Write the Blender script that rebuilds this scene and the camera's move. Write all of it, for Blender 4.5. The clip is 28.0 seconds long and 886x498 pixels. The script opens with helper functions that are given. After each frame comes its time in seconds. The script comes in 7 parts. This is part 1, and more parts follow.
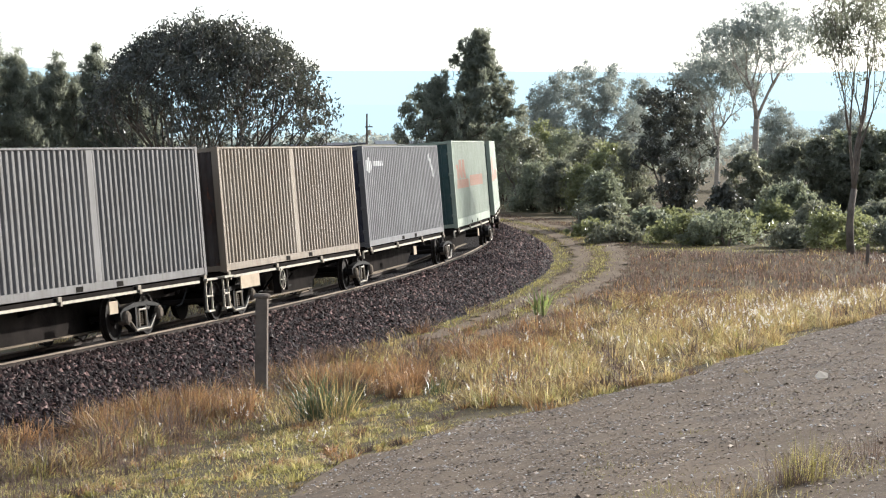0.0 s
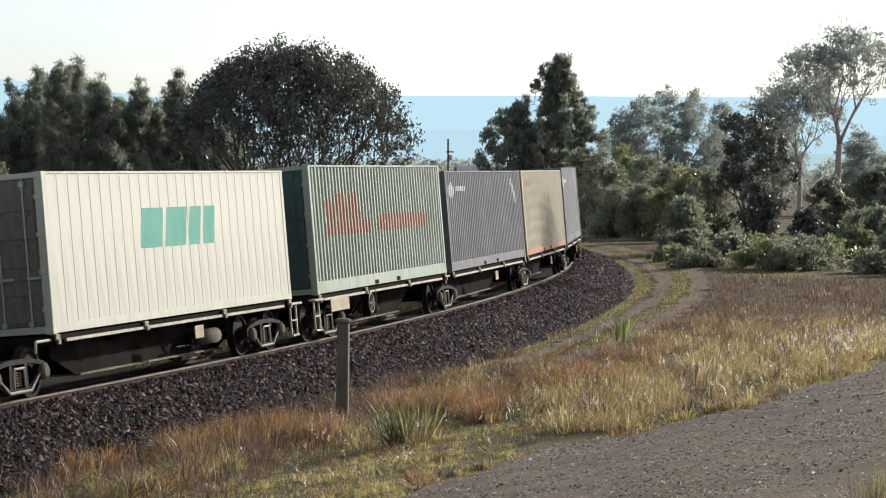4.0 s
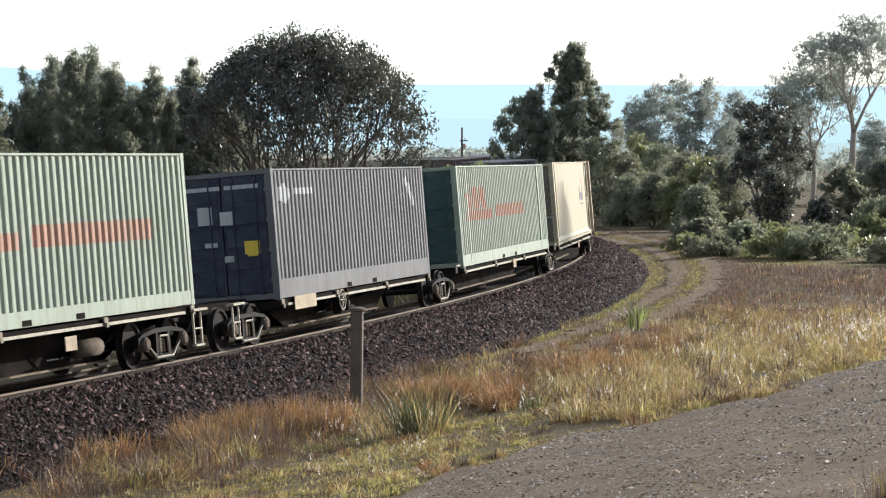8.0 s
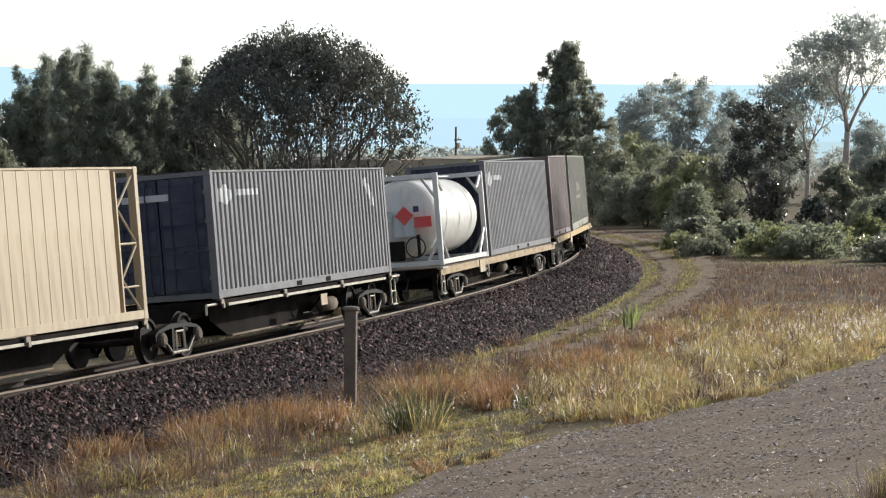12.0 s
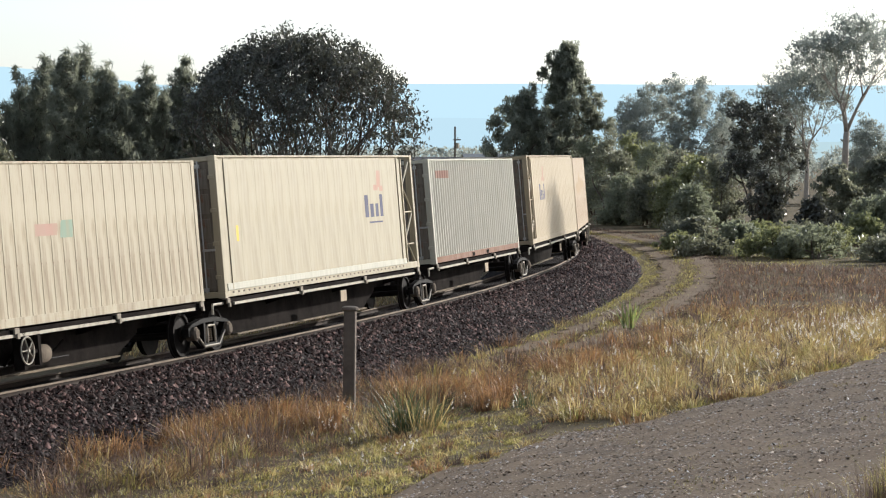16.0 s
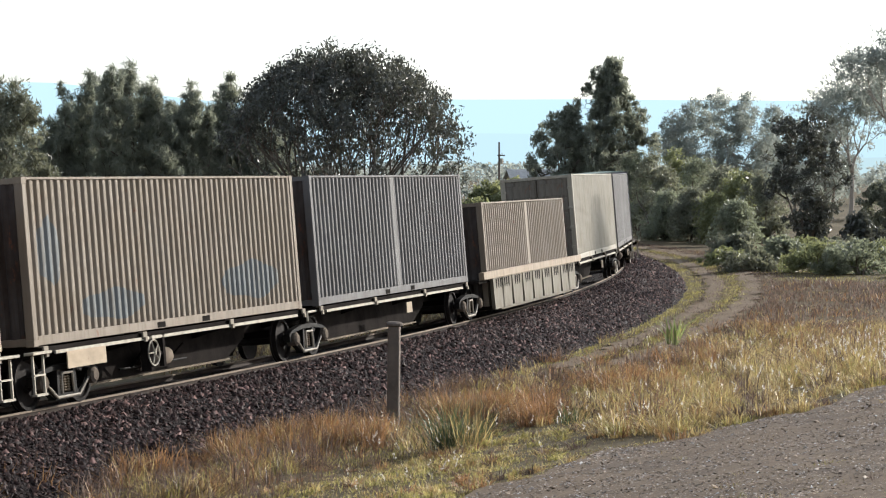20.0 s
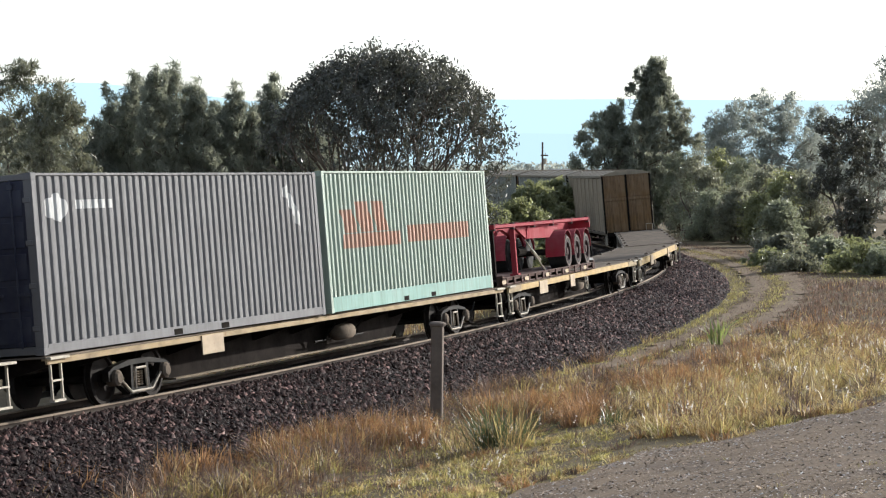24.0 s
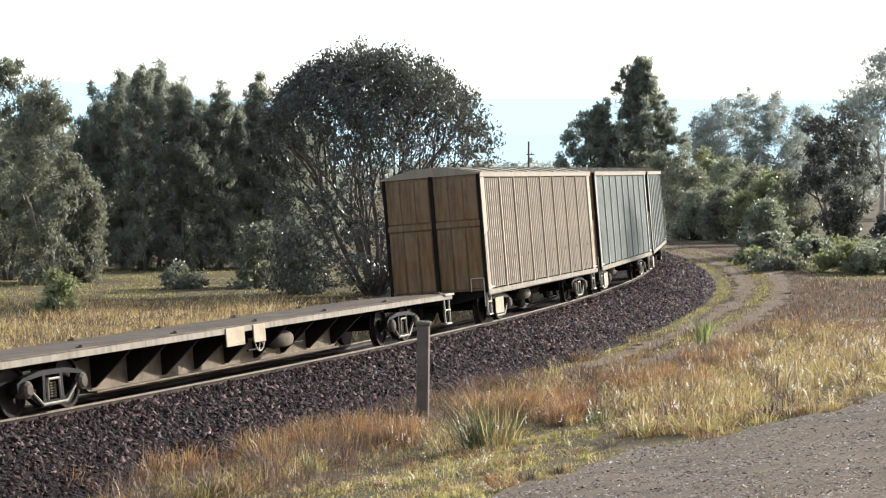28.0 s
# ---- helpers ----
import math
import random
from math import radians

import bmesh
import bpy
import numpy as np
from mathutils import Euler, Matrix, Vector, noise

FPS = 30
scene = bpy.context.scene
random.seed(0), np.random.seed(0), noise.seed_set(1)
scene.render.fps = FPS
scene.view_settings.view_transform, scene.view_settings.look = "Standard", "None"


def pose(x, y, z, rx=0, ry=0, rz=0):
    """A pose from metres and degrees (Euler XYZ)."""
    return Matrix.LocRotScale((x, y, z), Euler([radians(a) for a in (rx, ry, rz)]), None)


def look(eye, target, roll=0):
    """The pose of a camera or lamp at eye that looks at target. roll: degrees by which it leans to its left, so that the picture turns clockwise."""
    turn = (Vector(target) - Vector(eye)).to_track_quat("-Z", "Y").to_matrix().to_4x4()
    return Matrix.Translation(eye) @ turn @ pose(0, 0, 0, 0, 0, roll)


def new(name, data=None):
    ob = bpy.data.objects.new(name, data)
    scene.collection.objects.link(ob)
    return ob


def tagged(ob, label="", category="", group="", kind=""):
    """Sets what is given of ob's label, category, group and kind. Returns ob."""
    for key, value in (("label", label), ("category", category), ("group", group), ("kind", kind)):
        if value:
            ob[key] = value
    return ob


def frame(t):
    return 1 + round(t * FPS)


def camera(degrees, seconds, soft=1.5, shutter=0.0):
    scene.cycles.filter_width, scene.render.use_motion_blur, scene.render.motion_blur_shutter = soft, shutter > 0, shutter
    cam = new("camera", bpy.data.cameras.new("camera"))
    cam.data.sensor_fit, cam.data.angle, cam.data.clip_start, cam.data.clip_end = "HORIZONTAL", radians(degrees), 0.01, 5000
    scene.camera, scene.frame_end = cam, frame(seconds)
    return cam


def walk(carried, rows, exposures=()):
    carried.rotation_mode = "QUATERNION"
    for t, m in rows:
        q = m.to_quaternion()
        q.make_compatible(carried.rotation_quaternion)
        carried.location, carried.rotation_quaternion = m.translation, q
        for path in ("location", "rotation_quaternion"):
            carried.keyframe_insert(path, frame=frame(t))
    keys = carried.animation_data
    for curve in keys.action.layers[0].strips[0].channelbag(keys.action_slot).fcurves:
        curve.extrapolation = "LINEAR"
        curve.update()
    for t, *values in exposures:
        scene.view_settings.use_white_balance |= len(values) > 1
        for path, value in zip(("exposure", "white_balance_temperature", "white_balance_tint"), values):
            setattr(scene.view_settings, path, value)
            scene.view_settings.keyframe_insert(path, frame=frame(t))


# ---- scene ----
# ---- camera ----
cam = camera(20.65, 28.0, soft=1.15)
PATH = [
    (0.0, pose(0, 0, 4.108, 87.491, 0, -3.807)),
    (0.5, pose(0, 0, 4.108, 87.511, 0, -3.827)),
    (1.0, pose(0, 0, 4.108, 87.491, 0, -3.847)),
    (1.5, pose(0, 0, 4.108, 87.450, 0, -3.867)),
    (2.0, pose(0, 0, 4.108, 87.491, 0, -3.299)),
    (2.5, pose(0, 0, 4.108, 87.614, 0, -2.872)),
    (3.0, pose(0, 0, 4.108, 87.675, 0, -2.465)),
    (3.5, pose(0, 0, 4.108, 87.859, 0, -2.262)),
    (4.0, pose(0, 0, 4.108, 88.082, 0, -1.895)),
    (4.5, pose(0, 0, 4.108, 88.185, 0, -1.733)),
    (6.5, pose(0, 0, 4.108, 88.347, 0, -1.407)),
    (6.7, pose(0, 0, 4.108, 88.340, 0, -1.420)),
    (6.8, pose(0, 0, 4.108, 87.590, 0, -1.340)),
    (6.9, pose(0, 0, 4.108, 86.779, 0, -1.794)),
    (7.0, pose(0, 0, 4.108, 87.634, 0, -1.794)),
    (7.1, pose(0, 0, 4.108, 87.850, 0, -1.740)),
    (7.5, pose(0, 0, 4.108, 87.837, 0, -1.692)),
    (8.0, pose(0, 0, 4.108, 87.817, 0, -1.569)),
    (8.5, pose(0, 0, 4.108, 87.797, 0, -1.549)),
    (9.0, pose(0, 0, 4.108, 87.797, 0, -1.549)),
    (9.5, pose(0, 0, 4.108, 87.797, 0, -1.591)),
    (10.0, pose(0, 0, 4.108, 87.797, 0, -1.630)),
    (10.5, pose(0, 0, 4.108, 87.797, 0, -1.672)),
    (11.0, pose(0, 0, 4.108, 87.797, 0, -1.692)),
    (11.5, pose(0, 0, 4.108, 87.797, 0, -1.692)),
    (12.0, pose(0, 0, 4.108, 87.797, 0, -1.713)),
    (12.5, pose(0, 0, 4.108, 87.797, 0, -1.733)),
    (14.5, pose(0, 0, 4.108, 87.797, 0, -1.733)),
    (15.0, pose(0, 0, 4.108, 87.797, 0, -1.733)),
    (15.5, pose(0, 0, 4.108, 87.797, 0, -1.733)),
    (16.0, pose(0, 0, 4.108, 87.797, 0, -1.733)),
    (16.5, pose(0, 0, 4.108, 87.797, 0, -1.733)),
    (17.0, pose(0, 0, 4.108, 87.797, 0, -1.733)),
    (17.5, pose(0, 0, 4.108, 87.797, 0, -1.733)),
    (18.0, pose(0, 0, 4.108, 87.797, 0, -1.733)),
    (18.5, pose(0, 0, 4.108, 87.736, 0, -1.936)),
    (19.0, pose(0, 0, 4.108, 87.920, 0, -1.753)),
    (19.5, pose(0, 0, 4.108, 88.042, 0, -1.162)),
    (20.0, pose(0, 0, 4.108, 88.164, 0, -0.694)),
    (20.5, pose(0, 0, 4.108, 88.266, 0, 0.081)),
    (21.0, pose(0, 0, 4.108, 88.307, 0, 0.366)),
    (21.5, pose(0, 0, 4.108, 88.205, 0, 0.326)),
    (23.5, pose(0, 0, 4.108, 88.164, 0, 0.326)),
    (24.0, pose(0, 0, 4.108, 88.164, 0, 0.326)),
    (24.5, pose(0, 0, 4.108, 88.145, 0, 0.326)),
    (25.0, pose(0, 0, 4.108, 88.144, 0, 0.469)),
    (25.5, pose(0, 0, 4.108, 88.185, 0, 0.162)),
    (26.0, pose(0, 0, 4.108, 88.185, 0, 0.020)),
    (26.5, pose(0, 0, 4.108, 88.164, 0, 0.020)),
    (27.0, pose(0, 0, 4.108, 88.164, 0, 0.020)),
    (27.5, pose(0, 0, 4.108, 88.144, 0, 0.000)),
    (28.0, pose(0, 0, 4.108, 88.144, 0, 0.000)),
]
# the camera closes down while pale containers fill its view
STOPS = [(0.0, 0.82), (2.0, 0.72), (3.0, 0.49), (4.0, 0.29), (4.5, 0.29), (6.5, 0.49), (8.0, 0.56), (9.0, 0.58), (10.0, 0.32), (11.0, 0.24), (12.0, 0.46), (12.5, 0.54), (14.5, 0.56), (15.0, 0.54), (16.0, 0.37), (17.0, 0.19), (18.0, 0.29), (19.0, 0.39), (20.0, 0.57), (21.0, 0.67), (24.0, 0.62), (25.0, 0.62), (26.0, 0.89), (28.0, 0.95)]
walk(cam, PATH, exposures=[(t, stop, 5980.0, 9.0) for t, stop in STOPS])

# ---- world and sun ----
SUN_TURN, SUN_HEIGHT = radians(53), radians(20)
world = bpy.data.worlds.new("sky")
scene.world = world
world.use_nodes = True
wt = world.node_tree
sky = wt.nodes.new("ShaderNodeTexSky")
sky.sky_type = "NISHITA"
sky.sun_disc = False
sky.sun_elevation, sky.sun_rotation = SUN_HEIGHT, SUN_TURN
sky.altitude, sky.air_density, sky.dust_density, sky.ozone_density = 50, 1.0, 1.3, 1.0
# thin morning haze: a paler, whiter sky
haze = wt.nodes.new("ShaderNodeHueSaturation")
haze.inputs["Saturation"].default_value = 0.45
wt.links.new(sky.outputs["Color"], haze.inputs["Color"])
wt.links.new(haze.outputs["Color"], wt.nodes["Background"].inputs["Color"])
wt.nodes["Background"].inputs["Strength"].default_value = 0.15
sun_from = Vector((math.sin(SUN_TURN) * math.cos(SUN_HEIGHT), math.cos(SUN_TURN) * math.cos(SUN_HEIGHT), math.sin(SUN_HEIGHT)))
sun = new("sun", bpy.data.lights.new("sun", "SUN"))
sun.data.energy, sun.data.angle, sun.data.color = 4.6, radians(0.9), (1.0, 0.92, 0.80)
sun.matrix_world = look(sun_from * 200, (0, 0, 0))

# ---- track line: a right-hand curve that tightens with distance; s runs away from the viewer ----
CANT, RADIUS = 0.084, 250.0


def bend(s):
    """Curvature of the line at s; straight far off at both ends."""
    q = min(max((s + 100) / 100, -0.3), 1.6)
    return 0.0 if s < -190 or s > 62 else 0.002619 + 0.00378 * q - 0.000365 * q * q


def lay_line():
    """Places and headings every metre, from the known point at s = -100."""
    rows = {-100: (-5.911, 45.801, radians(70.63))}
    for way, end in ((1, 560), (-1, -660)):
        x, y, h = rows[-100]
        for s in range(-100, end, way):
            k = bend(s + 0.5 * way) * way
            x, y, h = x + way * math.cos(h + 0.5 * k), y + way * math.sin(h + 0.5 * k), h + k
            rows[s + way] = (x, y, h)
    keys = sorted(rows)
    return np.array(keys, float), np.array([rows[k] for k in keys])


LINE_S, LINE = lay_line()


def line_np(s):
    """Centre line places and outward directions for many s."""
    x, y, h = (np.interp(s, LINE_S, LINE[:, k]) for k in range(3))
    return x, y, np.sin(h), -np.cos(h)


def line_at(s):
    x, y, ox, oy = line_np(s)
    return Vector((float(x), float(y))), Vector((float(ox), float(oy)))


def travel(t):
    """How far the train has rolled after t seconds; it is slowing slightly."""
    return 18.0755 * t - 0.0161 * t * t


def rail_pose(s, cant=CANT):
    """x forward (towards the viewer), y outward, z up from the rail heads; the outer rail head lies at z = 0."""
    p, out = line_at(s)
    fwd = Vector((out.y, -out.x))
    c, n = math.cos(cant), math.sin(cant)
    yv, zv = Vector((c * out.x, c * out.y, n)), Vector((-n * out.x, -n * out.y, c))
    o = Vector((p.x + 0.75 * out.x, p.y + 0.75 * out.y, 0)) - 0.75 * yv
    return Matrix(((fwd.x, yv.x, zv.x, o.x), (fwd.y, yv.y, zv.y, o.y), (0, yv.z, zv.z, o.z), (0, 0, 0, 1)))


def off_line(x, y):
    """Signed distance outward from the centre line, and s, by the nearest stake every 3 m."""
    x, y = np.asarray(x, float), np.asarray(y, float)
    shape = x.shape
    x, y = x.ravel(), y.ravel()
    px, py, ph, ps = LINE[::3, 0], LINE[::3, 1], LINE[::3, 2], LINE_S[::3]
    near = np.concatenate([np.argmin((x[k:k + 8000, None] - px) ** 2 + (y[k:k + 8000, None] - py) ** 2, 1) for k in range(0, len(x), 8000)])
    dx, dy, h = x - px[near], y - py[near], ph[near]
    d, s = dx * np.sin(h) - dy * np.cos(h), dx * np.cos(h) + dy * np.sin(h)
    k = np.array([bend(q) for q in ps])[near]
    return (d + 0.5 * k * s * s).reshape(shape), (ps[near] + s).reshape(shape)


def bumps(x, y):
    return 0.5 * (np.sin(x * 0.9 + 1.3 * np.sin(y * 0.31)) * np.sin(y * 0.7 + 0.8) + 0.6 * np.sin(x * 2.3 + y * 1.7) * np.sin(y * 2.1 - x * 0.6))


def ground_z(x, y):
    x, y = np.asarray(x, float), np.asarray(y, float)
    d, s = off_line(x, y)
    z = np.interp(d, [-60, -9, -4.2, -1.2, 1.2, 3.3, 4.2, 6.8, 9, 13, 18, 23.4, 40], [-0.95, -0.95, -1.15, -0.9, -0.8, -0.95, -0.8, -0.6, -0.25, 0.45, 1.35, 2.35, 2.5])
    k = np.clip((80 - y) / 45, 0, 1)
    k = k * k * (3 - 2 * k)
    z = np.where(d > 6.8, -0.62 + (z + 0.62) * k, z)
    soft = np.clip((np.abs(d) - 4) / 4, 0, 1)
    return z + 0.05 * soft * bumps(x, y)


# ---- mesh tools ----
class Geo:
    """Collects points and faces for one mesh."""

    def __init__(self):
        self.v, self.f = [], []

    def add(self, pts, faces):
        n = len(self.v)
        self.v += [tuple(p) for p in pts]
        self.f += [tuple(i + n for i in q) for q in faces]
        return self

    def box(self, x0, x1, y0, y1, z0, z1, ch=0.0, m=None):
        c, h = ((x0 + x1) / 2, (y0 + y1) / 2, (z0 + z1) / 2), (abs(x1 - x0) / 2, abs(y1 - y0) / 2, abs(z1 - z0) / 2)
        if ch <= 0:
            pts = [(c[0] + i * h[0], c[1] + j * h[1], c[2] + k * h[2]) for i in (-1, 1) for j in (-1, 1) for k in (-1, 1)]
            faces = [(0, 1, 3, 2), (4, 6, 7, 5), (0, 4, 5, 1), (2, 3, 7, 6), (0, 2, 6, 4), (1, 5, 7, 3)]
        else:
            ch = min(ch, 0.9 * min(h))
            pts, idx = [], {}
            for i in (-1, 1):
                for j in (-1, 1):
                    for k in (-1, 1):
                        for a in range(3):
                            sg = (i, j, k)
                            idx[sg, a] = len(pts)
                            pts.append(tuple(c[q] + sg[q] * (h[q] - (0 if q == a else ch)) for q in range(3)))
            faces = []
            for a in range(3):
                b, e = (a + 1) % 3, (a + 2) % 3
                for s1 in (-1, 1):
                    ring = []
                    for sb, se in ((-1, -1), (1, -1), (1, 1), (-1, 1)):
                        g = [0, 0, 0]
                        g[a], g[b], g[e] = s1, sb, se
                        ring.append(idx[tuple(g), a])
                    faces.append(tuple(ring if s1 > 0 else ring[::-1]))
                    for s2 in (-1, 1):
                        g1, g2 = [0, 0, 0], [0, 0, 0]
                        g1[a], g1[b], g1[e] = s1, s2, -1
                        g2[a], g2[b], g2[e] = s1, s2, 1
                        q = (idx[tuple(g1), a], idx[tuple(g2), a], idx[tuple(g2), b], idx[tuple(g1), b])
                        faces.append(q if s1 * s2 < 0 else q[::-1])
            for i in (-1, 1):
                for j in (-1, 1):
                    for k in (-1, 1):
                        q = tuple(idx[(i, j, k), a] for a in range(3))
                        faces.append(q if i * j * k > 0 else q[::-1])
        if m is not None:
            pts = [m @ Vector(p) for p in pts]
        return self.add(pts, faces)

    def tube(self, rings, n=8, caps=True):
        """rings: (centre, radius, axis direction)."""
        pts, faces = [], []
        for c, r, ax in rings:
            ax = Vector(ax).normalized()
            e = ax.cross(Vector((0, 0, 1)) if abs(ax.z) < 0.9 else Vector((1, 0, 0))).normalized()
            g = ax.cross(e)
            for k in range(n):
                t = 2 * math.pi * k / n
                pts.append(Vector(c) + r * (math.cos(t) * e + math.sin(t) * g))
        for i in range(len(rings) - 1):
            for k in range(n):
                a, b = i * n + k, i * n + (k + 1) % n
                faces.append((a, b, b + n, a + n))
        if caps:
            faces.append(tuple(range(n))[::-1])
            faces.append(tuple(range((len(rings) - 1) * n, len(rings) * n)))
        return self.add(pts, faces)

    def rod(self, a, b, r, n=6):
        ax = Vector(b) - Vector(a)
        return self.tube([(a, r, ax), (b, r, ax)], n)

    def prism(self, poly, axis, lo, hi):
        """Extrudes a polygon of (p, q) along an axis: y -> (p, ., q); x -> (., p, q); z -> (p, q, .)."""
        n = len(poly)
        put = {"y": lambda p, q, e: (p, e, q), "x": lambda p, q, e: (e, p, q), "z": lambda p, q, e: (p, q, e)}[axis]
        pts = [put(p, q, lo) for p, q in poly] + [put(p, q, hi) for p, q in poly]
        faces = [tuple(range(n))[::-1], tuple(range(n, 2 * n))] + [(k, (k + 1) % n, n + (k + 1) % n, n + k) for k in range(n)]
        return self.add(pts, faces)

    def mesh(self, name, material, smooth=False):
        me = bpy.data.meshes.new(name)
        me.from_pydata(self.v, [], self.f)
        if material:
            me.materials.append(material)
        if smooth:
            me.shade_smooth()
        return me


def part(name, geo, material, parent, label="", smooth=False):
    ob = new(name, geo.mesh(name, material, smooth) if isinstance(geo, Geo) else geo)
    ob.parent = parent
    return tagged(ob, label)


def quads_mesh(name, verts, faces, material):
    """A mesh from numpy arrays of points and of equal-sided faces."""
    me = bpy.data.meshes.new(name)
    n, k = faces.shape
    me.vertices.add(len(verts))
    me.vertices.foreach_set("co", np.ascontiguousarray(verts, np.float32).ravel())
    me.loops.add(n * k)
    me.loops.foreach_set("vertex_index", np.ascontiguousarray(faces, np.int32).ravel())
    me.polygons.add(n)
    me.polygons.foreach_set("loop_start", np.arange(0, n * k, k, dtype=np.int32))
    me.update(calc_edges=True)
    me.materials.append(material)
    return me


# ---- materials ----
def base_material(name, rough=0.6, metal=0.0, spec=0.5):
    m = bpy.data.materials.new(name)
    m.use_nodes = True
    nt = m.node_tree
    b = nt.nodes["Principled BSDF"]
    b.inputs["Roughness"].default_value = rough
    b.inputs["Metallic"].default_value = metal
    b.inputs["Specular IOR Level"].default_value = spec
    return m, nt, b


def node(nt, kind, **values):
    n = nt.nodes.new(kind)
    for key, value in values.items():
        n.inputs[key].default_value = value
    return n


def coords(nt, scale=(1, 1, 1), world_space=False):
    t = nt.nodes.new("ShaderNodeNewGeometry" if world_space else "ShaderNodeTexCoord")
    mp = node(nt, "ShaderNodeMapping", Scale=scale)
    nt.links.new(t.outputs["Position" if world_space else "Object"], mp.inputs["Vector"])
    return mp.outputs["Vector"]


def noise_tex(nt, vec, scale, detail=4.0, rough=0.55):
    n = node(nt, "ShaderNodeTexNoise", Scale=scale, Detail=detail, Roughness=rough)
    nt.links.new(vec, n.inputs["Vector"])
    return n.outputs["Fac"]


def ramp(nt, fac, stops):
    r = nt.nodes.new("ShaderNodeValToRGB")
    e = r.color_ramp.elements
    while len(e) < len(stops):
        e.new(0.5)
    for k, (p, c) in enumerate(stops):
        e[k].position, e[k].color = p, (*c, 1) if len(c) == 3 else c
    nt.links.new(fac, r.inputs["Fac"])
    return r.outputs["Color"]


def mix(nt, fac, a, b, mode="MIX"):
    n = nt.nodes.new("ShaderNodeMix")
    n.data_type, n.blend_type = "RGBA", mode
    for sock, val in ((n.inputs["Factor"], fac), (n.inputs[6], a), (n.inputs[7], b)):
        if hasattr(val, "links"):
            nt.links.new(val, sock)
        elif isinstance(val, (int, float)):
            sock.default_value = val
        else:
            sock.default_value = (*val, 1)
    return n.outputs[2]


def bump(nt, b, height, strength=0.3, distance=0.02):
    n = node(nt, "ShaderNodeBump", Strength=strength, Distance=distance)
    nt.links.new(height, n.inputs["Height"])
    nt.links.new(n.outputs["Normal"], b.inputs["Normal"])


GREY = lambda v: (v, v, v)


def paint(name, color, rough=0.52, dirt=0.5, dirt_color=(0.10, 0.085, 0.07), rust=0.0, spec=0.25, streaky=True):
    """Weathered paint on steel: mottled fading, streaks running down, dirt and rust spots."""
    m, nt, b = base_material(name, rough, 0.0, spec)
    v = coords(nt)
    streak = noise_tex(nt, coords(nt, (3.0, 3.0, 0.35) if streaky else (0.8, 2.0, 2.0)), 2.2, 6, 0.65)
    fade = noise_tex(nt, v, 0.9, 5, 0.6)
    grain = noise_tex(nt, v, 22, 3, 0.6)
    col = mix(nt, ramp(nt, fade, [(0.3, GREY(0)), (0.75, GREY(0.6))]), color, tuple(min(1, c * 0.75 + 0.10) for c in color))
    col = mix(nt, ramp(nt, streak, [(0.45, GREY(0)), (0.8, GREY(dirt))]), col, dirt_color)
    if rust > 0:
        spots = noise_tex(nt, coords(nt, (1, 1, 0.5)), 5.0, 8, 0.7)
        col = mix(nt, ramp(nt, spots, [(0.66 - 0.12 * rust, GREY(0)), (0.74 - 0.06 * rust, GREY(0.9))]), col, (0.16, 0.06, 0.03))
    nt.links.new(col, b.inputs["Base Color"])
    nt.links.new(ramp(nt, streak, [(0.3, GREY(rough * 0.85)), (0.8, GREY(min(1, rough * 1.5)))]), b.inputs["Roughness"])
    bump(nt, b, grain, 0.12, 0.004)
    return m


def steel(name, color, rough=0.65, metal=0.0, spread=0.5, spec=0.2):
    m, nt, b = base_material(name, rough, metal, spec)
    v = coords(nt)
    n1, n2 = noise_tex(nt, v, 1.6, 6, 0.65), noise_tex(nt, v, 14, 5, 0.6)
    col = mix(nt, ramp(nt, n1, [(0.35, GREY(0)), (0.7, GREY(1))]), tuple(c * (1 - spread) for c in color), tuple(c * (1 + spread) for c in color))
    col = mix(nt, ramp(nt, n2, [(0.4, GREY(0)), (0.8, GREY(0.55))]), col, tuple(1.3 * c + q for c, q in zip(color, (0.002, 0.0015, 0.001))))
    nt.links.new(col, b.inputs["Base Color"])
    bump(nt, b, n2, 0.25, 0.006)
    return m


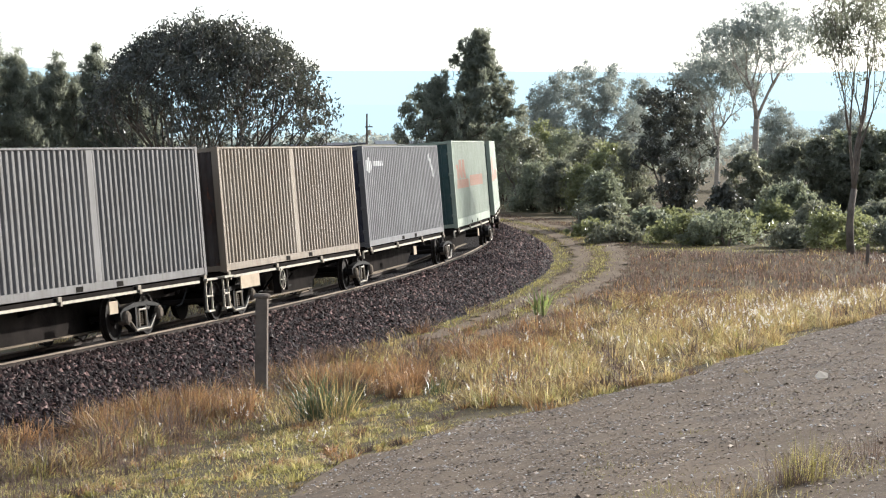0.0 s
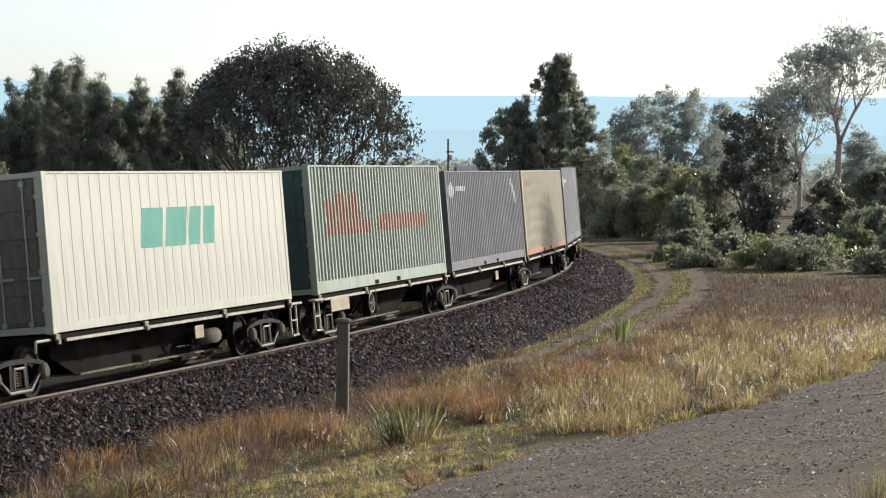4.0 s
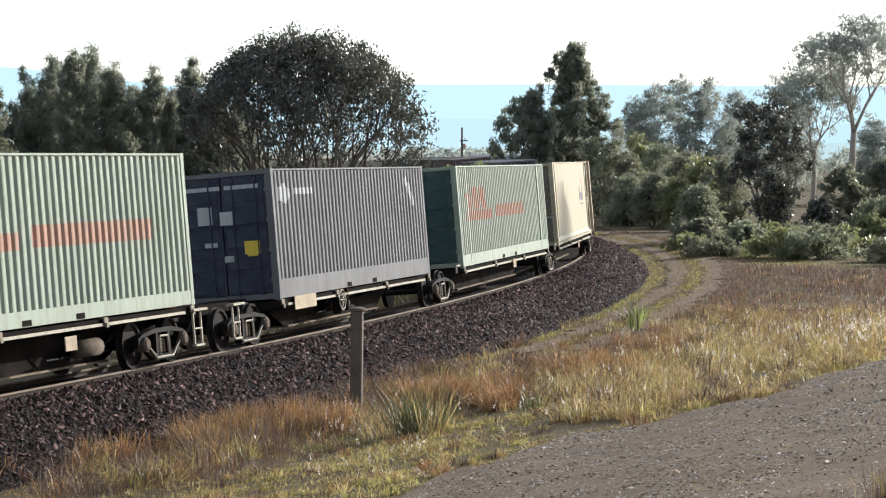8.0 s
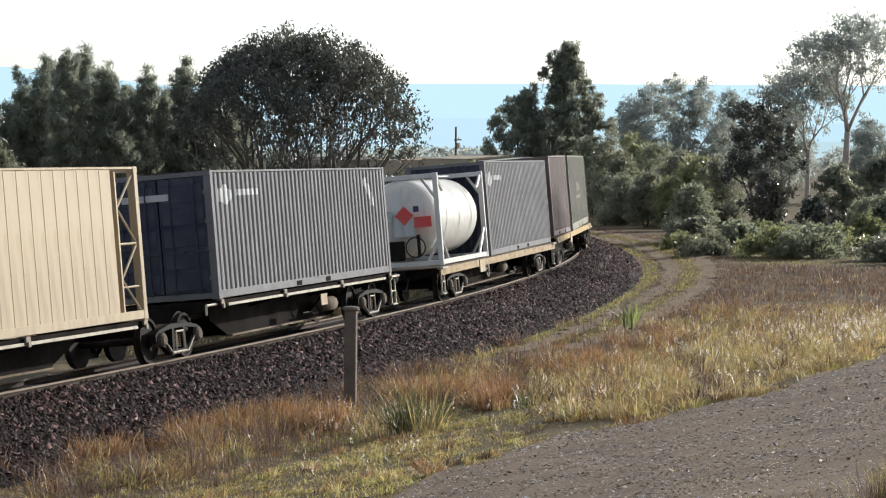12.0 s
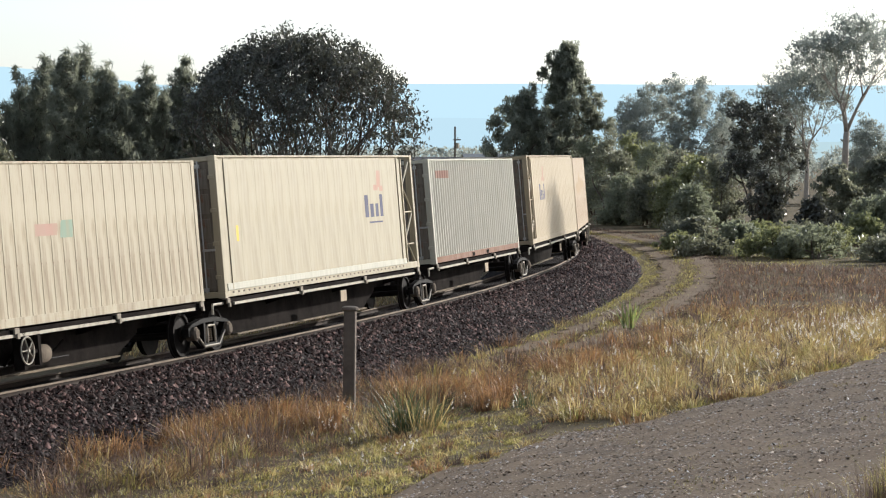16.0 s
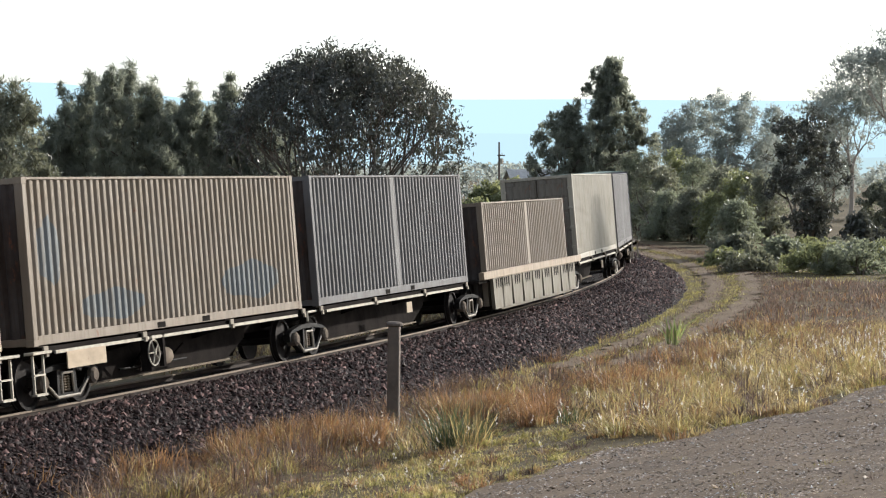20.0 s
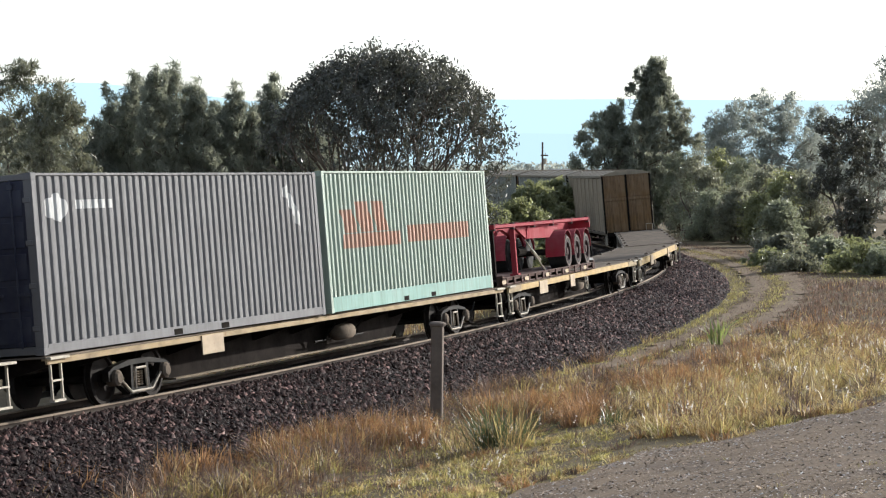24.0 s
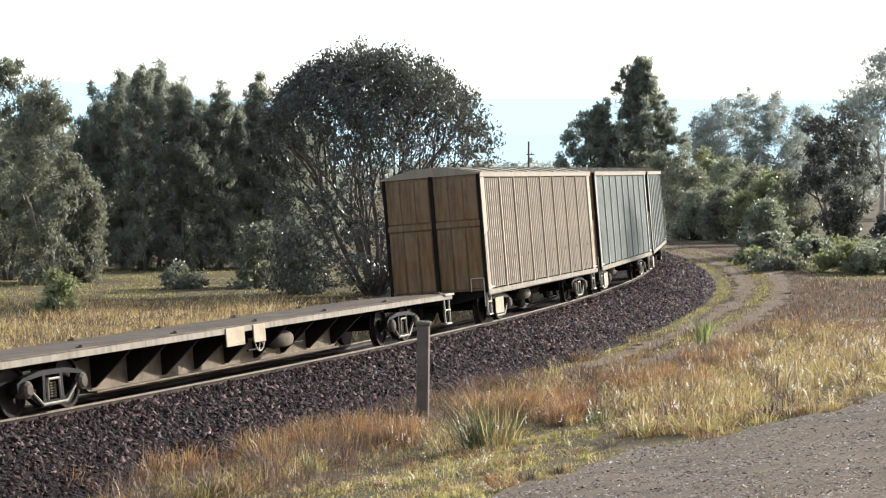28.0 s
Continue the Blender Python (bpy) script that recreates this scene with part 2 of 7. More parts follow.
def leaf_material(name, a, b_col, through_col, rough=0.45, clear=0.35, patch_size=0.35, depth=0.6, deep=0.75, gap_shade=0.25, tuft=0.0):
    """Leaves or blades: coloured by the piece, letting some light through; noise adds shaded gaps to the colour."""
    m, nt, b = base_material(name, rough, 0.0, 0.5)
    geo = nt.nodes.new("ShaderNodeNewGeometry")
    col = ramp(nt, geo.outputs["Random Per Island"], [(0.0, tuple(deep * q for q in a)), (0.4, a), (1.0, b_col)])
    # dark noise patches put the shade between clumps into the colour
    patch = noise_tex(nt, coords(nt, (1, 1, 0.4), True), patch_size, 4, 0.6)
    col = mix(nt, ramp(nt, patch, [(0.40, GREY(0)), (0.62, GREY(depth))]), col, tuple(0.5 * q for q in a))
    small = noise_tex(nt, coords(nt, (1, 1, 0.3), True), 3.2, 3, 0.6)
    col = mix(nt, ramp(nt, small, [(0.42, GREY(gap_shade)), (0.58, GREY(0))]), col, tuple(0.45 * q for q in a))
    nt.links.new(col, b.inputs["Base Color"])
    tr = node(nt, "ShaderNodeBsdfTranslucent", Color=(*through_col, 1))
    # tuft: bright tips and shaded bases mimicked by noise in the colour
    if tuft:
        tip = noise_tex(nt, coords(nt, (1, 1, 0.25), True), 5.5, 3, 0.65)
        col = mix(nt, ramp(nt, tip, [(0.50, GREY(0)), (0.60, GREY(tuft))]), col, tuple(min(0.9, 1.2 * q) for q in b_col))
        col = mix(nt, ramp(nt, tip, [(0.38, GREY(tuft)), (0.47, GREY(0))]), col, tuple(0.4 * q for q in a))
        nt.links.new(col, b.inputs["Base Color"])
        nt.links.new(mix(nt, 0.45, col, through_col), tr.inputs["Color"])
    mx = node(nt, "ShaderNodeMixShader", Fac=clear)
    out = nt.nodes["Material Output"]
    nt.links.new(b.outputs["BSDF"], mx.inputs[1])
    nt.links.new(tr.outputs["BSDF"], mx.inputs[2])
    nt.links.new(mx.outputs["Shader"], out.inputs["Surface"])
    return m


def earth_material(name, stops, scale=0.5, fine=9.0, rough=0.95, strength=0.5, size=0.04):
    m, nt, b = base_material(name, rough, 0.0, 0.15)
    v = coords(nt, (1, 1, 1), True)
    n1, n2, n3 = noise_tex(nt, v, scale, 6, 0.6), noise_tex(nt, v, fine, 6, 0.7), noise_tex(nt, v, fine * 7, 3, 0.7)
    col = ramp(nt, n1, stops)
    col = mix(nt, ramp(nt, n2, [(0.3, GREY(0.75)), (0.7, GREY(0.0))]), col, tuple(0.45 * q for q in stops[0][1]))
    col = mix(nt, ramp(nt, n3, [(0.52, GREY(0)), (0.75, GREY(0.5))]), col, tuple(min(1, 1.6 * q + 0.04) for q in stops[-1][1]))
    nt.links.new(col, b.inputs["Base Color"])
    bump(nt, b, n2, strength, size)
    return m


def stone_material(name, dark, light, rough=0.7, spec=0.3):
    m, nt, b = base_material(name, rough, 0.0, spec)
    geo = nt.nodes.new("ShaderNodeNewGeometry")
    # the last stop makes a few stones very pale, imitating sun glints
    col = ramp(nt, geo.outputs["Random Per Island"], [(0.0, dark), (0.78, light), (1.0, tuple(min(0.6, q * 4.2) for q in light))])
    n = noise_tex(nt, coords(nt, (1, 1, 1), True), 30, 3, 0.6)
    nt.links.new(mix(nt, ramp(nt, n, [(0.3, GREY(0)), (0.7, GREY(0.5))]), col, tuple(0.5 * q for q in dark)), b.inputs["Base Color"])
    return m


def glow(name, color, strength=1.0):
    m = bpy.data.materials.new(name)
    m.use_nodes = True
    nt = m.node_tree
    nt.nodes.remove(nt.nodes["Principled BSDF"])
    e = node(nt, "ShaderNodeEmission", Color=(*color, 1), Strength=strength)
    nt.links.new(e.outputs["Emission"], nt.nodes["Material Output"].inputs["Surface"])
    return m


M_GROUND = earth_material("dry_soil", [(0.3, (0.09, 0.066, 0.036)), (0.55, (0.15, 0.112, 0.058)), (0.75, (0.145, 0.12, 0.057))], 0.25, 5.0)
M_GRAVEL = earth_material("gravel", [(0.32, (0.13, 0.095, 0.066)), (0.5, (0.235, 0.168, 0.108)), (0.7, (0.19, 0.132, 0.084))], 0.9, 14.0, 0.9, 0.35, 0.015)
M_ROAD = earth_material("track_dirt", [(0.3, (0.17, 0.122, 0.078)), (0.7, (0.27, 0.20, 0.135))], 0.8, 8.0)
M_BALLAST = earth_material("ballast_bed", [(0.3, (0.013, 0.008, 0.0075)), (0.7, (0.026, 0.0165, 0.0155))], 1.2, 16.0, 0.95, 1.0, 0.08)
M_STONE = stone_material("ballast_stone", (0.008, 0.0052, 0.0052), (0.066, 0.0405, 0.0355), 0.6, 0.12)
M_PEBBLE = stone_material("pebble", (0.10, 0.075, 0.055), (0.46, 0.34, 0.235), 0.55, 0.3)
M_RAIL = steel("rail_side", (0.035, 0.024, 0.018), 0.85)
M_RAILDUST = steel("dusty_rail_foot", (0.20, 0.145, 0.10), 0.85)
M_RAILTOP = steel("rail_head", (0.17, 0.13, 0.095), 0.75, 0.0, 0.25, 0.1)
M_DARK = steel("sooty_steel", (0.016, 0.014, 0.012), 0.9, 0.0, 0.5, 0.02)
M_FRAME = steel("underframe_steel", (0.017, 0.014, 0.0125), 0.9, 0.0, 0.5, 0.02)
M_CAST = steel("cast_steel", (0.013, 0.011, 0.0095), 0.6, 0.0, 0.9, 0.07)
M_DUSTLIT = steel("dusty_lit_edge", (0.30, 0.255, 0.20), 0.6, 0.0, 0.5, 0.2)
M_WHEEL = steel("wheel_steel", (0.02, 0.016, 0.014), 0.75, 0.0, 0.5, 0.08)
M_SILL = paint("sill_pale", (0.22, 0.18, 0.13), 0.6, 0.8, rust=0.3, spec=0.15)
M_SILLY = paint("sill_yellow", (0.37, 0.25, 0.085), 0.6, 0.9, (0.20, 0.16, 0.11), rust=0.35, spec=0.15, streaky=False)
M_SILLT = paint("sill_tan", (0.27, 0.19, 0.09), 0.6, 0.8, (0.10, 0.075, 0.05), rust=0.4, spec=0.15, streaky=False)
M_SILLEND = paint("sill_end_dust", (0.29, 0.225, 0.13), 0.7, 0.8, (0.12, 0.095, 0.07), rust=0.3, spec=0.1, streaky=False)
M_PLATE = paint("data_plate", (0.38, 0.29, 0.19), 0.6, 0.4, rust=0.15, spec=0.15, streaky=False)
M_DECK = steel("deck_plate", (0.13, 0.105, 0.082), 0.9, 0.0, 0.4, 0.05)
M_WEB = steel("dusty_web", (0.15, 0.115, 0.078), 0.85)
M_CHROME = paint("pale_steel", (0.40, 0.35, 0.27), 0.5, 0.6, rust=0.2, spec=0.2)
M_BARK = steel("bark", (0.13, 0.105, 0.085), 0.9)
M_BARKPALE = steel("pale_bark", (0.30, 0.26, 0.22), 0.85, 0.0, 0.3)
M_TIMBER = steel("weathered_timber", (0.125, 0.10, 0.082), 0.9, 0.0, 0.3)

# ---- ground, hills ----
def grid_mesh(name, xs, ys, material, lift=0.0):
    gx, gy = np.meshgrid(xs, ys)
    gz = ground_z(gx, gy) + lift
    nx, ny = len(xs), len(ys)
    i = np.arange(nx * ny).reshape(ny, nx)
    f = np.stack([i[:-1, :-1], i[:-1, 1:], i[1:, 1:], i[1:, :-1]], -1).reshape(-1, 4)
    me = quads_mesh(name, np.stack([gx, gy, gz], -1).reshape(-1, 3), f, material)
    me.shade_smooth()
    return me


def geo_steps(a, b, n):
    return a * (b / a) ** (np.arange(n + 1) / n)


xs = np.concatenate([-geo_steps(60, 3800, 22)[::-1], np.arange(-59, 60, 0.8), geo_steps(61, 3800, 22)])
ys = np.concatenate([-geo_steps(40, 3800, 20)[::-1], np.arange(-39, 10, 2.0), np.arange(10, 110, 0.7), np.arange(110, 260, 2.0), geo_steps(262, 3800, 24)])
tagged(new("ground", grid_mesh("ground", xs, ys, M_GROUND)), "dry grassy paddock soil beside the railway", "ground", kind="structure")


def ribbon(name, s0, s1, step, d_lo, d_hi, material, lift, ragged=0.0, across=3, seed=1):
    """A strip of surface that follows the track line over the ground."""
    rng = np.random.default_rng(seed)
    ss = np.arange(s0, s1, step)
    verts, w = [], across + 1
    for s in ss:
        p, out = line_at(s)
        lo, hi = d_lo + rng.normal(0, ragged), d_hi + rng.normal(0, ragged)
        for k in range(w):
            d = lo + (hi - lo) * k / across
            verts.append((p.x + out.x * d, p.y + out.y * d))
    v = np.array(verts)
    v = np.column_stack([v, ground_z(v[:, 0], v[:, 1]) + lift])
    i = np.arange(len(ss) * w).reshape(-1, w)
    f = np.stack([i[:-1, :-1], i[:-1, 1:], i[1:, 1:], i[1:, :-1]], -1).reshape(-1, 4)
    me = quads_mesh(name, v, f, material)
    me.shade_smooth()
    return me


road = tagged(new("access_track"), "two worn wheel ruts of pale dirt beside the ballast", "dirt track", kind="structure")
for lo, hi, seed in ((4.35, 5.05, 3), (5.75, 6.55, 4)):
    part("wheel_rut", ribbon("wheel_rut", -84, 60, 0.5, lo, hi, M_ROAD, 0.025, 0.14, 3, seed), None, road)

# gravel yard: its grassy edge as a line of places, then filled to behind the viewer
EDGE = [(-8, 14), (-4, 19.5), (0.0, 24.5), (0.6, 27.5), (2.2, 31.3), (2.6, 32.2), (3.5, 32.0), (4.8, 32.6), (5.7, 33.4), (6.6, 35.5), (8.0, 38.0), (9.0, 40.1), (10.3, 41.9), (14, 44), (22, 46), (40, 46)]


def edge_y(x):
    return np.interp(x, [p[0] for p in EDGE], [p[1] for p in EDGE]) + 0.35 * np.sin(x * 3.1) + 0.2 * np.sin(x * 7.7 + 1)


def gravel_yard():
    rng = np.random.default_rng(8)
    cols = np.arange(-8, 40, 0.25)
    rows = 230
    v = []
    for x in cols:
        top = edge_y(x) + rng.normal(0, 0.12)
        for k in range(rows + 1):
            v.append((x, -6 + (top + 6) * k / rows))
    v = np.array(v)
    z = ground_z(v[:, 0], v[:, 1]) + 0.04
    i = np.arange(len(v)).reshape(-1, rows + 1)
    f = np.stack([i[:-1, :-1], i[1:, :-1], i[1:, 1:], i[:-1, 1:]], -1).reshape(-1, 4)
    me = quads_mesh("gravel_yard", np.column_stack([v, z]), f, M_GRAVEL)
    me.shade_smooth()
    tagged(new("gravel_yard", me), "grey compacted gravel hardstand with sparse weeds", "gravel", kind="structure")


gravel_yard()


def hills():
    """Far ranges closing the horizon; distance haze is put into their glowing blue colours."""
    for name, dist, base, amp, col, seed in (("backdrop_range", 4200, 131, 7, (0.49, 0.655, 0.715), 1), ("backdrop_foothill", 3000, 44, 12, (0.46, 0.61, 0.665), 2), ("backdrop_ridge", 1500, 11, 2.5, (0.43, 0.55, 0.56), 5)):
        rng = np.random.default_rng(seed)
        ph = rng.uniform(0, 6.28, 8)
        a = np.linspace(-1.2, 1.5, 260)
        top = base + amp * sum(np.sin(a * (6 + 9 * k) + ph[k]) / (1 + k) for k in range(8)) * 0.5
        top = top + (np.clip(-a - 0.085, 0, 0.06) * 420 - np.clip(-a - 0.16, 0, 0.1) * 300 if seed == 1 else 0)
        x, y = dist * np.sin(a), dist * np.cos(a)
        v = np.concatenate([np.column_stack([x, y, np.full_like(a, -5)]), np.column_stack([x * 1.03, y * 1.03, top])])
        n = len(a)
        k = np.arange(n - 1)
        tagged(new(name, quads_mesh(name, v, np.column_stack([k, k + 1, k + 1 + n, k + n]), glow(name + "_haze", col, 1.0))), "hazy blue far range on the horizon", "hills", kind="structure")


hills()


# ---- railway track ----
def sweep(name, profile, s0, s1, step, material, closed=False):
    """Sweeps a profile of (y, z) in the rail plane along the line."""
    ss = np.arange(s0, s1 + step * 0.5, step)
    w = len(profile)
    v = []
    for s in ss:
        m = rail_pose(s)
        v += [tuple(m @ Vector((0, y, z))) for y, z in profile]
    i = np.arange(len(ss) * w).reshape(-1, w)
    if closed:
        i = np.column_stack([i, i[:, 0]])
    f = np.stack([i[:-1, :-1], i[:-1, 1:], i[1:, 1:], i[1:, :-1]], -1).reshape(-1, 4)
    return quads_mesh(name, np.array(v), f, material)


BED = [(-4.0, -1.2), (-3.4, -0.75), (-1.9, -0.22), (-1.2, -0.11), (0, -0.14), (0.9, -0.105), (1.3, -0.115), (1.95, -0.24), (2.6, -0.58), (3.05, -0.80), (3.55, -1.25)]
bed_mesh = sweep("ballast_bed", BED, -260, 460, 2.0, M_BALLAST)
tagged(new("ballast_bed", bed_mesh), "dark crushed-stone ballast shoulder under the rails", "ballast", kind="structure")
RAIL = [(-0.075, -0.165), (0.075, -0.165), (0.075, -0.15), (0.012, -0.125), (0.012, -0.045), (0.036, -0.03), (0.036, -0.004), (0.03, 0.0), (-0.03, 0.0), (-0.036, -0.004), (-0.036, -0.03), (-0.012, -0.045), (-0.012, -0.125), (-0.075, -0.15)]
for side in (0.752, -0.752):
    rail = tagged(new("rail", sweep("rail", [(y + side, z) for y, z in RAIL], -260, 460, 2.0, M_RAIL, True)), "brown-sided steel running rail with a worn bright head", "rail", "running rails", kind="structure")
    part("rail_head", sweep("rail_head", [(side - 0.039, -0.028), (side - 0.038, 0.002), (side - 0.02, 0.006), (side + 0.02, 0.006), (side + 0.038, 0.002), (side + 0.039, -0.028)], -260, 460, 2.0, M_RAILTOP), None, rail, "worn bright rail head")
    part("rail_foot", sweep("rail_foot", [(side - 0.08, -0.166), (side - 0.079, -0.147), (side - 0.02, -0.124), (side + 0.02, -0.124), (side + 0.079, -0.147), (side + 0.08, -0.166)], -260, 460, 2.0, M_RAILDUST), None, rail, "dusty brown rail foot")


def stones(name, count, s0, s1, d0, d1, size, material, seed, label, category):
    """Loose stones on the ballast, each an uneven six-sided lump."""
    rng = np.random.default_rng(seed)
    s, d = rng.uniform(s0, s1, count), rng.uniform(d0, d1, count)
    zz = np.interp(d, [p[0] for p in BED], [p[1] for p in BED])
    c, n = math.cos(CANT), math.sin(CANT)
    px, py, ox, oy = line_np(s)
    r = 0.75 + (d - 0.75) * c - zz * n
    ctr = np.column_stack([px + r * ox, py + r * oy, (d - 0.75) * n + zz * c + 0.01])
    return lumps(name, ctr, size, material, rng, label, category)


def lumps(name, ctr, size, material, rng, label, category, flat=0.7, grade=0.5):
    """Uneven stones, five corners each, sunk a little into what they lie on."""
    count = len(ctr)
    corners = np.array([(1, 0, -0.3), (0, 1, -0.3), (-1, 0, -0.3), (0, -1, -0.3), (0, 0, 1)], float)
    tri = np.array([(0, 1, 4), (1, 2, 4), (2, 3, 4), (3, 0, 4)])
    k = size * (0.55 + 1.0 * rng.random((count, 1, 1)) ** (1 / grade))
    pts = corners[None] * rng.uniform(0.6, 1.35, (count, 5, 1)) * k
    pts[:, 4, :2] += rng.normal(0, 0.45, (count, 2)) * k[:, 0]
    pts[:, :, 2] *= flat
    t = rng.uniform(0, 6.28, count)
    x, y = pts[:, :, 0].copy(), pts[:, :, 1].copy()
    pts[:, :, 0], pts[:, :, 1] = x * np.cos(t)[:, None] - y * np.sin(t)[:, None], x * np.sin(t)[:, None] + y * np.cos(t)[:, None]
    tilt = rng.normal(0, 0.3, (count, 2))
    pts[:, :, 2] += pts[:, :, 0] * tilt[:, :1] + pts[:, :, 1] * tilt[:, 1:]
    v = (pts + ctr[:, None]).reshape(-1, 3)
    f = (tri[None] + 5 * np.arange(count)[:, None, None]).reshape(-1, 3)
    return tagged(new(name, quads_mesh(name, v, f, material)), label, category, kind="stuff")


stones("ballast_stones", 36000, -118, -45, 0.86, 3.35, 0.05, M_STONE, 21, "loose dark crushed ballast stones on the shoulder", "stones")
stones("ballast_stones", 16000, -45, 20, 0.86, 3.35, 0.06, M_STONE, 22, "loose dark crushed ballast stones on the far shoulder", "stones")


def patchy(x, y, seed, size=3.0):
    r = np.random.default_rng(seed)
    a, b, c = r.uniform(0, 6.28, 3)
    return 0.5 + 0.25 * (np.sin(x / size * 2.1 + a + np.sin(y / size)) + np.sin(y / size * 1.7 + b + 1.3 * np.sin(x / size * 1.1 + c)))


def yard_stones():
    rng = np.random.default_rng(31)
    y = 12 + 32 * rng.power(1.6, 135000)
    x = rng.uniform(-0.05, 0.33, len(y)) * y
    keep = (y < edge_y(x) - 0.1) & (rng.random(len(y)) < 0.35 + 0.9 * patchy(x, y, 37, 1.3))
    x, y = x[keep], y[keep]
    ctr = np.column_stack([x, y, ground_z(x, y) + 0.042])
    lumps("yard_stones", ctr, 0.014, M_PEBBLE, rng, "scattered pale pebbles lying on the gravel yard", "stones", 0.24)
    big = rng.choice(len(ctr), 1500, replace=False)
    lumps("yard_clods", ctr[big], 0.028, M_PEBBLE, rng, "larger stones lying on the gravel yard", "stones", 0.5)


yard_stones()

# ---- grass ----
M_STRAW = leaf_material("straw_grass", (0.28, 0.187, 0.083), (0.88, 0.655, 0.315), (0.82, 0.57, 0.215), 0.45, 0.34, 1.3, 0.6, 0.35, 0.7, 0.65)
M_RUST = leaf_material("russet_grass", (0.185, 0.093, 0.049), (0.54, 0.318, 0.152), (0.63, 0.335, 0.128), 0.5, 0.28, 1.2, 0.6, 0.35, 0.7, 0.65)
M_GREENGRASS = leaf_material("green_grass", (0.18, 0.165, 0.055), (0.66, 0.57, 0.21), (0.66, 0.56, 0.16), 0.45, 0.36, 1.3, 0.6, 0.35, 0.7, 0.65)
M_DULL = leaf_material("dull_weeds", (0.075, 0.05, 0.04), (0.28, 0.19, 0.145), (0.26, 0.17, 0.12), 0.6, 0.35, 1.0, 0.6, 0.35, 0.7, 0.65)
M_RUSH = leaf_material("rush_blades", (0.035, 0.052, 0.026), (0.12, 0.14, 0.07), (0.16, 0.19, 0.08), 0.4, 0.3, 1.3, 0.3)
M_WEED = leaf_material("leafy_weed", (0.11, 0.14, 0.05), (0.27, 0.32, 0.12), (0.30, 0.36, 0.11), 0.45, 0.4)
M_SEED = leaf_material("seed_heads", (0.72, 0.66, 0.58), (0.86, 0.82, 0.76), (0.85, 0.8, 0.72), 0.6, 0.5)


def blades(name, x, y, height, spread, width, material, seed, label, per=10, lean=0.35, fan=0.0):
    """Tufts at (x, y): each blade is a narrow bent strip with a pointed tip; fan bends them away from the tuft's heart."""
    rng = np.random.default_rng(seed)
    n = len(x) * per
    ox, oy = rng.normal(0, 1, n), rng.normal(0, 1, n)
    sp = np.repeat(spread, per)
    bx, by = np.repeat(x, per) + ox * sp, np.repeat(y, per) + oy * sp
    bz = ground_z(bx, by) - 0.02
    h = np.repeat(height, per) * rng.uniform(0.4, 1.15, n)
    t = np.where(rng.random(n) < fan, np.arctan2(oy, ox) + rng.normal(0, 0.5, n), rng.uniform(0, 6.28, n))
    ln = np.abs(rng.normal(0, lean, n)) * h * (1 + fan * (0.6 * np.hypot(ox, oy) - 0.5))
    dx, dy = np.cos(t), np.sin(t)
    turn = rng.uniform(0, 6.28, n)
    wx, wy = np.cos(turn) * width * 0.5, np.sin(turn) * width * 0.5
    P = []
    for k, wk in ((0, 0.9), (0.55, 0.85), (1.0, 0)):
        c = np.column_stack([bx + dx * ln * k * k, by + dy * ln * k * k, bz + h * k * (1 - 0.2 * k * np.minimum(1.5, ln / h))])
        side = np.column_stack([wx * wk, wy * wk, 0 * wx])
        P += [c - side, c + side] if wk else [c]
    v = np.stack(P, 1).reshape(-1, 3)
    i = 5 * np.arange(n)[:, None]
    f = np.concatenate([i + [0, 1, 3], i + [0, 3, 2], i + [2, 3, 4]], 1).reshape(-1, 3)
    return tagged(new(name, quads_mesh(name, v, f, material)), label, "grass", kind="stuff")


def scatter(n, seed, lo, hi, az0=-0.16, az1=0.34, power=1.0):
    """Places in the wedge before the viewer, by distance."""
    rng = np.random.default_rng(seed)
    y = lo + (hi - lo) * rng.random(n) ** power
    x = y * rng.uniform(az0, az1, n)
    d, s = off_line(x, y)
    return x, y, d, s, rng


def in_rut(d, y):
    return ((np.abs(d - 4.7) < 0.42) | (np.abs(d - 6.15) < 0.45)) & (y > 57)


def verge_grass():
    """A low sward over the whole verge."""
    x, y, d, s, rng = scatter(42000, 41, 18, 76)
    keep = (d > 3.2) & (y > edge_y(x) - 0.15) & ~in_rut(d, y) & (rng.random(len(x)) < 0.25 + 0.9 * patchy(x, y, 3, 0.8))
    x, y, d = x[keep], y[keep], d[keep]
    edge, q = y - edge_y(x), rng.random(len(x))
    p1, p2 = patchy(x, y, 1, 2.6), patchy(x, y, 2, 1.5)
    green = q < np.where((d > 5.2) & (x < 2.5), 0.30 + 0.5 * p2, np.where(edge < 3, 0.5 * p2, 0.12)) + 0.4 * ((d < 7.2) & (y > 54))
    dull = ~green & (q > 0.88 - 0.34 * np.clip((9.0 - d) / 3, 0, 1))
    rust = ~green & ~dull & (q < 0.12 + 0.26 * p1 * np.clip((13 - d) / 5, 0.25, 1))
    straw = ~green & ~rust & ~dull
    tall = np.clip(0.06 + 0.006 * edge, 0.05, 0.11) * (0.45 + p2) * np.where((d < 7.5) & (y > 57), 0.6, 1)
    for mask, mat, nm, lab in ((straw, M_STRAW, "straw_grass", "sunlit straw-yellow dry grass on the verge"), (rust, M_RUST, "russet_grass", "russet dry grass on the verge"), (green, M_GREENGRASS, "green_grass", "short green grass among the dry tufts"), (dull, M_DULL, "dry_weeds", "grey-brown dead weeds on the verge")):
        blades(nm, x[mask], y[mask], tall[mask], np.full(mask.sum(), 0.11), 0.014, mat, 50 + len(nm), lab, 7, 1.3)


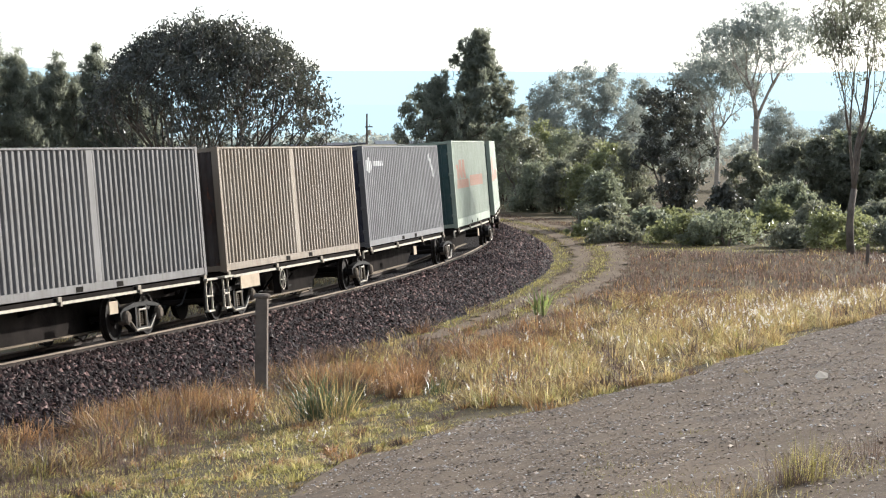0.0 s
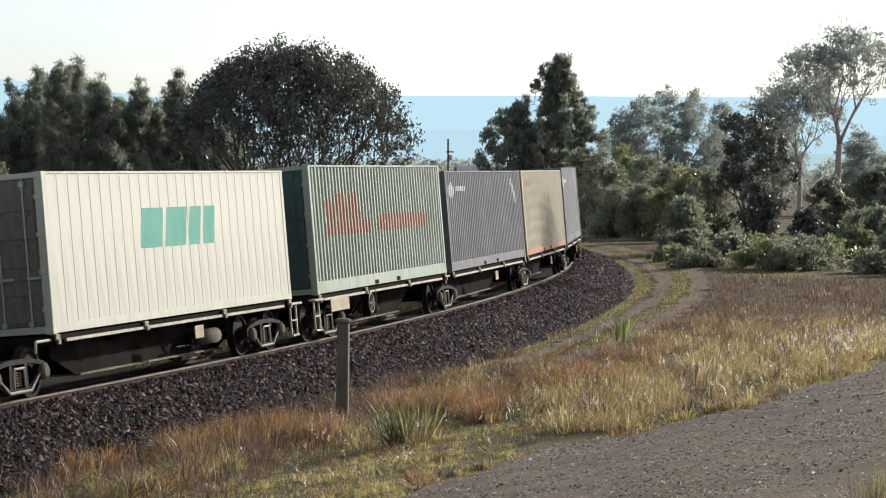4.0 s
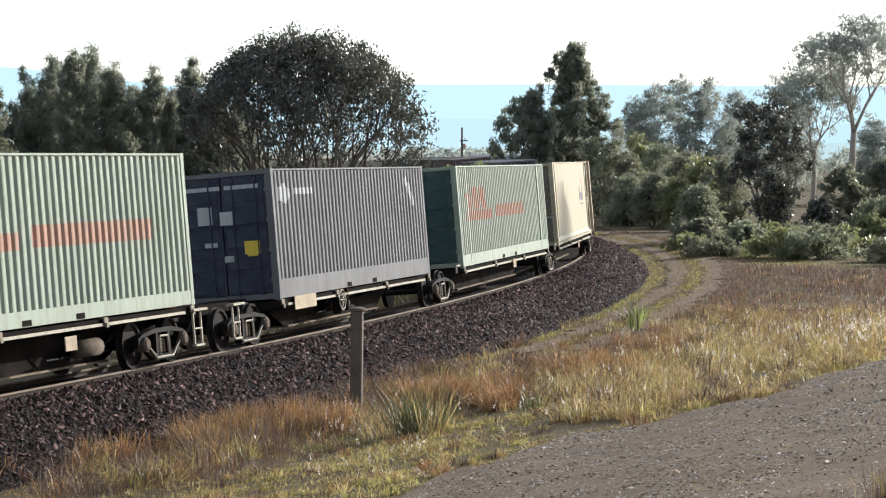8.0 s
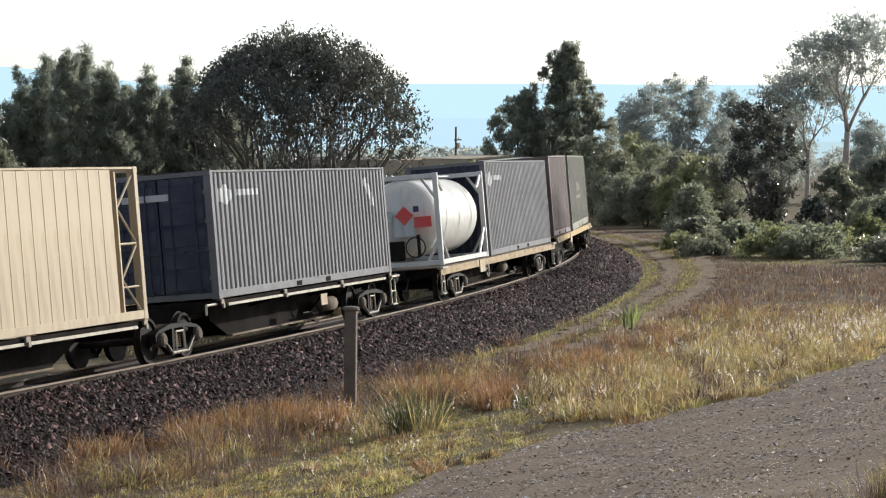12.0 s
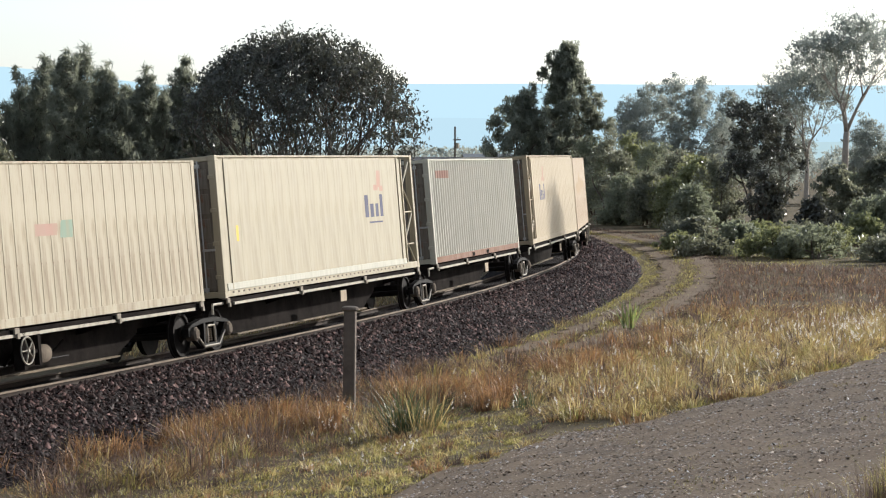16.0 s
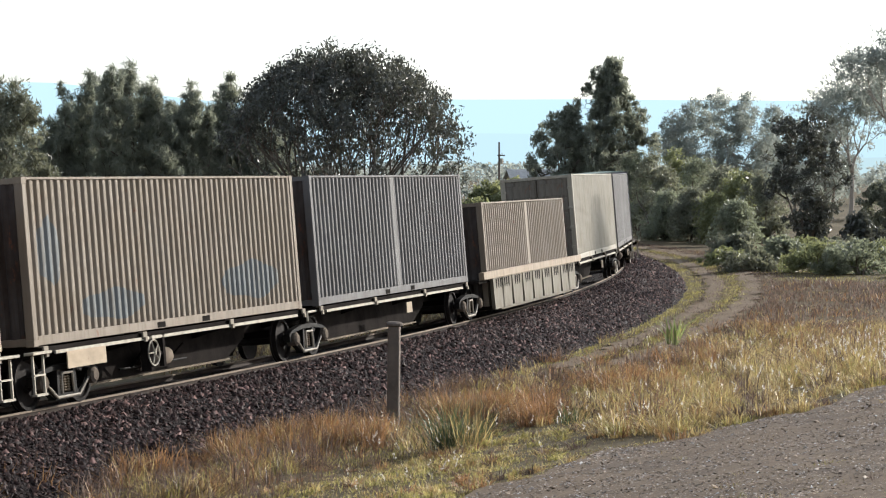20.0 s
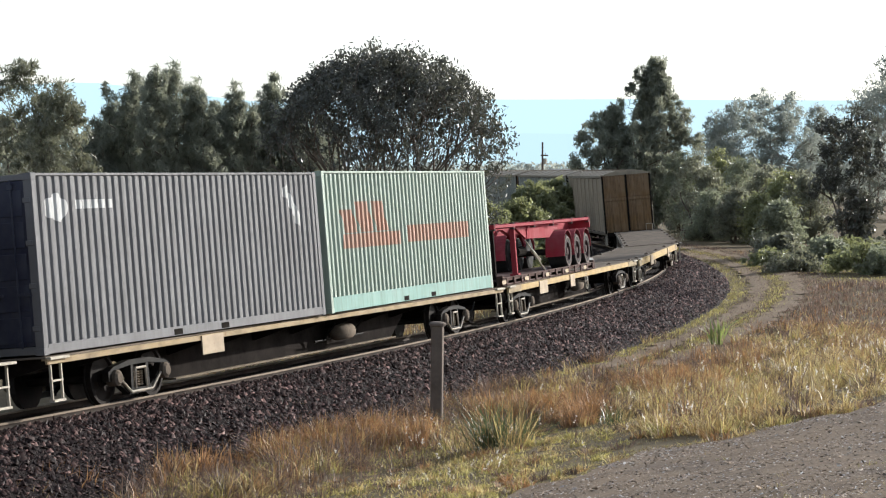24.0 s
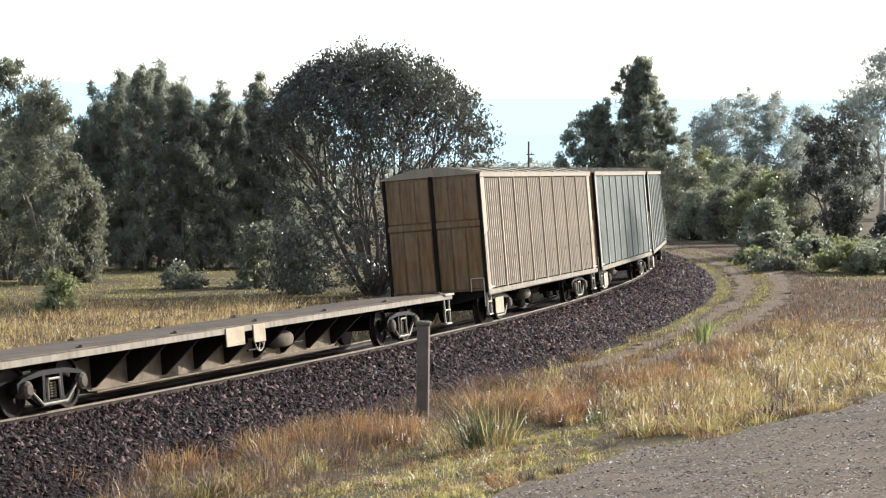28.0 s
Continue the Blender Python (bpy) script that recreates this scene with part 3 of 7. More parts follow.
def clumped_grass():
    """Tussocks standing apart, their blades bending outward: straw by the yard, russet and dead weeds by the ballast."""
    x, y, d, s, rng = scatter(19000, 81, 22, 72, -0.14, 0.29)
    edge = y - edge_y(x)
    keep = (d > 3.6) & (edge > 0.1) & ~in_rut(d, y) & ~((d < 7.2) & (y > 56) & (rng.random(len(x)) < 0.65)) & (rng.random(len(x)) < 0.03 + 0.85 * patchy(x, y, 82, 1.1) ** 2.2)
    x, y, d, edge = x[keep], y[keep], d[keep], edge[keep]
    q, p1, p2 = rng.random(len(x)), patchy(x, y, 83, 1.7), patchy(x, y, 84, 0.9)
    low = (x < 2.8) & (d > 5.4) & (edge < 14 + 2 * p1)
    foot = np.clip((8.5 - d) / 3.5, 0, 1)
    green = (low & (q < 0.46)) | (~low & (q < 0.20))
    dull = ~green & (q > 0.87 - 0.36 * foot * (0.3 + p2))
    rust = ~green & ~dull & (q < np.where(low, 0.55, 0.24 + 0.24 * np.clip((12 - d) / 5, 0, 1) * (0.3 + p1)))
    straw = ~green & ~dull & ~rust
    h = np.where(low, 0.12, np.clip(0.19 + 0.035 * edge, 0.19, 0.38)) * rng.uniform(0.45, 1.45, len(x))
    for mask, mat, nm, lab, k in ((straw, M_STRAW, "straw_tussocks", "straw grass tussocks along the gravel edge", 1.0), (rust, M_RUST, "russet_tussocks", "russet grass tussocks along the verge", 1.1), (green, M_GREENGRASS, "green_tussocks", "olive green tussocks among the dry grass", 0.8), (dull, M_DULL, "weed_clumps", "dead mauve-brown weed clumps along the ballast foot", 1.25)):
        hh = h[mask] * k
        blades(nm, x[mask], y[mask], hh, 0.03 + 0.17 * hh, 0.0165, mat, 90 + len(nm), lab, 30, 1.1, 0.6)
    # tall banks of russet grass: places, lengths along the line, how many tussocks
    bx, by = [], []
    for cx, cy, wx, wy, n in ((-3.1, 41.2, 0.3, 0.6, 20), (-2.5, 42.3, 0.3, 0.6, 34), (-1.6, 42.6, 0.3, 0.6, 34), (-0.9, 42.4, 0.3, 0.6, 20), (-4.4, 39.6, 0.35, 0.5, 14), (-6.6, 37.2, 0.35, 0.6, 20), (0.7, 45.2, 0.3, 0.6, 24), (1.2, 46.2, 0.35, 0.8, 40), (1.9, 45.6, 0.35, 0.8, 40), (2.3, 43.2, 0.25, 0.6, 18), (4.1, 51.0, 0.4, 1.0, 18), (4.9, 49.5, 0.3, 0.6, 10), (6.4, 58.0, 0.6, 1.2, 14)):
        bx.append(cx + rng.normal(0, wx, n))
        by.append(cy + rng.normal(0, wy, n))
    bx, by = np.concatenate(bx), np.concatenate(by)
    d, _ = off_line(bx, by)
    bx, by = bx[d > 2.4], by[d > 2.4]
    hh = rng.uniform(0.24, 0.68, len(bx))
    blades("russet_banks", bx, by, hh, 0.05 + 0.13 * hh, 0.017, M_RUST, 97, "banks of tall russet grass at the ballast foot", 52, 0.55, 0.7)
    take = rng.random(len(bx)) < 0.3
    blades("straw_banks", bx[take] + 0.1, by[take] - 0.25, hh[take], 0.05 + 0.14 * hh[take], 0.011, M_STRAW, 98, "straw tufts among the russet banks", 34, 0.6, 0.7)
    # thin stalks above the grass
    x, y, d, s, rng = scatter(9000, 89, 26, 62, -0.13, 0.27)
    keep = np.flatnonzero((d > 3.3) & (d < 8.5) & (y > edge_y(x) + 3) & ~((d < 7.0) & (y > 49)))[:420]
    x, y = x[keep], y[keep]
    blades("dead_stalks", x, y, rng.uniform(0.3, 0.7, len(x)), np.full(len(x), 0.12), 0.006, M_DULL, 90, "thin dead brown weed stalks above the grass", 6, 0.35)
    # growth beside and between the wheel ruts
    rng = np.random.default_rng(86)
    s = rng.uniform(-95, 40, 1500)
    d = np.where(rng.random(1500) < 0.5, rng.normal(3.75, 0.3, 1500), rng.normal(5.5, 0.2, 1500))
    px, py, ox, oy = line_np(s)
    blades("rut_grass", px + ox * d, py + oy * d, rng.uniform(0.05, 0.16, 1500), np.full(1500, 0.2), 0.016, M_GREENGRASS, 87, "short green grass beside the wheel ruts", 14)
    d = np.where(rng.random(4200) < 0.6, rng.normal(7.3, 0.5, 4200), rng.normal(5.3, 0.8, 4200))
    s = rng.uniform(-95, 40, 4200)
    px, py, ox, oy = line_np(s)
    blades("rut_weeds", px + ox * d, py + oy * d, rng.uniform(0.04, 0.14, 4200), np.full(4200, 0.2), 0.02, M_DULL, 88, "thin dead weeds in the wheel ruts", 8)


def field_grass():
    x, y, d, s, rng = scatter(15000, 43, 60, 140, 0.03, 0.36, 0.8)
    keep = (d > 7.0)
    x, y, d = x[keep], y[keep], d[keep]
    p1 = patchy(x, y, 5, 7.0)
    q = rng.random(len(x))
    lawn = (y > 101 + 3 * patchy(x, y, 7, 4.0)) & (x > 14) & (y < 116)
    far = np.clip((y - 62) / 22, 0, 1)
    dull = ~lawn & (q < 0.35 + 0.45 * far + 0.1 * p1)
    rust = ~lawn & ~dull & (q < 0.85 + 0.2 * p1)
    straw = ~lawn & ~dull & ~rust
    tall = 0.30 * (0.35 + 1.0 * patchy(x, y, 6, 2.2))
    for mask, mat, nm, lab, k in ((straw, M_STRAW, "field_grass", "golden dry grass across the paddock", 1), (rust, M_RUST, "field_grass", "brown dry grass across the paddock", 1), (dull, M_DULL, "field_grass", "mauve-brown dead weeds across the paddock", 1.15), (lawn, M_GREENGRASS, "field_grass", "short sunlit pasture at the paddock's far side", 0.3)):
        blades(nm, x[mask], y[mask], tall[mask] * k, np.full(mask.sum(), 0.3), 0.028, mat, 61, lab, 5, 0.9, 0.3)
    # inside of the curve, beyond the train
    x, y, d, s, rng = scatter(15000, 44, 62, 124, -0.22, 0.05, 0.9)
    keep = d < -4.6
    x, y, d = x[keep], y[keep], d[keep]
    q = rng.random(len(x))
    short = y > 90 + 5 * patchy(x, y, 9, 5.0)
    for mask, mat, nm, lab, h in ((~short & (q < 0.14), M_RUST, "field_grass", "tan dry grass on the inside of the curve", 0.38), (short & (q > 0.1), M_GREENGRASS, "field_grass", "sunlit short green pasture inside the curve", 0.10), (~short & (q >= 0.14) & (q < 0.90), M_STRAW, "field_grass", "pale dry grass inside the curve", 0.34), (~short & (q >= 0.90), M_DULL, "field_grass", "grey dead weeds inside the curve", 0.5)):
        hh = h * (0.35 + 1.1 * patchy(x[mask], y[mask], 19, 2.0))
        blades(nm, x[mask], y[mask], hh, np.full(mask.sum(), 0.3), 0.028, mat, 67, lab, 5, 0.9, 0.5)


def seed_heads():
    """White fluffy plumes above the grass, each a handful of fine tufts along a stalk's end."""
    x, y, d, s, rng = scatter(6500, 47, 24, 66, -0.05, 0.30)
    edge = y - edge_y(x)
    keep = (edge > 0.1) & (d > 5.5) & (patchy(x, y, 12, 0.9) + patchy(x, y, 13, 0.4) > 1.05) & (rng.random(len(x)) < np.where((x > 8.4) & (edge > 1) & (edge < 12), 0.85, np.where(x > 5.5, 0.24, 0.10)))
    x, y = x[keep], y[keep]
    per = 9
    n = len(x) * per
    z = ground_z(x, y) + rng.uniform(0.18, 0.5, len(x))
    lean = rng.normal(0, 0.35, (len(x), 2))
    up = np.tile(np.linspace(0, 1, per), len(x)) * np.repeat(rng.uniform(0.05, 0.13, len(x)), per)
    c = np.column_stack([np.repeat(x, per) + np.repeat(lean[:, 0], per) * up, np.repeat(y, per) + np.repeat(lean[:, 1], per) * up, np.repeat(z, per) + up]) + rng.normal(0, 0.008, (n, 3))
    a, b = rng.normal(0, 1, (n, 3)), rng.normal(0, 1, (n, 3))
    a, b = a / np.linalg.norm(a, axis=1)[:, None] * 0.019, b / np.linalg.norm(b, axis=1)[:, None] * 0.010
    v = np.stack([c - a, c + b, c + a, c - b], 1).reshape(-1, 3)
    tagged(new("seed_heads", quads_mesh("seed_heads", v, np.arange(4 * n).reshape(-1, 4), M_SEED)), "white fluffy seed heads over the dry grass", "seed heads", kind="stuff")


verge_grass()
clumped_grass()
field_grass()
seed_heads()


def tussock(name, x, y, h, spread, mat, count, seed, label, lean=0.5, width=0.016, fan=0.8):
    ob = blades(name, np.array([x]), np.array([y]), np.array([h]), np.array([spread]), width, mat, seed, label, count, lean, fan)
    return tagged(ob, label, "grass tuft")


tussock("grass_tussock", 0.55, 38.6, 0.95, 0.13, M_RUSH, 150, 71, "tall dark green rush tussock with arching blades", 0.85, 0.017)
tussock("grass_tussock", 0.95, 38.9, 0.8, 0.16, M_RUSH, 90, 70, "open green rush tussock with arching blades", 1.1, 0.015)
tussock("grass_tussock", 0.2, 39.2, 0.75, 0.18, M_STRAW, 60, 69, "thin dry straw tussock with arching blades", 1.0, 0.011)
tussock("grass_tussock", 0.85, 38.3, 1.05, 0.22, M_STRAW, 80, 72, "tall dry straw tussock with arching blades", 0.9, 0.011)
tussock("grass_tussock", 2.6, 41.0, 0.45, 0.16, M_RUSH, 50, 78, "dark green rush tuft among dry grass", 0.7, 0.014)
tussock("grass_tussock", 7.12, 66.3, 1.0, 0.09, M_WEED, 26, 73, "upright leafy green weed beside the wheel rut", 0.35, 0.06)
tussock("grass_tussock", 3.85, 17.6, 0.44, 0.12, M_GREENGRASS, 190, 74, "feathery grey-green weed growing on the gravel", 0.4, 0.0035)
tussock("grass_tussock", 3.7, 17.5, 0.34, 0.10, M_DULL, 260, 79, "feathery dead stems growing on the gravel", 0.5, 0.004)
tussock("grass_tussock", 3.2, 17.2, 0.24, 0.2, M_STRAW, 200, 75, "low dry tuft growing on the gravel", 0.6, 0.004)
tussock("grass_tussock", 4.6, 18.6, 0.26, 0.3, M_DULL, 260, 76, "low dry tuft growing on the gravel", 0.6, 0.004)
tussock("grass_tussock", 2.9, 18.5, 0.16, 0.25, M_GREENGRASS, 200, 77, "low green tuft growing on the gravel", 0.6, 0.004)
for x, y, h, spread, mat, count, seed in ((3.45, 18.3, 0.14, 0.22, M_DULL, 170, 131), (4.25, 17.9, 0.26, 0.16, M_DULL, 150, 132), (4.5, 17.2, 0.20, 0.22, M_GREENGRASS, 170, 133), (4.05, 19.2, 0.15, 0.26, M_STRAW, 170, 134), (3.55, 16.7, 0.13, 0.2, M_GREENGRASS, 150, 135), (5.0, 19.6, 0.16, 0.28, M_DULL, 180, 136)):
    tussock("grass_tussock", x, y, h, spread, mat, count, seed, "sparse low weeds growing on the gravel", 0.8, 0.005)


def yard_weeds():
    rng = np.random.default_rng(93)
    n = 1700
    y = 14 + 28 * rng.random(n) ** 1.25
    x = y * rng.uniform(-0.02, 0.27, n)
    keep = (y < edge_y(x)) & ((edge_y(x) - y < 1.2 * rng.random(n)) | (rng.random(n) < 0.05) | ((x > 2.6) & (y < 24) & (rng.random(n) < 0.75 * patchy(x, y, 94, 0.9))))
    x, y = x[keep], y[keep]
    for k, (mat, lab) in enumerate(((M_STRAW, "dry straw sprigs scattered on the gravel"), (M_DULL, "grey-green weeds scattered on the gravel"), (M_GREENGRASS, "low green weeds scattered on the gravel"))):
        blades("yard_weeds", x[k::3], y[k::3], rng.uniform(0.04, 0.13, len(x[k::3])), np.full(len(x[k::3]), 0.08), 0.006, mat, 94 + k, lab, 26, 0.9, 0.3)


yard_weeds()


def marker_post():
    x, y = -0.37, 44.0
    z = float(ground_z(x, y))
    root = tagged(new("marker_post"), "weathered grey square timber post with a flat cap", "post")
    root.location = (x, y, z)
    root.rotation_euler = (0.01, 0.012, radians(-9))
    part("shaft", Geo().box(-0.105, 0.105, -0.105, 0.105, -0.3, 1.98, 0.02), M_TIMBER, root)
    part("cap", Geo().tube([((0, 0, 1.965), 0.13, (0, 0, 1)), ((0, 0, 1.985), 0.155, (0, 0, 1)), ((0, 0, 2.02), 0.155, (0, 0, 1)), ((0, 0, 2.045), 0.12, (0, 0, 1))], 14), M_TIMBER, root, "round flat post cap")


marker_post()


def stub_post():
    x, y = 22.7, 93.0
    root = tagged(new("fence_post"), "short grey timber fence post in the dry paddock", "post")
    root.location = (x, y, float(ground_z(x, y)))
    part("shaft", Geo().tube([((0, 0, -0.3), 0.075, (0, 0, 1)), ((0.02, 0, 0.75), 0.07, (0, 0, 1)), ((0.02, 0, 0.8), 0.045, (0, 0, 1))], 9), M_TIMBER, root)


stub_post()


def litter():
    z = float(ground_z(6.26, 27.8))
    g = Geo().add([(-0.07, -0.03, 0.01), (0.06, -0.04, 0.02), (0.08, 0.03, 0.07), (-0.02, 0.05, 0.10), (-0.08, 0.02, 0.04), (0, 0, 0.0)], [(0, 1, 2, 3, 4), (5, 1, 0), (5, 2, 1), (5, 3, 2), (5, 4, 3), (5, 0, 4)])
    ob = tagged(new("paper_scrap", g.mesh("paper_scrap", M_SEED)), "crumpled white scrap of paper on the gravel", "litter")
    ob.location = (6.26, 27.8, z + 0.05)


litter()

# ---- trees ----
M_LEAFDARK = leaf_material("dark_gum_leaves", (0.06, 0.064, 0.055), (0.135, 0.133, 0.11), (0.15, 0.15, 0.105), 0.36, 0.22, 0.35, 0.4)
# far foliage is lifted and greyed: distance haze put into the leaf colours
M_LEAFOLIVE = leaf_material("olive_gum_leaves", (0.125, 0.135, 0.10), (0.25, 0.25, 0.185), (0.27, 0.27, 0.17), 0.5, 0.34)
M_LEAFHAZE = leaf_material("hazy_grey_green_leaves", (0.29, 0.32, 0.305), (0.45, 0.48, 0.44), (0.44, 0.46, 0.39), 0.7, 0.42)
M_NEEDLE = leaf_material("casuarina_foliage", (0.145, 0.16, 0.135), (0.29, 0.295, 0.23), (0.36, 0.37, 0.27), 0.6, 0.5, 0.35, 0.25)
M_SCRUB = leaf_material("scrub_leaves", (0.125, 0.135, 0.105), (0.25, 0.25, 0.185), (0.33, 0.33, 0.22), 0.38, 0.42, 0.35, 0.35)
M_THICKET = leaf_material("hazy_thicket_leaves", (0.155, 0.17, 0.125), (0.27, 0.285, 0.20), (0.34, 0.36, 0.23), 0.42, 0.45, 0.35, 0.3)
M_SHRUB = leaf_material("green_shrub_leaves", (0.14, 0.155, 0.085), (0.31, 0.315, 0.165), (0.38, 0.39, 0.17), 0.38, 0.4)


def leaf_cloud(rng, centres, radii, per, length, width, droop=0.3):
    """Leaves round the given centres: pointed quads."""
    n = len(centres) * per
    c = np.repeat(centres, per, 0)
    r = np.repeat(radii, per)
    u = rng.normal(0, 1, (n, 3))
    u /= np.linalg.norm(u, axis=1)[:, None]
    p = c + u * (r * rng.random(n) ** 0.55)[:, None] * np.array((1, 1, 0.8))
    a = rng.normal(0, 1, (n, 3))
    a[:, 2] -= droop * 2
    a /= np.linalg.norm(a, axis=1)[:, None]
    b = np.cross(a, rng.normal(0, 1, (n, 3)))
    b /= np.linalg.norm(b, axis=1)[:, None] + 1e-6
    k = rng.uniform(0.6, 1.35, (n, 1))
    a, b = a * length * k * 0.5, b * width * k * 0.5
    v = np.stack([p - a, p + b, p + a, p - b], 1).reshape(-1, 3)
    return v, np.arange(4 * n).reshape(-1, 4)


def limb(geo, rng, a, b, r0, r1, sag=0.08, n=6, steps=4):
    a, b = Vector(a), Vector(b)
    ln = (b - a).length
    w = Vector(rng.normal(0, sag, 3)) * ln
    rings = []
    pts = [a + (b - a) * t + w * (t * (1 - t) * 2) for t in np.linspace(0, 1, steps + 1)]
    for k, p in enumerate(pts):
        ax = (pts[min(k + 1, steps)] - pts[max(k - 1, 0)])
        rings.append((p, r0 + (r1 - r0) * k / steps, ax))
    geo.tube(rings, n)
    return pts


def tree(name, x, y, height, lobes, bark, leaves, seed, label, stems=1, fork=0.35, trunk_r=0.2, leaf=(0.17, 0.05), clumps=90, per=60, clump_r=0.5, splay=0.25, droop=0.3, sink=0.0):
    """lobes: (dx, dy, z, rx, rz) ellipsoids of the crown, relative to the foot."""
    rng = np.random.default_rng(seed)
    z0 = float(ground_z(x, y)) - 0.1 - sink
    root = tagged(new(name), label, "tree", "trees")
    root.location = (x, y, z0)
    geo = Geo()
    vol = np.array([l[3] ** 2 * l[4] for l in lobes]) ** 0.75
    num = np.maximum(3, (clumps * vol / vol.sum()).astype(int))
    cents, rads = [], []
    bases = []
    for k in range(stems):
        t = 2 * math.pi * k / stems + rng.uniform(0, 1)
        f = height * fork * rng.uniform(0.8, 1.2)
        top = Vector((math.cos(t) * splay * f * (stems > 1), math.sin(t) * splay * f * (stems > 1), f))
        limb(geo, rng, (0.12 * math.cos(t) * (stems > 1), 0.12 * math.sin(t) * (stems > 1), 0), top, trunk_r, trunk_r * 0.7, 0.03, 8)
        bases.append(top)
    nodes = [(p, trunk_r * 0.75) for p in bases]
    order = sorted(range(len(lobes)), key=lambda k: (Vector(lobes[k][:3]) - Vector((0, 0, height * fork))).length)
    for k in order:
        dx, dy, z, rx, rz = lobes[k]
        core = Vector((dx, dy, z - 0.25 * rz))
        b, r0 = min(nodes, key=lambda q: (q[0] - core).length + 1.6 * max(0.0, q[0].z + 0.4 - core.z))
        r1 = max(0.02, r0 * 0.62)
        pts = limb(geo, rng, b, core, r0 * 0.85, r1 * 0.8, 0.09, 6)
        nodes += [(p, r0 + (r1 - r0) * (j + 1) / len(pts)) for j, p in enumerate(pts[1:])]
        for j in range(num[k]):
            u = rng.normal(0, 1, 3)
            u /= np.linalg.norm(u)
            rr = rng.uniform(0.35, 1.0) ** 0.6
            c = np.array((dx + u[0] * rx * rr, dy + u[1] * rx * rr, z + u[2] * rz * rr))
            cents.append(c)
            rads.append(clump_r * rng.uniform(0.5, 1.35))
            if j % 6 == 0:
                limb(geo, rng, pts[rng.integers(1, len(pts))], c, max(0.014, r1 * 0.4), 0.008, 0.12, 4, 3)
    part("trunk", geo, bark, root, smooth=True)
    v, f = leaf_cloud(rng, np.array(cents), np.array(rads), per, leaf[0], leaf[1], droop)
    part("crown", quads_mesh("crown", v, f, leaves), None, root)
    return root


def branching_tree(name, x, y, label, bark, leaves, seed, stems, lengths, r0, splay, turn, leaf, clumps, per, clump_r, dome=None, skirt=0):
    """A gum grown limb by limb: each limb forks, and the last ones carry clumps of leaves."""
    rng = np.random.default_rng(seed)
    root = tagged(new(name), label, "tree", "trees")
    root.location = (x, y, float(ground_z(x, y)) - 0.1)
    geo, cents = Geo(), []

    def grow(p, way, level, r):
        ln = lengths[level] * rng.uniform(0.75, 1.25)
        end = Vector(p) + way * ln
        if dome:
            top = dome[-1][0] - 0.5
            reach = float(np.interp(end.z, [q[0] for q in dome], [q[1] for q in dome])) - 0.4
            k = min(1.0, reach / max(0.01, math.hypot(end.x, end.y)))
            end = Vector((end.x * k, end.y * k, min(end.z, top - 0.6 * rng.random()) if end.z > top else end.z))
        r1 = max(0.012, r * (0.72 if level == 0 else 0.6))
        pts = limb(geo, rng, p, end, r, r1, 0.07, 8 if level == 0 else 5, 4)
        last = level == len(lengths) - 1
        if last or level >= (1 if stems > 1 else 2):
            for k in range(clumps if last else max(1, clumps // 2)):
                q = pts[-1] if last and k == 0 else pts[rng.integers(2, len(pts))]
                cents.append(np.array(q) + rng.normal(0, clump_r * 0.75, 3))
        if last:
            return
        n = 3 if rng.random() < (0.75 if level == 0 else 0.45) else 2
        spin = rng.uniform(0, 6.28)
        for k in range(n):
            side = way.orthogonal().normalized()
            side.rotate(Matrix.Rotation(spin + 6.28 * k / n + rng.uniform(-0.4, 0.4), 3, way))
            t = turn * rng.uniform(0.5, 1.3)
            out = (way * math.cos(t) + side * math.sin(t) + Vector((0, 0, 0.18))).normalized()
            grow(pts[-1] if k else pts[-2 if level else -1], out, level + 1, r1 * (0.9 if k == 0 else 0.72))

    for k in range(stems):
        t = 2.4 * k + rng.uniform(-0.3, 0.3)
        tip = splay * math.sqrt((k + 0.5) / stems) if stems > 1 else 0.03
        grow((0.2 * math.cos(t) * (stems > 1), 0.2 * math.sin(t) * (stems > 1), 0), Vector((math.sin(tip) * math.cos(t), math.sin(tip) * math.sin(t), math.cos(tip))), 0, r0 * rng.uniform(0.8, 1.15))
    for k in range(skirt):
        t, q = rng.uniform(0, 6.28), rng.uniform(2.4, 4.6)
        cents.append(np.array((q * math.cos(t), q * math.sin(t), rng.uniform(0.3, 4.4))))
    c = np.array(cents)
    if dome:
        half = np.interp(c[:, 2], [p[0] for p in dome], [p[1] for p in dome])
        q = np.hypot(c[:, 0], c[:, 1])
        k = np.minimum(1, half / np.maximum(q, 1e-3))
        c[:, 0], c[:, 1] = c[:, 0] * k, c[:, 1] * k
        c[:, 2] = np.where(c[:, 2] > dome[-1][0], dome[-1][0] - rng.random(len(c)) * 1.5, c[:, 2])
    part("trunk", geo, bark, root, smooth=True)
    v, f = leaf_cloud(rng, c, clump_r * rng.uniform(0.5, 1.3, len(c)), per, leaf[0], leaf[1], 0.45)
    part("crown", quads_mesh("crown", v, f, leaves), None, root)
    return root


def place(px, dist):
    """Across-position of a bearing (in thousandths of the distance)."""
    return px * dist / 1000.0


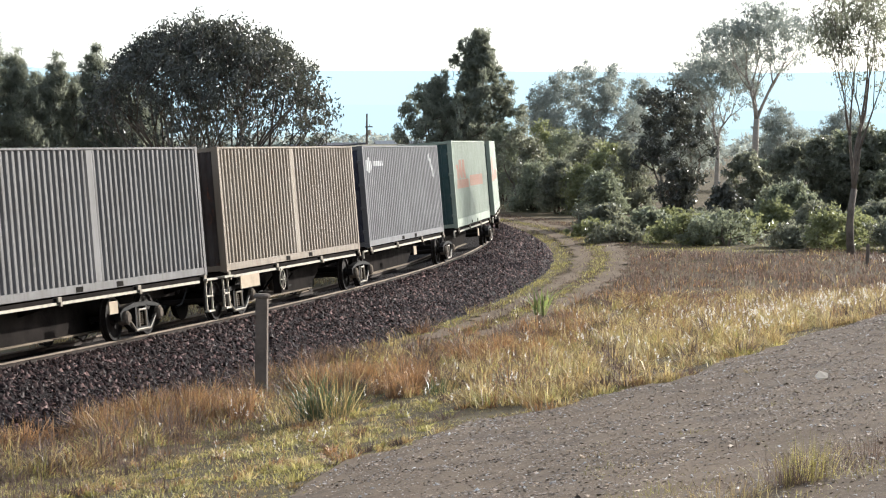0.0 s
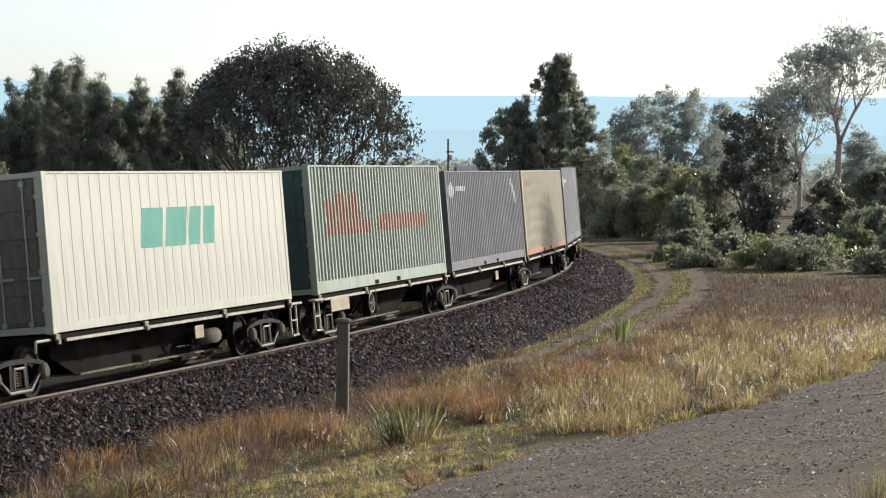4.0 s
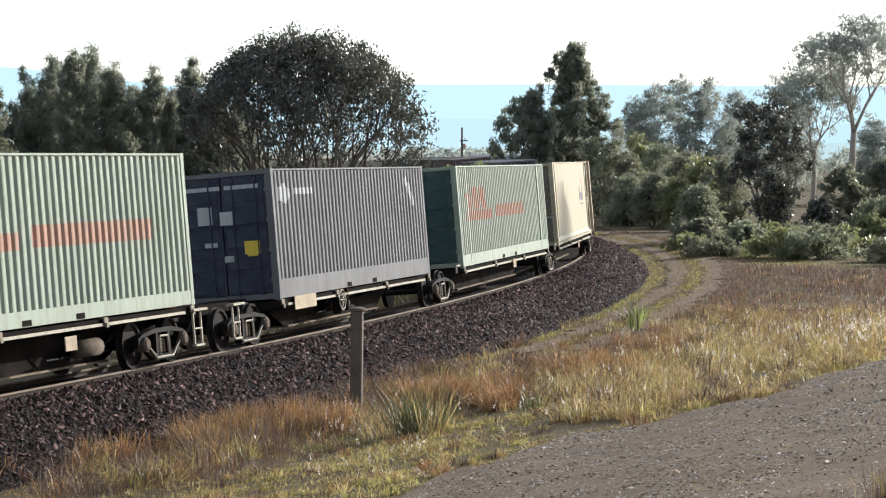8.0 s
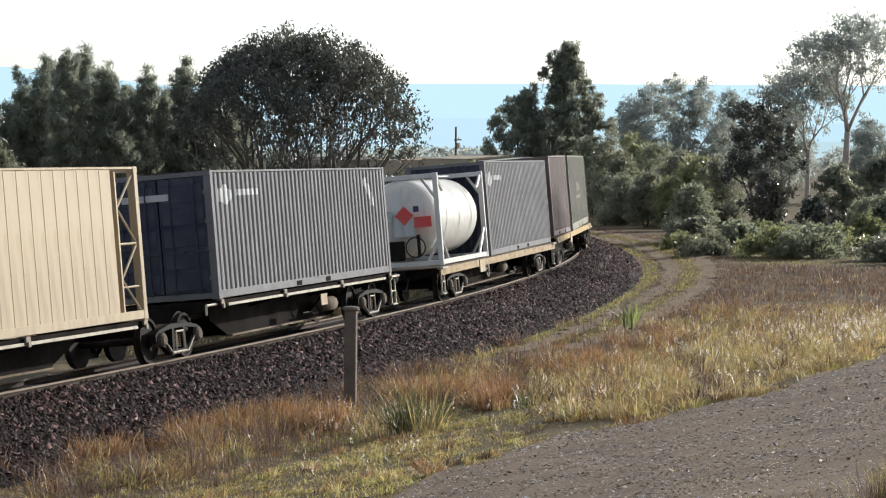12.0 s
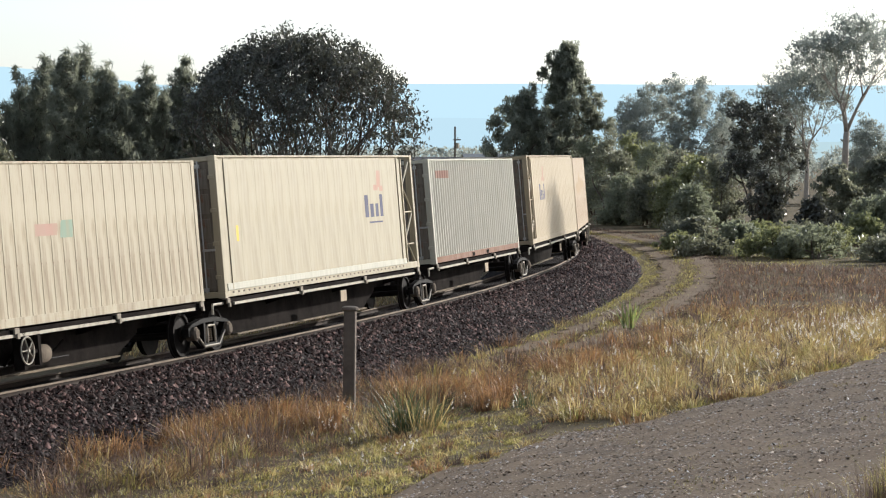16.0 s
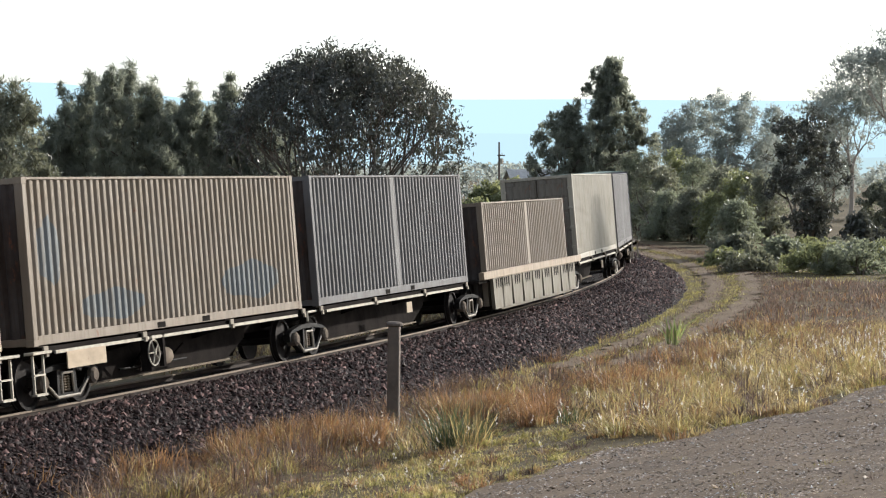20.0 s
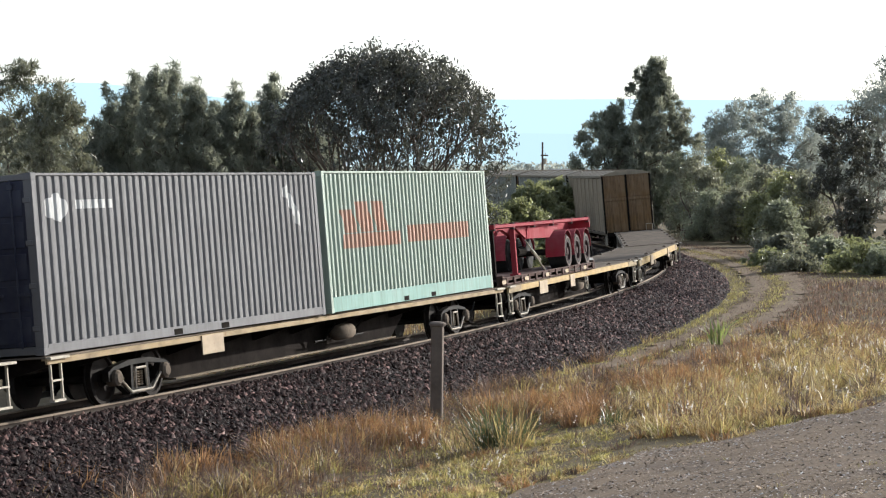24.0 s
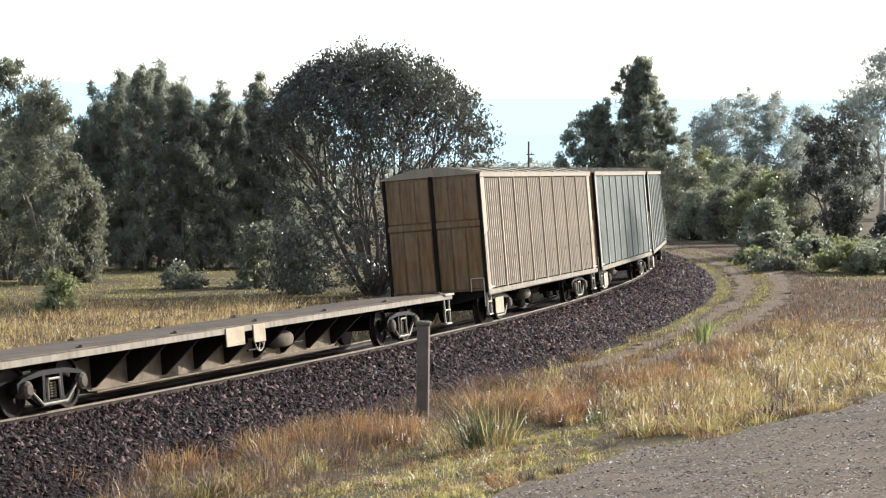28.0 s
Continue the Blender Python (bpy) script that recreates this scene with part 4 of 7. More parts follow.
def shaped_lobes(rng, outline, n, size, squash=0.85):
    """Lobes inside a crown given by (height, half-width) pairs, lowest first."""
    zs, ws = [p[0] for p in outline], [p[1] for p in outline]
    out = []
    for k in range(n):
        z = zs[0] + (zs[-1] - zs[0]) * (k + rng.uniform(0.1, 0.9)) / n
        half = float(np.interp(z, zs, ws))
        r = min(size * rng.uniform(0.7, 1.25), half * 0.75 + 0.12)
        a = rng.uniform(0, 6.28)
        q = max(0.0, half - r) * math.sqrt(rng.uniform(0.1, 1.0))
        out.append((q * math.cos(a), q * math.sin(a), z, r, r * squash))
    return out


def woods():
    r = np.random.default_rng(101)
    # the broad dark gum inside the curve, many stems
    dome = [(0.4, 4.6), (2.0, 4.7), (3.5, 4.9), (4.8, 5.2), (6.0, 5.2), (7.4, 4.7), (8.7, 3.6), (9.6, 2.3), (10.3, 0.9)]
    branching_tree("broad_gum_tree", place(-28.3, 98), 98, "broad dark gum tree with many stems and glossy leaves", M_BARK, M_LEAFDARK, 1, 18, (3.8, 2.7, 2.0, 1.4), 0.10, 0.60, 0.46, (0.19, 0.07), 4, 25, 0.44, dome, 520)
    # dark casuarinas behind the pasture: several leaders each
    for bearing, dist, h, w, sd in ((-132, 124, 10.0, 1.9, 2), (-123.4, 122, 10.3, 1.8, 3), (-117, 126, 10.6, 1.8, 4), (-107, 123, 9.6, 1.9, 5), (-99, 127, 8.4, 1.9, 6), (-91, 124, 9.5, 1.6, 7), (-83, 127, 8.2, 1.8, 8), (-141, 128, 8.6, 2.0, 9), (-75, 126, 10.0, 1.5, 10), (-66, 126, 8.6, 1.8, 11), (-56, 128, 8.0, 2.2, 12), (-148, 124, 7.5, 2.2, 13)):
        shape = [(0.5, w * 1.15), (h * 0.35, w * 1.2), (h * 0.6, w * 0.95), (h * 0.75, w * 0.75), (h * 0.87, w * 0.55), (h * 0.95, w * 0.25)]
        lobes = shaped_lobes(r, shape, 46, 0.55, 1.7)
        for k in range(5):
            a, q, top = r.uniform(0, 6.28), w * r.uniform(0.1, 0.75) * (k > 0), h * (1.0 if k == 0 else r.uniform(0.78, 0.95))
            for j in range(5):
                z = top - (0.15 + 0.42 * (4 - j))
                size = 0.11 + 0.10 * (4 - j)
                lobes.append((q * math.cos(a) + r.normal(0, 0.08), q * math.sin(a) + r.normal(0, 0.08), z, size, 0.42))
        tree("casuarina_tree", place(bearing, dist), dist, h, lobes, M_BARK, M_NEEDLE, sd, "dark feathery casuarina with a ragged pointed crown", 1, 0.5, 0.12, (0.42, 0.045), 330, 42, 0.34, 0.2, -0.45)
    # paler gums at the far left
    for bearing, dist, h, w, sd in ((-179, 112, 10.0, 2.6, 21), (-164, 108, 8.8, 2.3, 22), (-150, 110, 5.2, 1.4, 25), (-199, 116, 11.0, 3.0, 23), (-222, 110, 10.5, 3.2, 24)):
        shape = [(0.5, w * 0.9), (h * 0.4, w), (h * 0.7, w), (h * 0.9, w * 0.7), (h, w * 0.25)]
        tree("olive_gum_tree", place(bearing, dist), dist, h, shaped_lobes(r, shape, 40, 0.75, 0.65), M_BARK, M_LEAFOLIVE, sd, "olive-leaved gum tree with drooping clumps", 2, 0.35, 0.13, (0.24, 0.06), 300, 54, 0.42, 0.25, 0.5)
    # slim pair of dark trees beyond the bend, in ragged tiers
    for bearing, dist, h, w, n, sd, lab in ((81.5, 190, 13.3, 3.3, 150, 31, "tall dark ragged tree beyond the bend"), (64, 188, 9.6, 3.2, 90, 32, "shorter dark ragged tree beyond the bend")):
        shape = [(0.5, w), (h * 0.4, w * 1.05), (h * 0.6, w * 0.92), (h * 0.75, w * 0.7), (h * 0.88, w * 0.45), (h, 0.15)]
        lobes = shaped_lobes(r, shape, n, 0.7, 1.1)
        for k in range(22):
            z = h * r.uniform(0.35, 0.97)
            a, half = r.uniform(0, 6.28), float(np.interp(z, [p[0] for p in shape], [p[1] for p in shape]))
            lobes.append(((half + 0.15) * math.cos(a), (half + 0.15) * math.sin(a), z + 0.25, 0.28, 0.55))
        tree("bend_tree", place(bearing, dist), dist, h, lobes, M_BARK, M_NEEDLE, sd, lab, 1, 0.5, 0.2, (0.46, 0.085), 7 * n, 42, 0.4, 0.2, -0.5)
    # scrub round the far end of the dirt track
    for bearing, dist, h, w, sd in ((92, 186, 6.0, 2.6, 40), (99, 176, 6.2, 2.8, 41), (108, 180, 6.0, 2.8, 42), (117, 174, 5.4, 2.6, 43), (126, 170, 5.0, 2.5, 44), (135, 166, 4.6, 2.4, 45), (104, 164, 3.2, 1.9, 46), (114, 160, 3.4, 2.0, 47), (124, 158, 3.0, 1.9, 48), (133, 152, 2.6, 1.8, 49), (143, 160, 4.4, 2.4, 50)):
        shape = [(0.3, w), (h * 0.5, w), (h * 0.8, w * 0.7), (h, w * 0.2)]
        tree("scrub_tree", place(bearing, dist), dist, h, shaped_lobes(r, shape, 18, 0.95), M_BARK, (M_SHRUB, M_THICKET, M_SCRUB)[sd % 3], sd, "dense dark scrub tree at the end of the dirt track", 3, 0.3, 0.1, (0.22, 0.09), 150, 68, 0.55, 0.4)
    # upright dark tree beside the paddock
    tree("dark_gum_tree", place(162, 138), 138, 7.9, shaped_lobes(r, [(1.0, 1.2), (2.6, 1.9), (4.4, 2.8), (6.0, 3.0), (7.2, 2.4), (7.9, 1.1)], 40, 0.75), M_BARK, M_LEAFDARK, 51, "dark upright gum with thin stems and glossy leaves", 6, 0.3, 0.09, (0.24, 0.09), 300, 54, 0.42, 0.32)
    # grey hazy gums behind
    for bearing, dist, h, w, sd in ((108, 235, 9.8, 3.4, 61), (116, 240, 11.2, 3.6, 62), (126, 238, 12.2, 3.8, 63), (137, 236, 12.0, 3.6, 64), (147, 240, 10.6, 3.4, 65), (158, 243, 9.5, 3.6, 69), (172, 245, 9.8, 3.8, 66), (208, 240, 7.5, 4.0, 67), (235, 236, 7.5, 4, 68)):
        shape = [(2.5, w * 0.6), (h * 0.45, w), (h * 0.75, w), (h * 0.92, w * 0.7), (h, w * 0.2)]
        tree("grey_gum_tree", place(bearing, dist), dist, h, shaped_lobes(r, shape, 34, 1.25, 0.9), M_BARKPALE, M_LEAFHAZE, sd, "grey-green gum tree in the hazy distance", 2, 0.45, 0.16, (0.32, 0.095), 240, 46, 0.7, 0.2)
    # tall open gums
    for bearing, dist, lens, r0, lab, sd, mat in ((196, 200, (6.0, 2.6, 2.2, 1.8, 1.5, 1.1), 0.34, "tall open gum with a bare pale trunk", 71, M_LEAFHAZE), (180, 206, (5.2, 2.4, 2.0, 1.7, 1.3, 1.0), 0.26, "tall open gum with a bare pale trunk", 73, M_LEAFHAZE), (237.5, 101, (3.3, 2.8, 2.1, 1.6, 1.2, 0.9), 0.23, "tall spreading gum with sinuous bare limbs and sparse leaves", 72, M_SCRUB)):
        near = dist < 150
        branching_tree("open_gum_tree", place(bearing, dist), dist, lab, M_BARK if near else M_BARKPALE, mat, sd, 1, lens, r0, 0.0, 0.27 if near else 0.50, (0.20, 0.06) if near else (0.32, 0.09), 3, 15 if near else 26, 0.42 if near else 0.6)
    # bushes along the paddock's far side
    n = 0
    hedge = [(128 + 7.5 * k + 3.5 * math.sin(k * 5.3), 124 - 0.7 * k + 9 * math.sin(k * 2.1), 0.55 + 0.6 * math.sin(k * 1.7) ** 2 + 0.035 * k, 1.7 + 0.8 * math.sin(k * 2.9) ** 2, (M_SHRUB, M_SCRUB, M_LEAFOLIVE, M_THICKET, M_SHRUB)[k % 5]) for k in range(20)]
    for bearing, dist, h, w, mat in hedge + [(183, 134, 2.3, 1.3, M_LEAFDARK), (188, 138, 1.5, 1.3, M_LEAFDARK), (194, 156, 3.9, 2.4, M_SCRUB), (202, 160, 3.6, 2.2, M_THICKET), (206, 128, 2.1, 2.0, M_THICKET), (214, 126, 2.3, 2.0, M_THICKET), (213, 150, 4.6, 2.6, M_SCRUB), (223, 146, 5.0, 2.6, M_SCRUB), (232, 150, 5.2, 2.8, M_THICKET), (242, 146, 5.4, 2.8, M_SCRUB), (254, 146, 5.4, 3.0, M_THICKET), (268, 140, 5.0, 3.2, M_THICKET), (-8, 92, 1.8, 1.5, M_SHRUB), (6, 97, 2.8, 1.8, M_SHRUB), (16, 99, 2.9, 1.5, M_SHRUB), (27, 128, 3.6, 2.4, M_SHRUB), (33, 138, 4.3, 2.8, M_SHRUB), (40, 146, 4.4, 2.6, M_SHRUB), (38, 158, 3.2, 2.8, M_THICKET), (46, 172, 3.2, 2.8, M_THICKET), (22, 150, 3.0, 2.6, M_THICKET), (-157, 84.4, 1.5, 0.85, M_SHRUB), (12, 112, 3.6, 2.0, M_SHRUB), (-62, 99, 2.6, 1.6, M_SCRUB), (-74, 104, 2.6, 1.7, M_SCRUB), (-108, 104, 0.75, 1.3, M_LEAFOLIVE)]:
        n += 1
        shape = [(0.15, w), (h * 0.5, w), (h * 0.8, w * 0.75), (h, w * 0.3)]
        bush = tree("bush", place(bearing, dist), dist, h, shaped_lobes(r, shape, int(8 + 3 * w * h), 0.6, 0.8), M_BARK, mat, 200 + n, {"green_shrub_leaves": "low green leafy bush", "scrub_leaves": "dense dark green bush", "dark_gum_leaves": "dense near-black bush", "olive_gum_leaves": "low dry olive-brown bush", "hazy_thicket_leaves": "rounded grey-green bush"}[mat.name] + " at the paddock edge", 4, 0.3, 0.04, (0.18, 0.085) if dist < 120 else (0.24, 0.11), int(50 + 26 * w * h), 40, 0.34, 0.6)
        tagged(bush, category="bush", group="bushes")
    # dark wood closing the pasture behind the casuarinas
    for k in range(15):
        bearing, dist = -240 + 12 * k, 140 + 6 * ((k * 7) % 4)
        h = 7.6 + 1.2 * math.sin(k * 2.3)
        shape = [(0.2, 3.0), (h * 0.6, 3.0), (h * 0.85, 2.2), (h, 0.8)]
        tree("wood_tree", place(bearing, dist), dist, h, shaped_lobes(r, shape, 20, 1.2), M_BARK, M_NEEDLE, 300 + k, "dark dense tree of the wood behind the pasture", 1, 0.4, 0.16, (0.6, 0.24), 90, 24, 0.85)
    # low far woods between the trees, along the horizon; haze is in the leaf colour
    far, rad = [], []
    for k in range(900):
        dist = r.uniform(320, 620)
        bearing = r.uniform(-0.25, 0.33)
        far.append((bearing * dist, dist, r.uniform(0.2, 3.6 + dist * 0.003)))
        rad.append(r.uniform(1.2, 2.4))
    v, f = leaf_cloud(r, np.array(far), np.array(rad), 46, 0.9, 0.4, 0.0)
    tagged(new("far_woods", quads_mesh("far_woods", v, f, M_LEAFHAZE)), "low haze-tinted grey-green woods far across the plain", "woods", kind="stuff")


woods()


def utility_pole():
    d = 300.0
    x, z = place(35.2, d), float(ground_z(10, d))
    root = tagged(new("utility_pole"), "slim grey timber power pole far behind the train", "utility pole")
    root.location = (x, d, z)
    part("pole", Geo().tube([((0, 0, -0.3), 0.16, (0, 0, 1)), ((0, 0, 8.3), 0.11, (0, 0, 1))], 8), M_TIMBER, root)
    part("crossarm", Geo().box(-0.25, 0.7, -0.06, 0.06, 6.6, 6.75), M_TIMBER, root)
    part("insulator", Geo().rod((0.35, 0, 6.75), (0.35, 0, 7.0), 0.05), M_CHROME, root)
    part("transformer", Geo().tube([((0.3, 0, 5.6), 0.2, (0, 0, 1)), ((0.3, 0, 6.3), 0.2, (0, 0, 1))], 10), M_CHROME, root)


utility_pole()


def farmhouse():
    """A small weatherboard house across the plain, mostly behind the trees."""
    d = 330.0
    x = place(53.5, d)
    root = tagged(new("farmhouse"), "small far farmhouse with a pale iron roof", "house")
    root.matrix_basis = pose(x, d, float(ground_z(x, d)), 0, 0, 12)
    part("wall", Geo().box(-4.8, 4.8, -3.2, 3.2, -0.3, 2.9).prism([(-3.2, 2.9), (3.2, 2.9), (0, 4.55)], "x", -4.75, 4.75), P_CREAM, root, "cream weatherboard wall")
    part("roof", Geo().prism([(-3.7, 2.65), (0, 4.95), (3.7, 2.65), (3.7, 2.55), (0, 4.80), (-3.7, 2.55)][::-1], "x", -5.2, 5.2), M_GALV, root, "pale corrugated iron roof")
    part("chimney", Geo().box(2.4, 3.1, -0.9, -0.2, 3.6, 5.7, 0.04), P_BROWN, root, "brown chimney")
    for u in (-3.0, 2.6):
        window = part("window", Geo().box(u - 0.65, u + 0.65, -3.26, -3.2, 0.9, 2.2), P_SNOW, root)
        part("pane", Geo().box(u - 0.55, u + 0.55, -3.275, -3.262, 1.0, 2.1), M_DARK, window)
    part("door", Geo().box(-0.5, 0.45, -3.27, -3.2, 0.1, 2.15), P_BROWN, root)


# ---- train ----
SHARED = {}
MOVERS, WHEELS = [], []
DECK = 1.098


def shared(key, make):
    if key not in SHARED:
        SHARED[key] = make()
    return SHARED[key]


def piece(name, key, make, material, parent, label="", at=None, smooth=False):
    """A part whose mesh is shared by all parts with the same key."""
    me = shared((name, key, material.name), lambda: make(Geo()).mesh(name, material, smooth))
    ob = part(name, me, None, parent, label)
    if at is not None:
        ob.matrix_basis = at if isinstance(at, Matrix) else Matrix.Translation(at)
    return ob


def vehicle(name, label, category, group, s_mid, chord=0.07):
    root = tagged(new(name), label, category, group)
    root.matrix_basis = rail_pose(s_mid) @ Matrix.Translation((0, -chord, 0))
    MOVERS.append((root, s_mid, Matrix.Translation((0, -chord, 0))))
    return root


def load_on(name, label, category, group, s_mid, height, chord=0.07):
    root = tagged(new(name), label, category, group)
    root.matrix_basis = rail_pose(s_mid) @ Matrix.Translation((0, -chord, height))
    MOVERS.append((root, s_mid, Matrix.Translation((0, -chord, height))))
    return root


# paints of the train
P_SILVER = paint("silver_grey_paint", (0.10, 0.092, 0.088), 0.55, 0.5, spec=0.15)
P_TAN = paint("tan_paint", (0.20, 0.156, 0.110), 0.55, 0.55, rust=0.3, spec=0.15)
P_NAVY = paint("navy_paint", (0.012, 0.015, 0.036), 0.5, 0.25, spec=0.2)
P_SLATE = paint("slate_blue_paint", (0.115, 0.112, 0.115), 0.55, 0.3, spec=0.15)
P_GREEN = paint("pale_green_paint", (0.245, 0.282, 0.212), 0.55, 0.4, spec=0.3)
P_TEAL = paint("teal_green_paint", (0.085, 0.22, 0.18), 0.55, 0.5, spec=0.4)
P_WHITE = paint("white_paint", (0.37, 0.315, 0.21), 0.55, 0.3, spec=0.25)
P_SNOW = paint("clean_white_paint", (0.45, 0.425, 0.34), 0.55, 0.25, spec=0.25)
P_CREAM = paint("cream_paint", (0.35, 0.272, 0.165), 0.55, 0.4, rust=0.15, spec=0.25)
P_PALE = paint("pale_grey_cream_paint", (0.33, 0.292, 0.225), 0.55, 0.5, rust=0.15, spec=0.25)
P_STAINCREAM = paint("stained_cream_paint", (0.36, 0.275, 0.185), 0.6, 0.95, (0.22, 0.125, 0.065), rust=0.35, spec=0.2)
P_STAINWHITE = paint("stained_white_paint", (0.40, 0.34, 0.235), 0.6, 0.9, (0.17, 0.115, 0.07), rust=0.25, spec=0.2)
P_ORANGE = paint("rusty_orange_rail", (0.36, 0.13, 0.06), 0.6, 0.5, rust=0.3, spec=0.2)
P_RUSTRAIL = paint("rust_brown_rail", (0.21, 0.105, 0.062), 0.65, 0.6, (0.08, 0.045, 0.03), rust=0.4, spec=0.15)
P_OLIVE = paint("olive_paint", (0.082, 0.080, 0.052), 0.55, 0.4, spec=0.15)
P_SAGE = paint("sage_green_paint", (0.17, 0.175, 0.125), 0.55, 0.5, rust=0.15, spec=0.2)
P_BROWN = paint("red_brown_paint", (0.125, 0.082, 0.07), 0.45, 0.5, (0.06, 0.028, 0.022), rust=0.4)
P_VAN = paint("van_tan_paint", (0.37, 0.295, 0.205), 0.6, 0.55, rust=0.3, spec=0.15)
P_VANGREY = paint("van_silver_paint", (0.25, 0.26, 0.225), 0.6, 0.5, spec=0.15)
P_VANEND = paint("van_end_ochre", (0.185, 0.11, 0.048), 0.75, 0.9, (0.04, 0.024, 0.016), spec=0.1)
P_ROOF = paint("van_roof_paint", (0.26, 0.215, 0.15), 0.6, 0.6, rust=0.3, spec=0.15)
P_RED = paint("trailer_red", (0.23, 0.007, 0.018), 0.6, 0.2, spec=0.06)
P_RIM = paint("rim_dark_red", (0.035, 0.012, 0.012), 0.7, 0.5, spec=0.1)
P_TANK = paint("tank_white", (0.52, 0.50, 0.46), 0.35, 0.3)
P_WELL = paint("well_buff", (0.12, 0.098, 0.060), 0.6, 0.6, rust=0.2, spec=0.15)
P_BEAM = paint("well_beam_cream", (0.27, 0.20, 0.13), 0.55, 0.45, rust=0.2, spec=0.2)
P_MINT = paint("mint_green_paint", (0.24, 0.30, 0.24), 0.55, 0.4, spec=0.3)
# end paints: darkened versions of the side paints, carrying the ends' shade
P_TEALSHADE = paint("shaded_teal_paint", (0.008, 0.042, 0.037), 0.5, 0.4, spec=0.3)
P_STAINSHADE = paint("stained_shaded_end_paint", (0.15, 0.128, 0.10), 0.6, 0.85, (0.055, 0.036, 0.025), rust=0.6, spec=0.2)
P_SHADEEND = paint("shaded_end_paint", (0.035, 0.022, 0.016), 0.65, 0.6, (0.015, 0.010, 0.008), rust=0.5, spec=0.2)
P_DECKRED = paint("rack_brown", (0.055, 0.024, 0.017), 0.7, 0.5, rust=0.3, spec=0.05)
I_ORANGE = paint("orange_red_lettering", (0.355, 0.175, 0.115), 0.55, 0.85, (0.27, 0.25, 0.19), spec=0.2)
I_OCHRE = paint("faded_ochre_patch", (0.33, 0.225, 0.12), 0.6, 1.0, (0.34, 0.255, 0.165), spec=0.2)
I_GREEN = paint("green_lettering", (0.02, 0.22, 0.15), 0.55, 0.1, spec=0.25)
I_FADEGREEN = paint("faded_green_lettering", (0.22, 0.30, 0.22), 0.6, 0.8, (0.34, 0.29, 0.2), spec=0.15)
I_NAVY = paint("navy_lettering", (0.02, 0.02, 0.075), 0.55, 0.1, spec=0.25)
I_WHITE = paint("white_lettering", (0.42, 0.42, 0.41), 0.55, 0.5, spec=0.2)
I_FADERED = paint("faded_red_lettering", (0.40, 0.23, 0.17), 0.6, 0.7, (0.36, 0.31, 0.23), spec=0.15)
I_PINK = paint("faded_pink_lettering", (0.30, 0.24, 0.21), 0.6, 0.7, (0.10, 0.09, 0.07), spec=0.15)
I_RED = paint("red_lettering", (0.55, 0.05, 0.04), 0.45, 0.2)
I_BLUE = paint("faded_blue_marks", (0.14, 0.15, 0.15), 0.6, 0.95, (0.185, 0.148, 0.108), spec=0.1)
I_YELLOW = paint("yellow_label", (0.66, 0.46, 0.04), 0.5, 0.2)
M_TYRE = steel("tyre_rubber", (0.022, 0.021, 0.020), 0.85)
M_TYREDUST = steel("dusty_rubber", (0.14, 0.11, 0.10), 0.9)
M_GALV = steel("galvanised", (0.38, 0.38, 0.37), 0.45, 0.5, 0.25)

# lettering shown as plain shapes: start, end (m from the front), bottom, top (share of the height), slant
MARK_SWASH = [(1.3, 2.1, 0.54, 0.72, -2.5), (2.3, 3.2, 0.54, 0.78, -2.5), (3.4, 4.2, 0.54, 0.78, -2.5), (1.1, 5.1, 0.42, 0.53, 0.1), (5.5, 10.5, 0.43, 0.57, 0.12)]
MARK_BLOCK = [(4.1, 5.15, 0.46, 0.75, 0.25), (5.3, 6.35, 0.46, 0.75, 0.25), (6.5, 7.1, 0.46, 0.75, 0.25), (7.25, 7.85, 0.46, 0.75, 0.25)]
MARK_SMALL = [(0.42, 1.22, 0.72, 0.90, -1)] + [(1.5 + 0.3 * k, 1.72 + 0.3 * k, 0.80, 0.855, 0.0) for k in range(5)]
MARK_CORNER = [(10.45, 10.75, 0.82, 0.93, -1), (10.62, 10.92, 0.75, 0.87, -1), (10.82, 11.10, 0.68, 0.81, -1), (11.0, 11.25, 0.62, 0.74, -1)]
MARK_REEFER = [(10.2, 10.55, 0.46, 0.66, 0.0), (10.65, 10.95, 0.46, 0.58, 0.0), (11.05, 11.35, 0.46, 0.58, 0.0), (11.45, 11.75, 0.46, 0.66, 0.0)]
MARK_SWIRL = [(11.0, 11.4, 0.70, 0.75, 0.4), (11.3, 11.65, 0.73, 0.88, 0.2), (11.5, 11.85, 0.69, 0.74, 0.1)]
MARK_UNDER = [(10.5, 11.65, 0.405, 0.42, 0.0)]
MARK_FADED = [(5.0, 5.9, 0.52, 0.60, 0.2), (6.0, 6.5, 0.50, 0.62, 0.2)]
MARK_WORDS = [(5.3, 5.5, 0.47, 0.64, 0), (5.65, 6.0, 0.50, 0.60, 0), (6.1, 6.35, 0.50, 0.60, 0), (6.5, 6.8, 0.50, 0.60, 0), (7.0, 7.35, 0.50, 0.60, 0)]
MARK_WORDS2 = [(4.6, 5.6, 0.38, 0.43, 0), (5.8, 7.4, 0.38, 0.43, 0)]
MARK_SCRAWL = [(0.4, 1.3, 0.30, 0.78, -1), (1.9, 4.5, 0.04, 0.27, -1), (8.1, 11.1, 0.06, 0.38, -1)]
MARK_HEAD = [(0.9, 2.6, 0.82, 0.90, 0.0)]


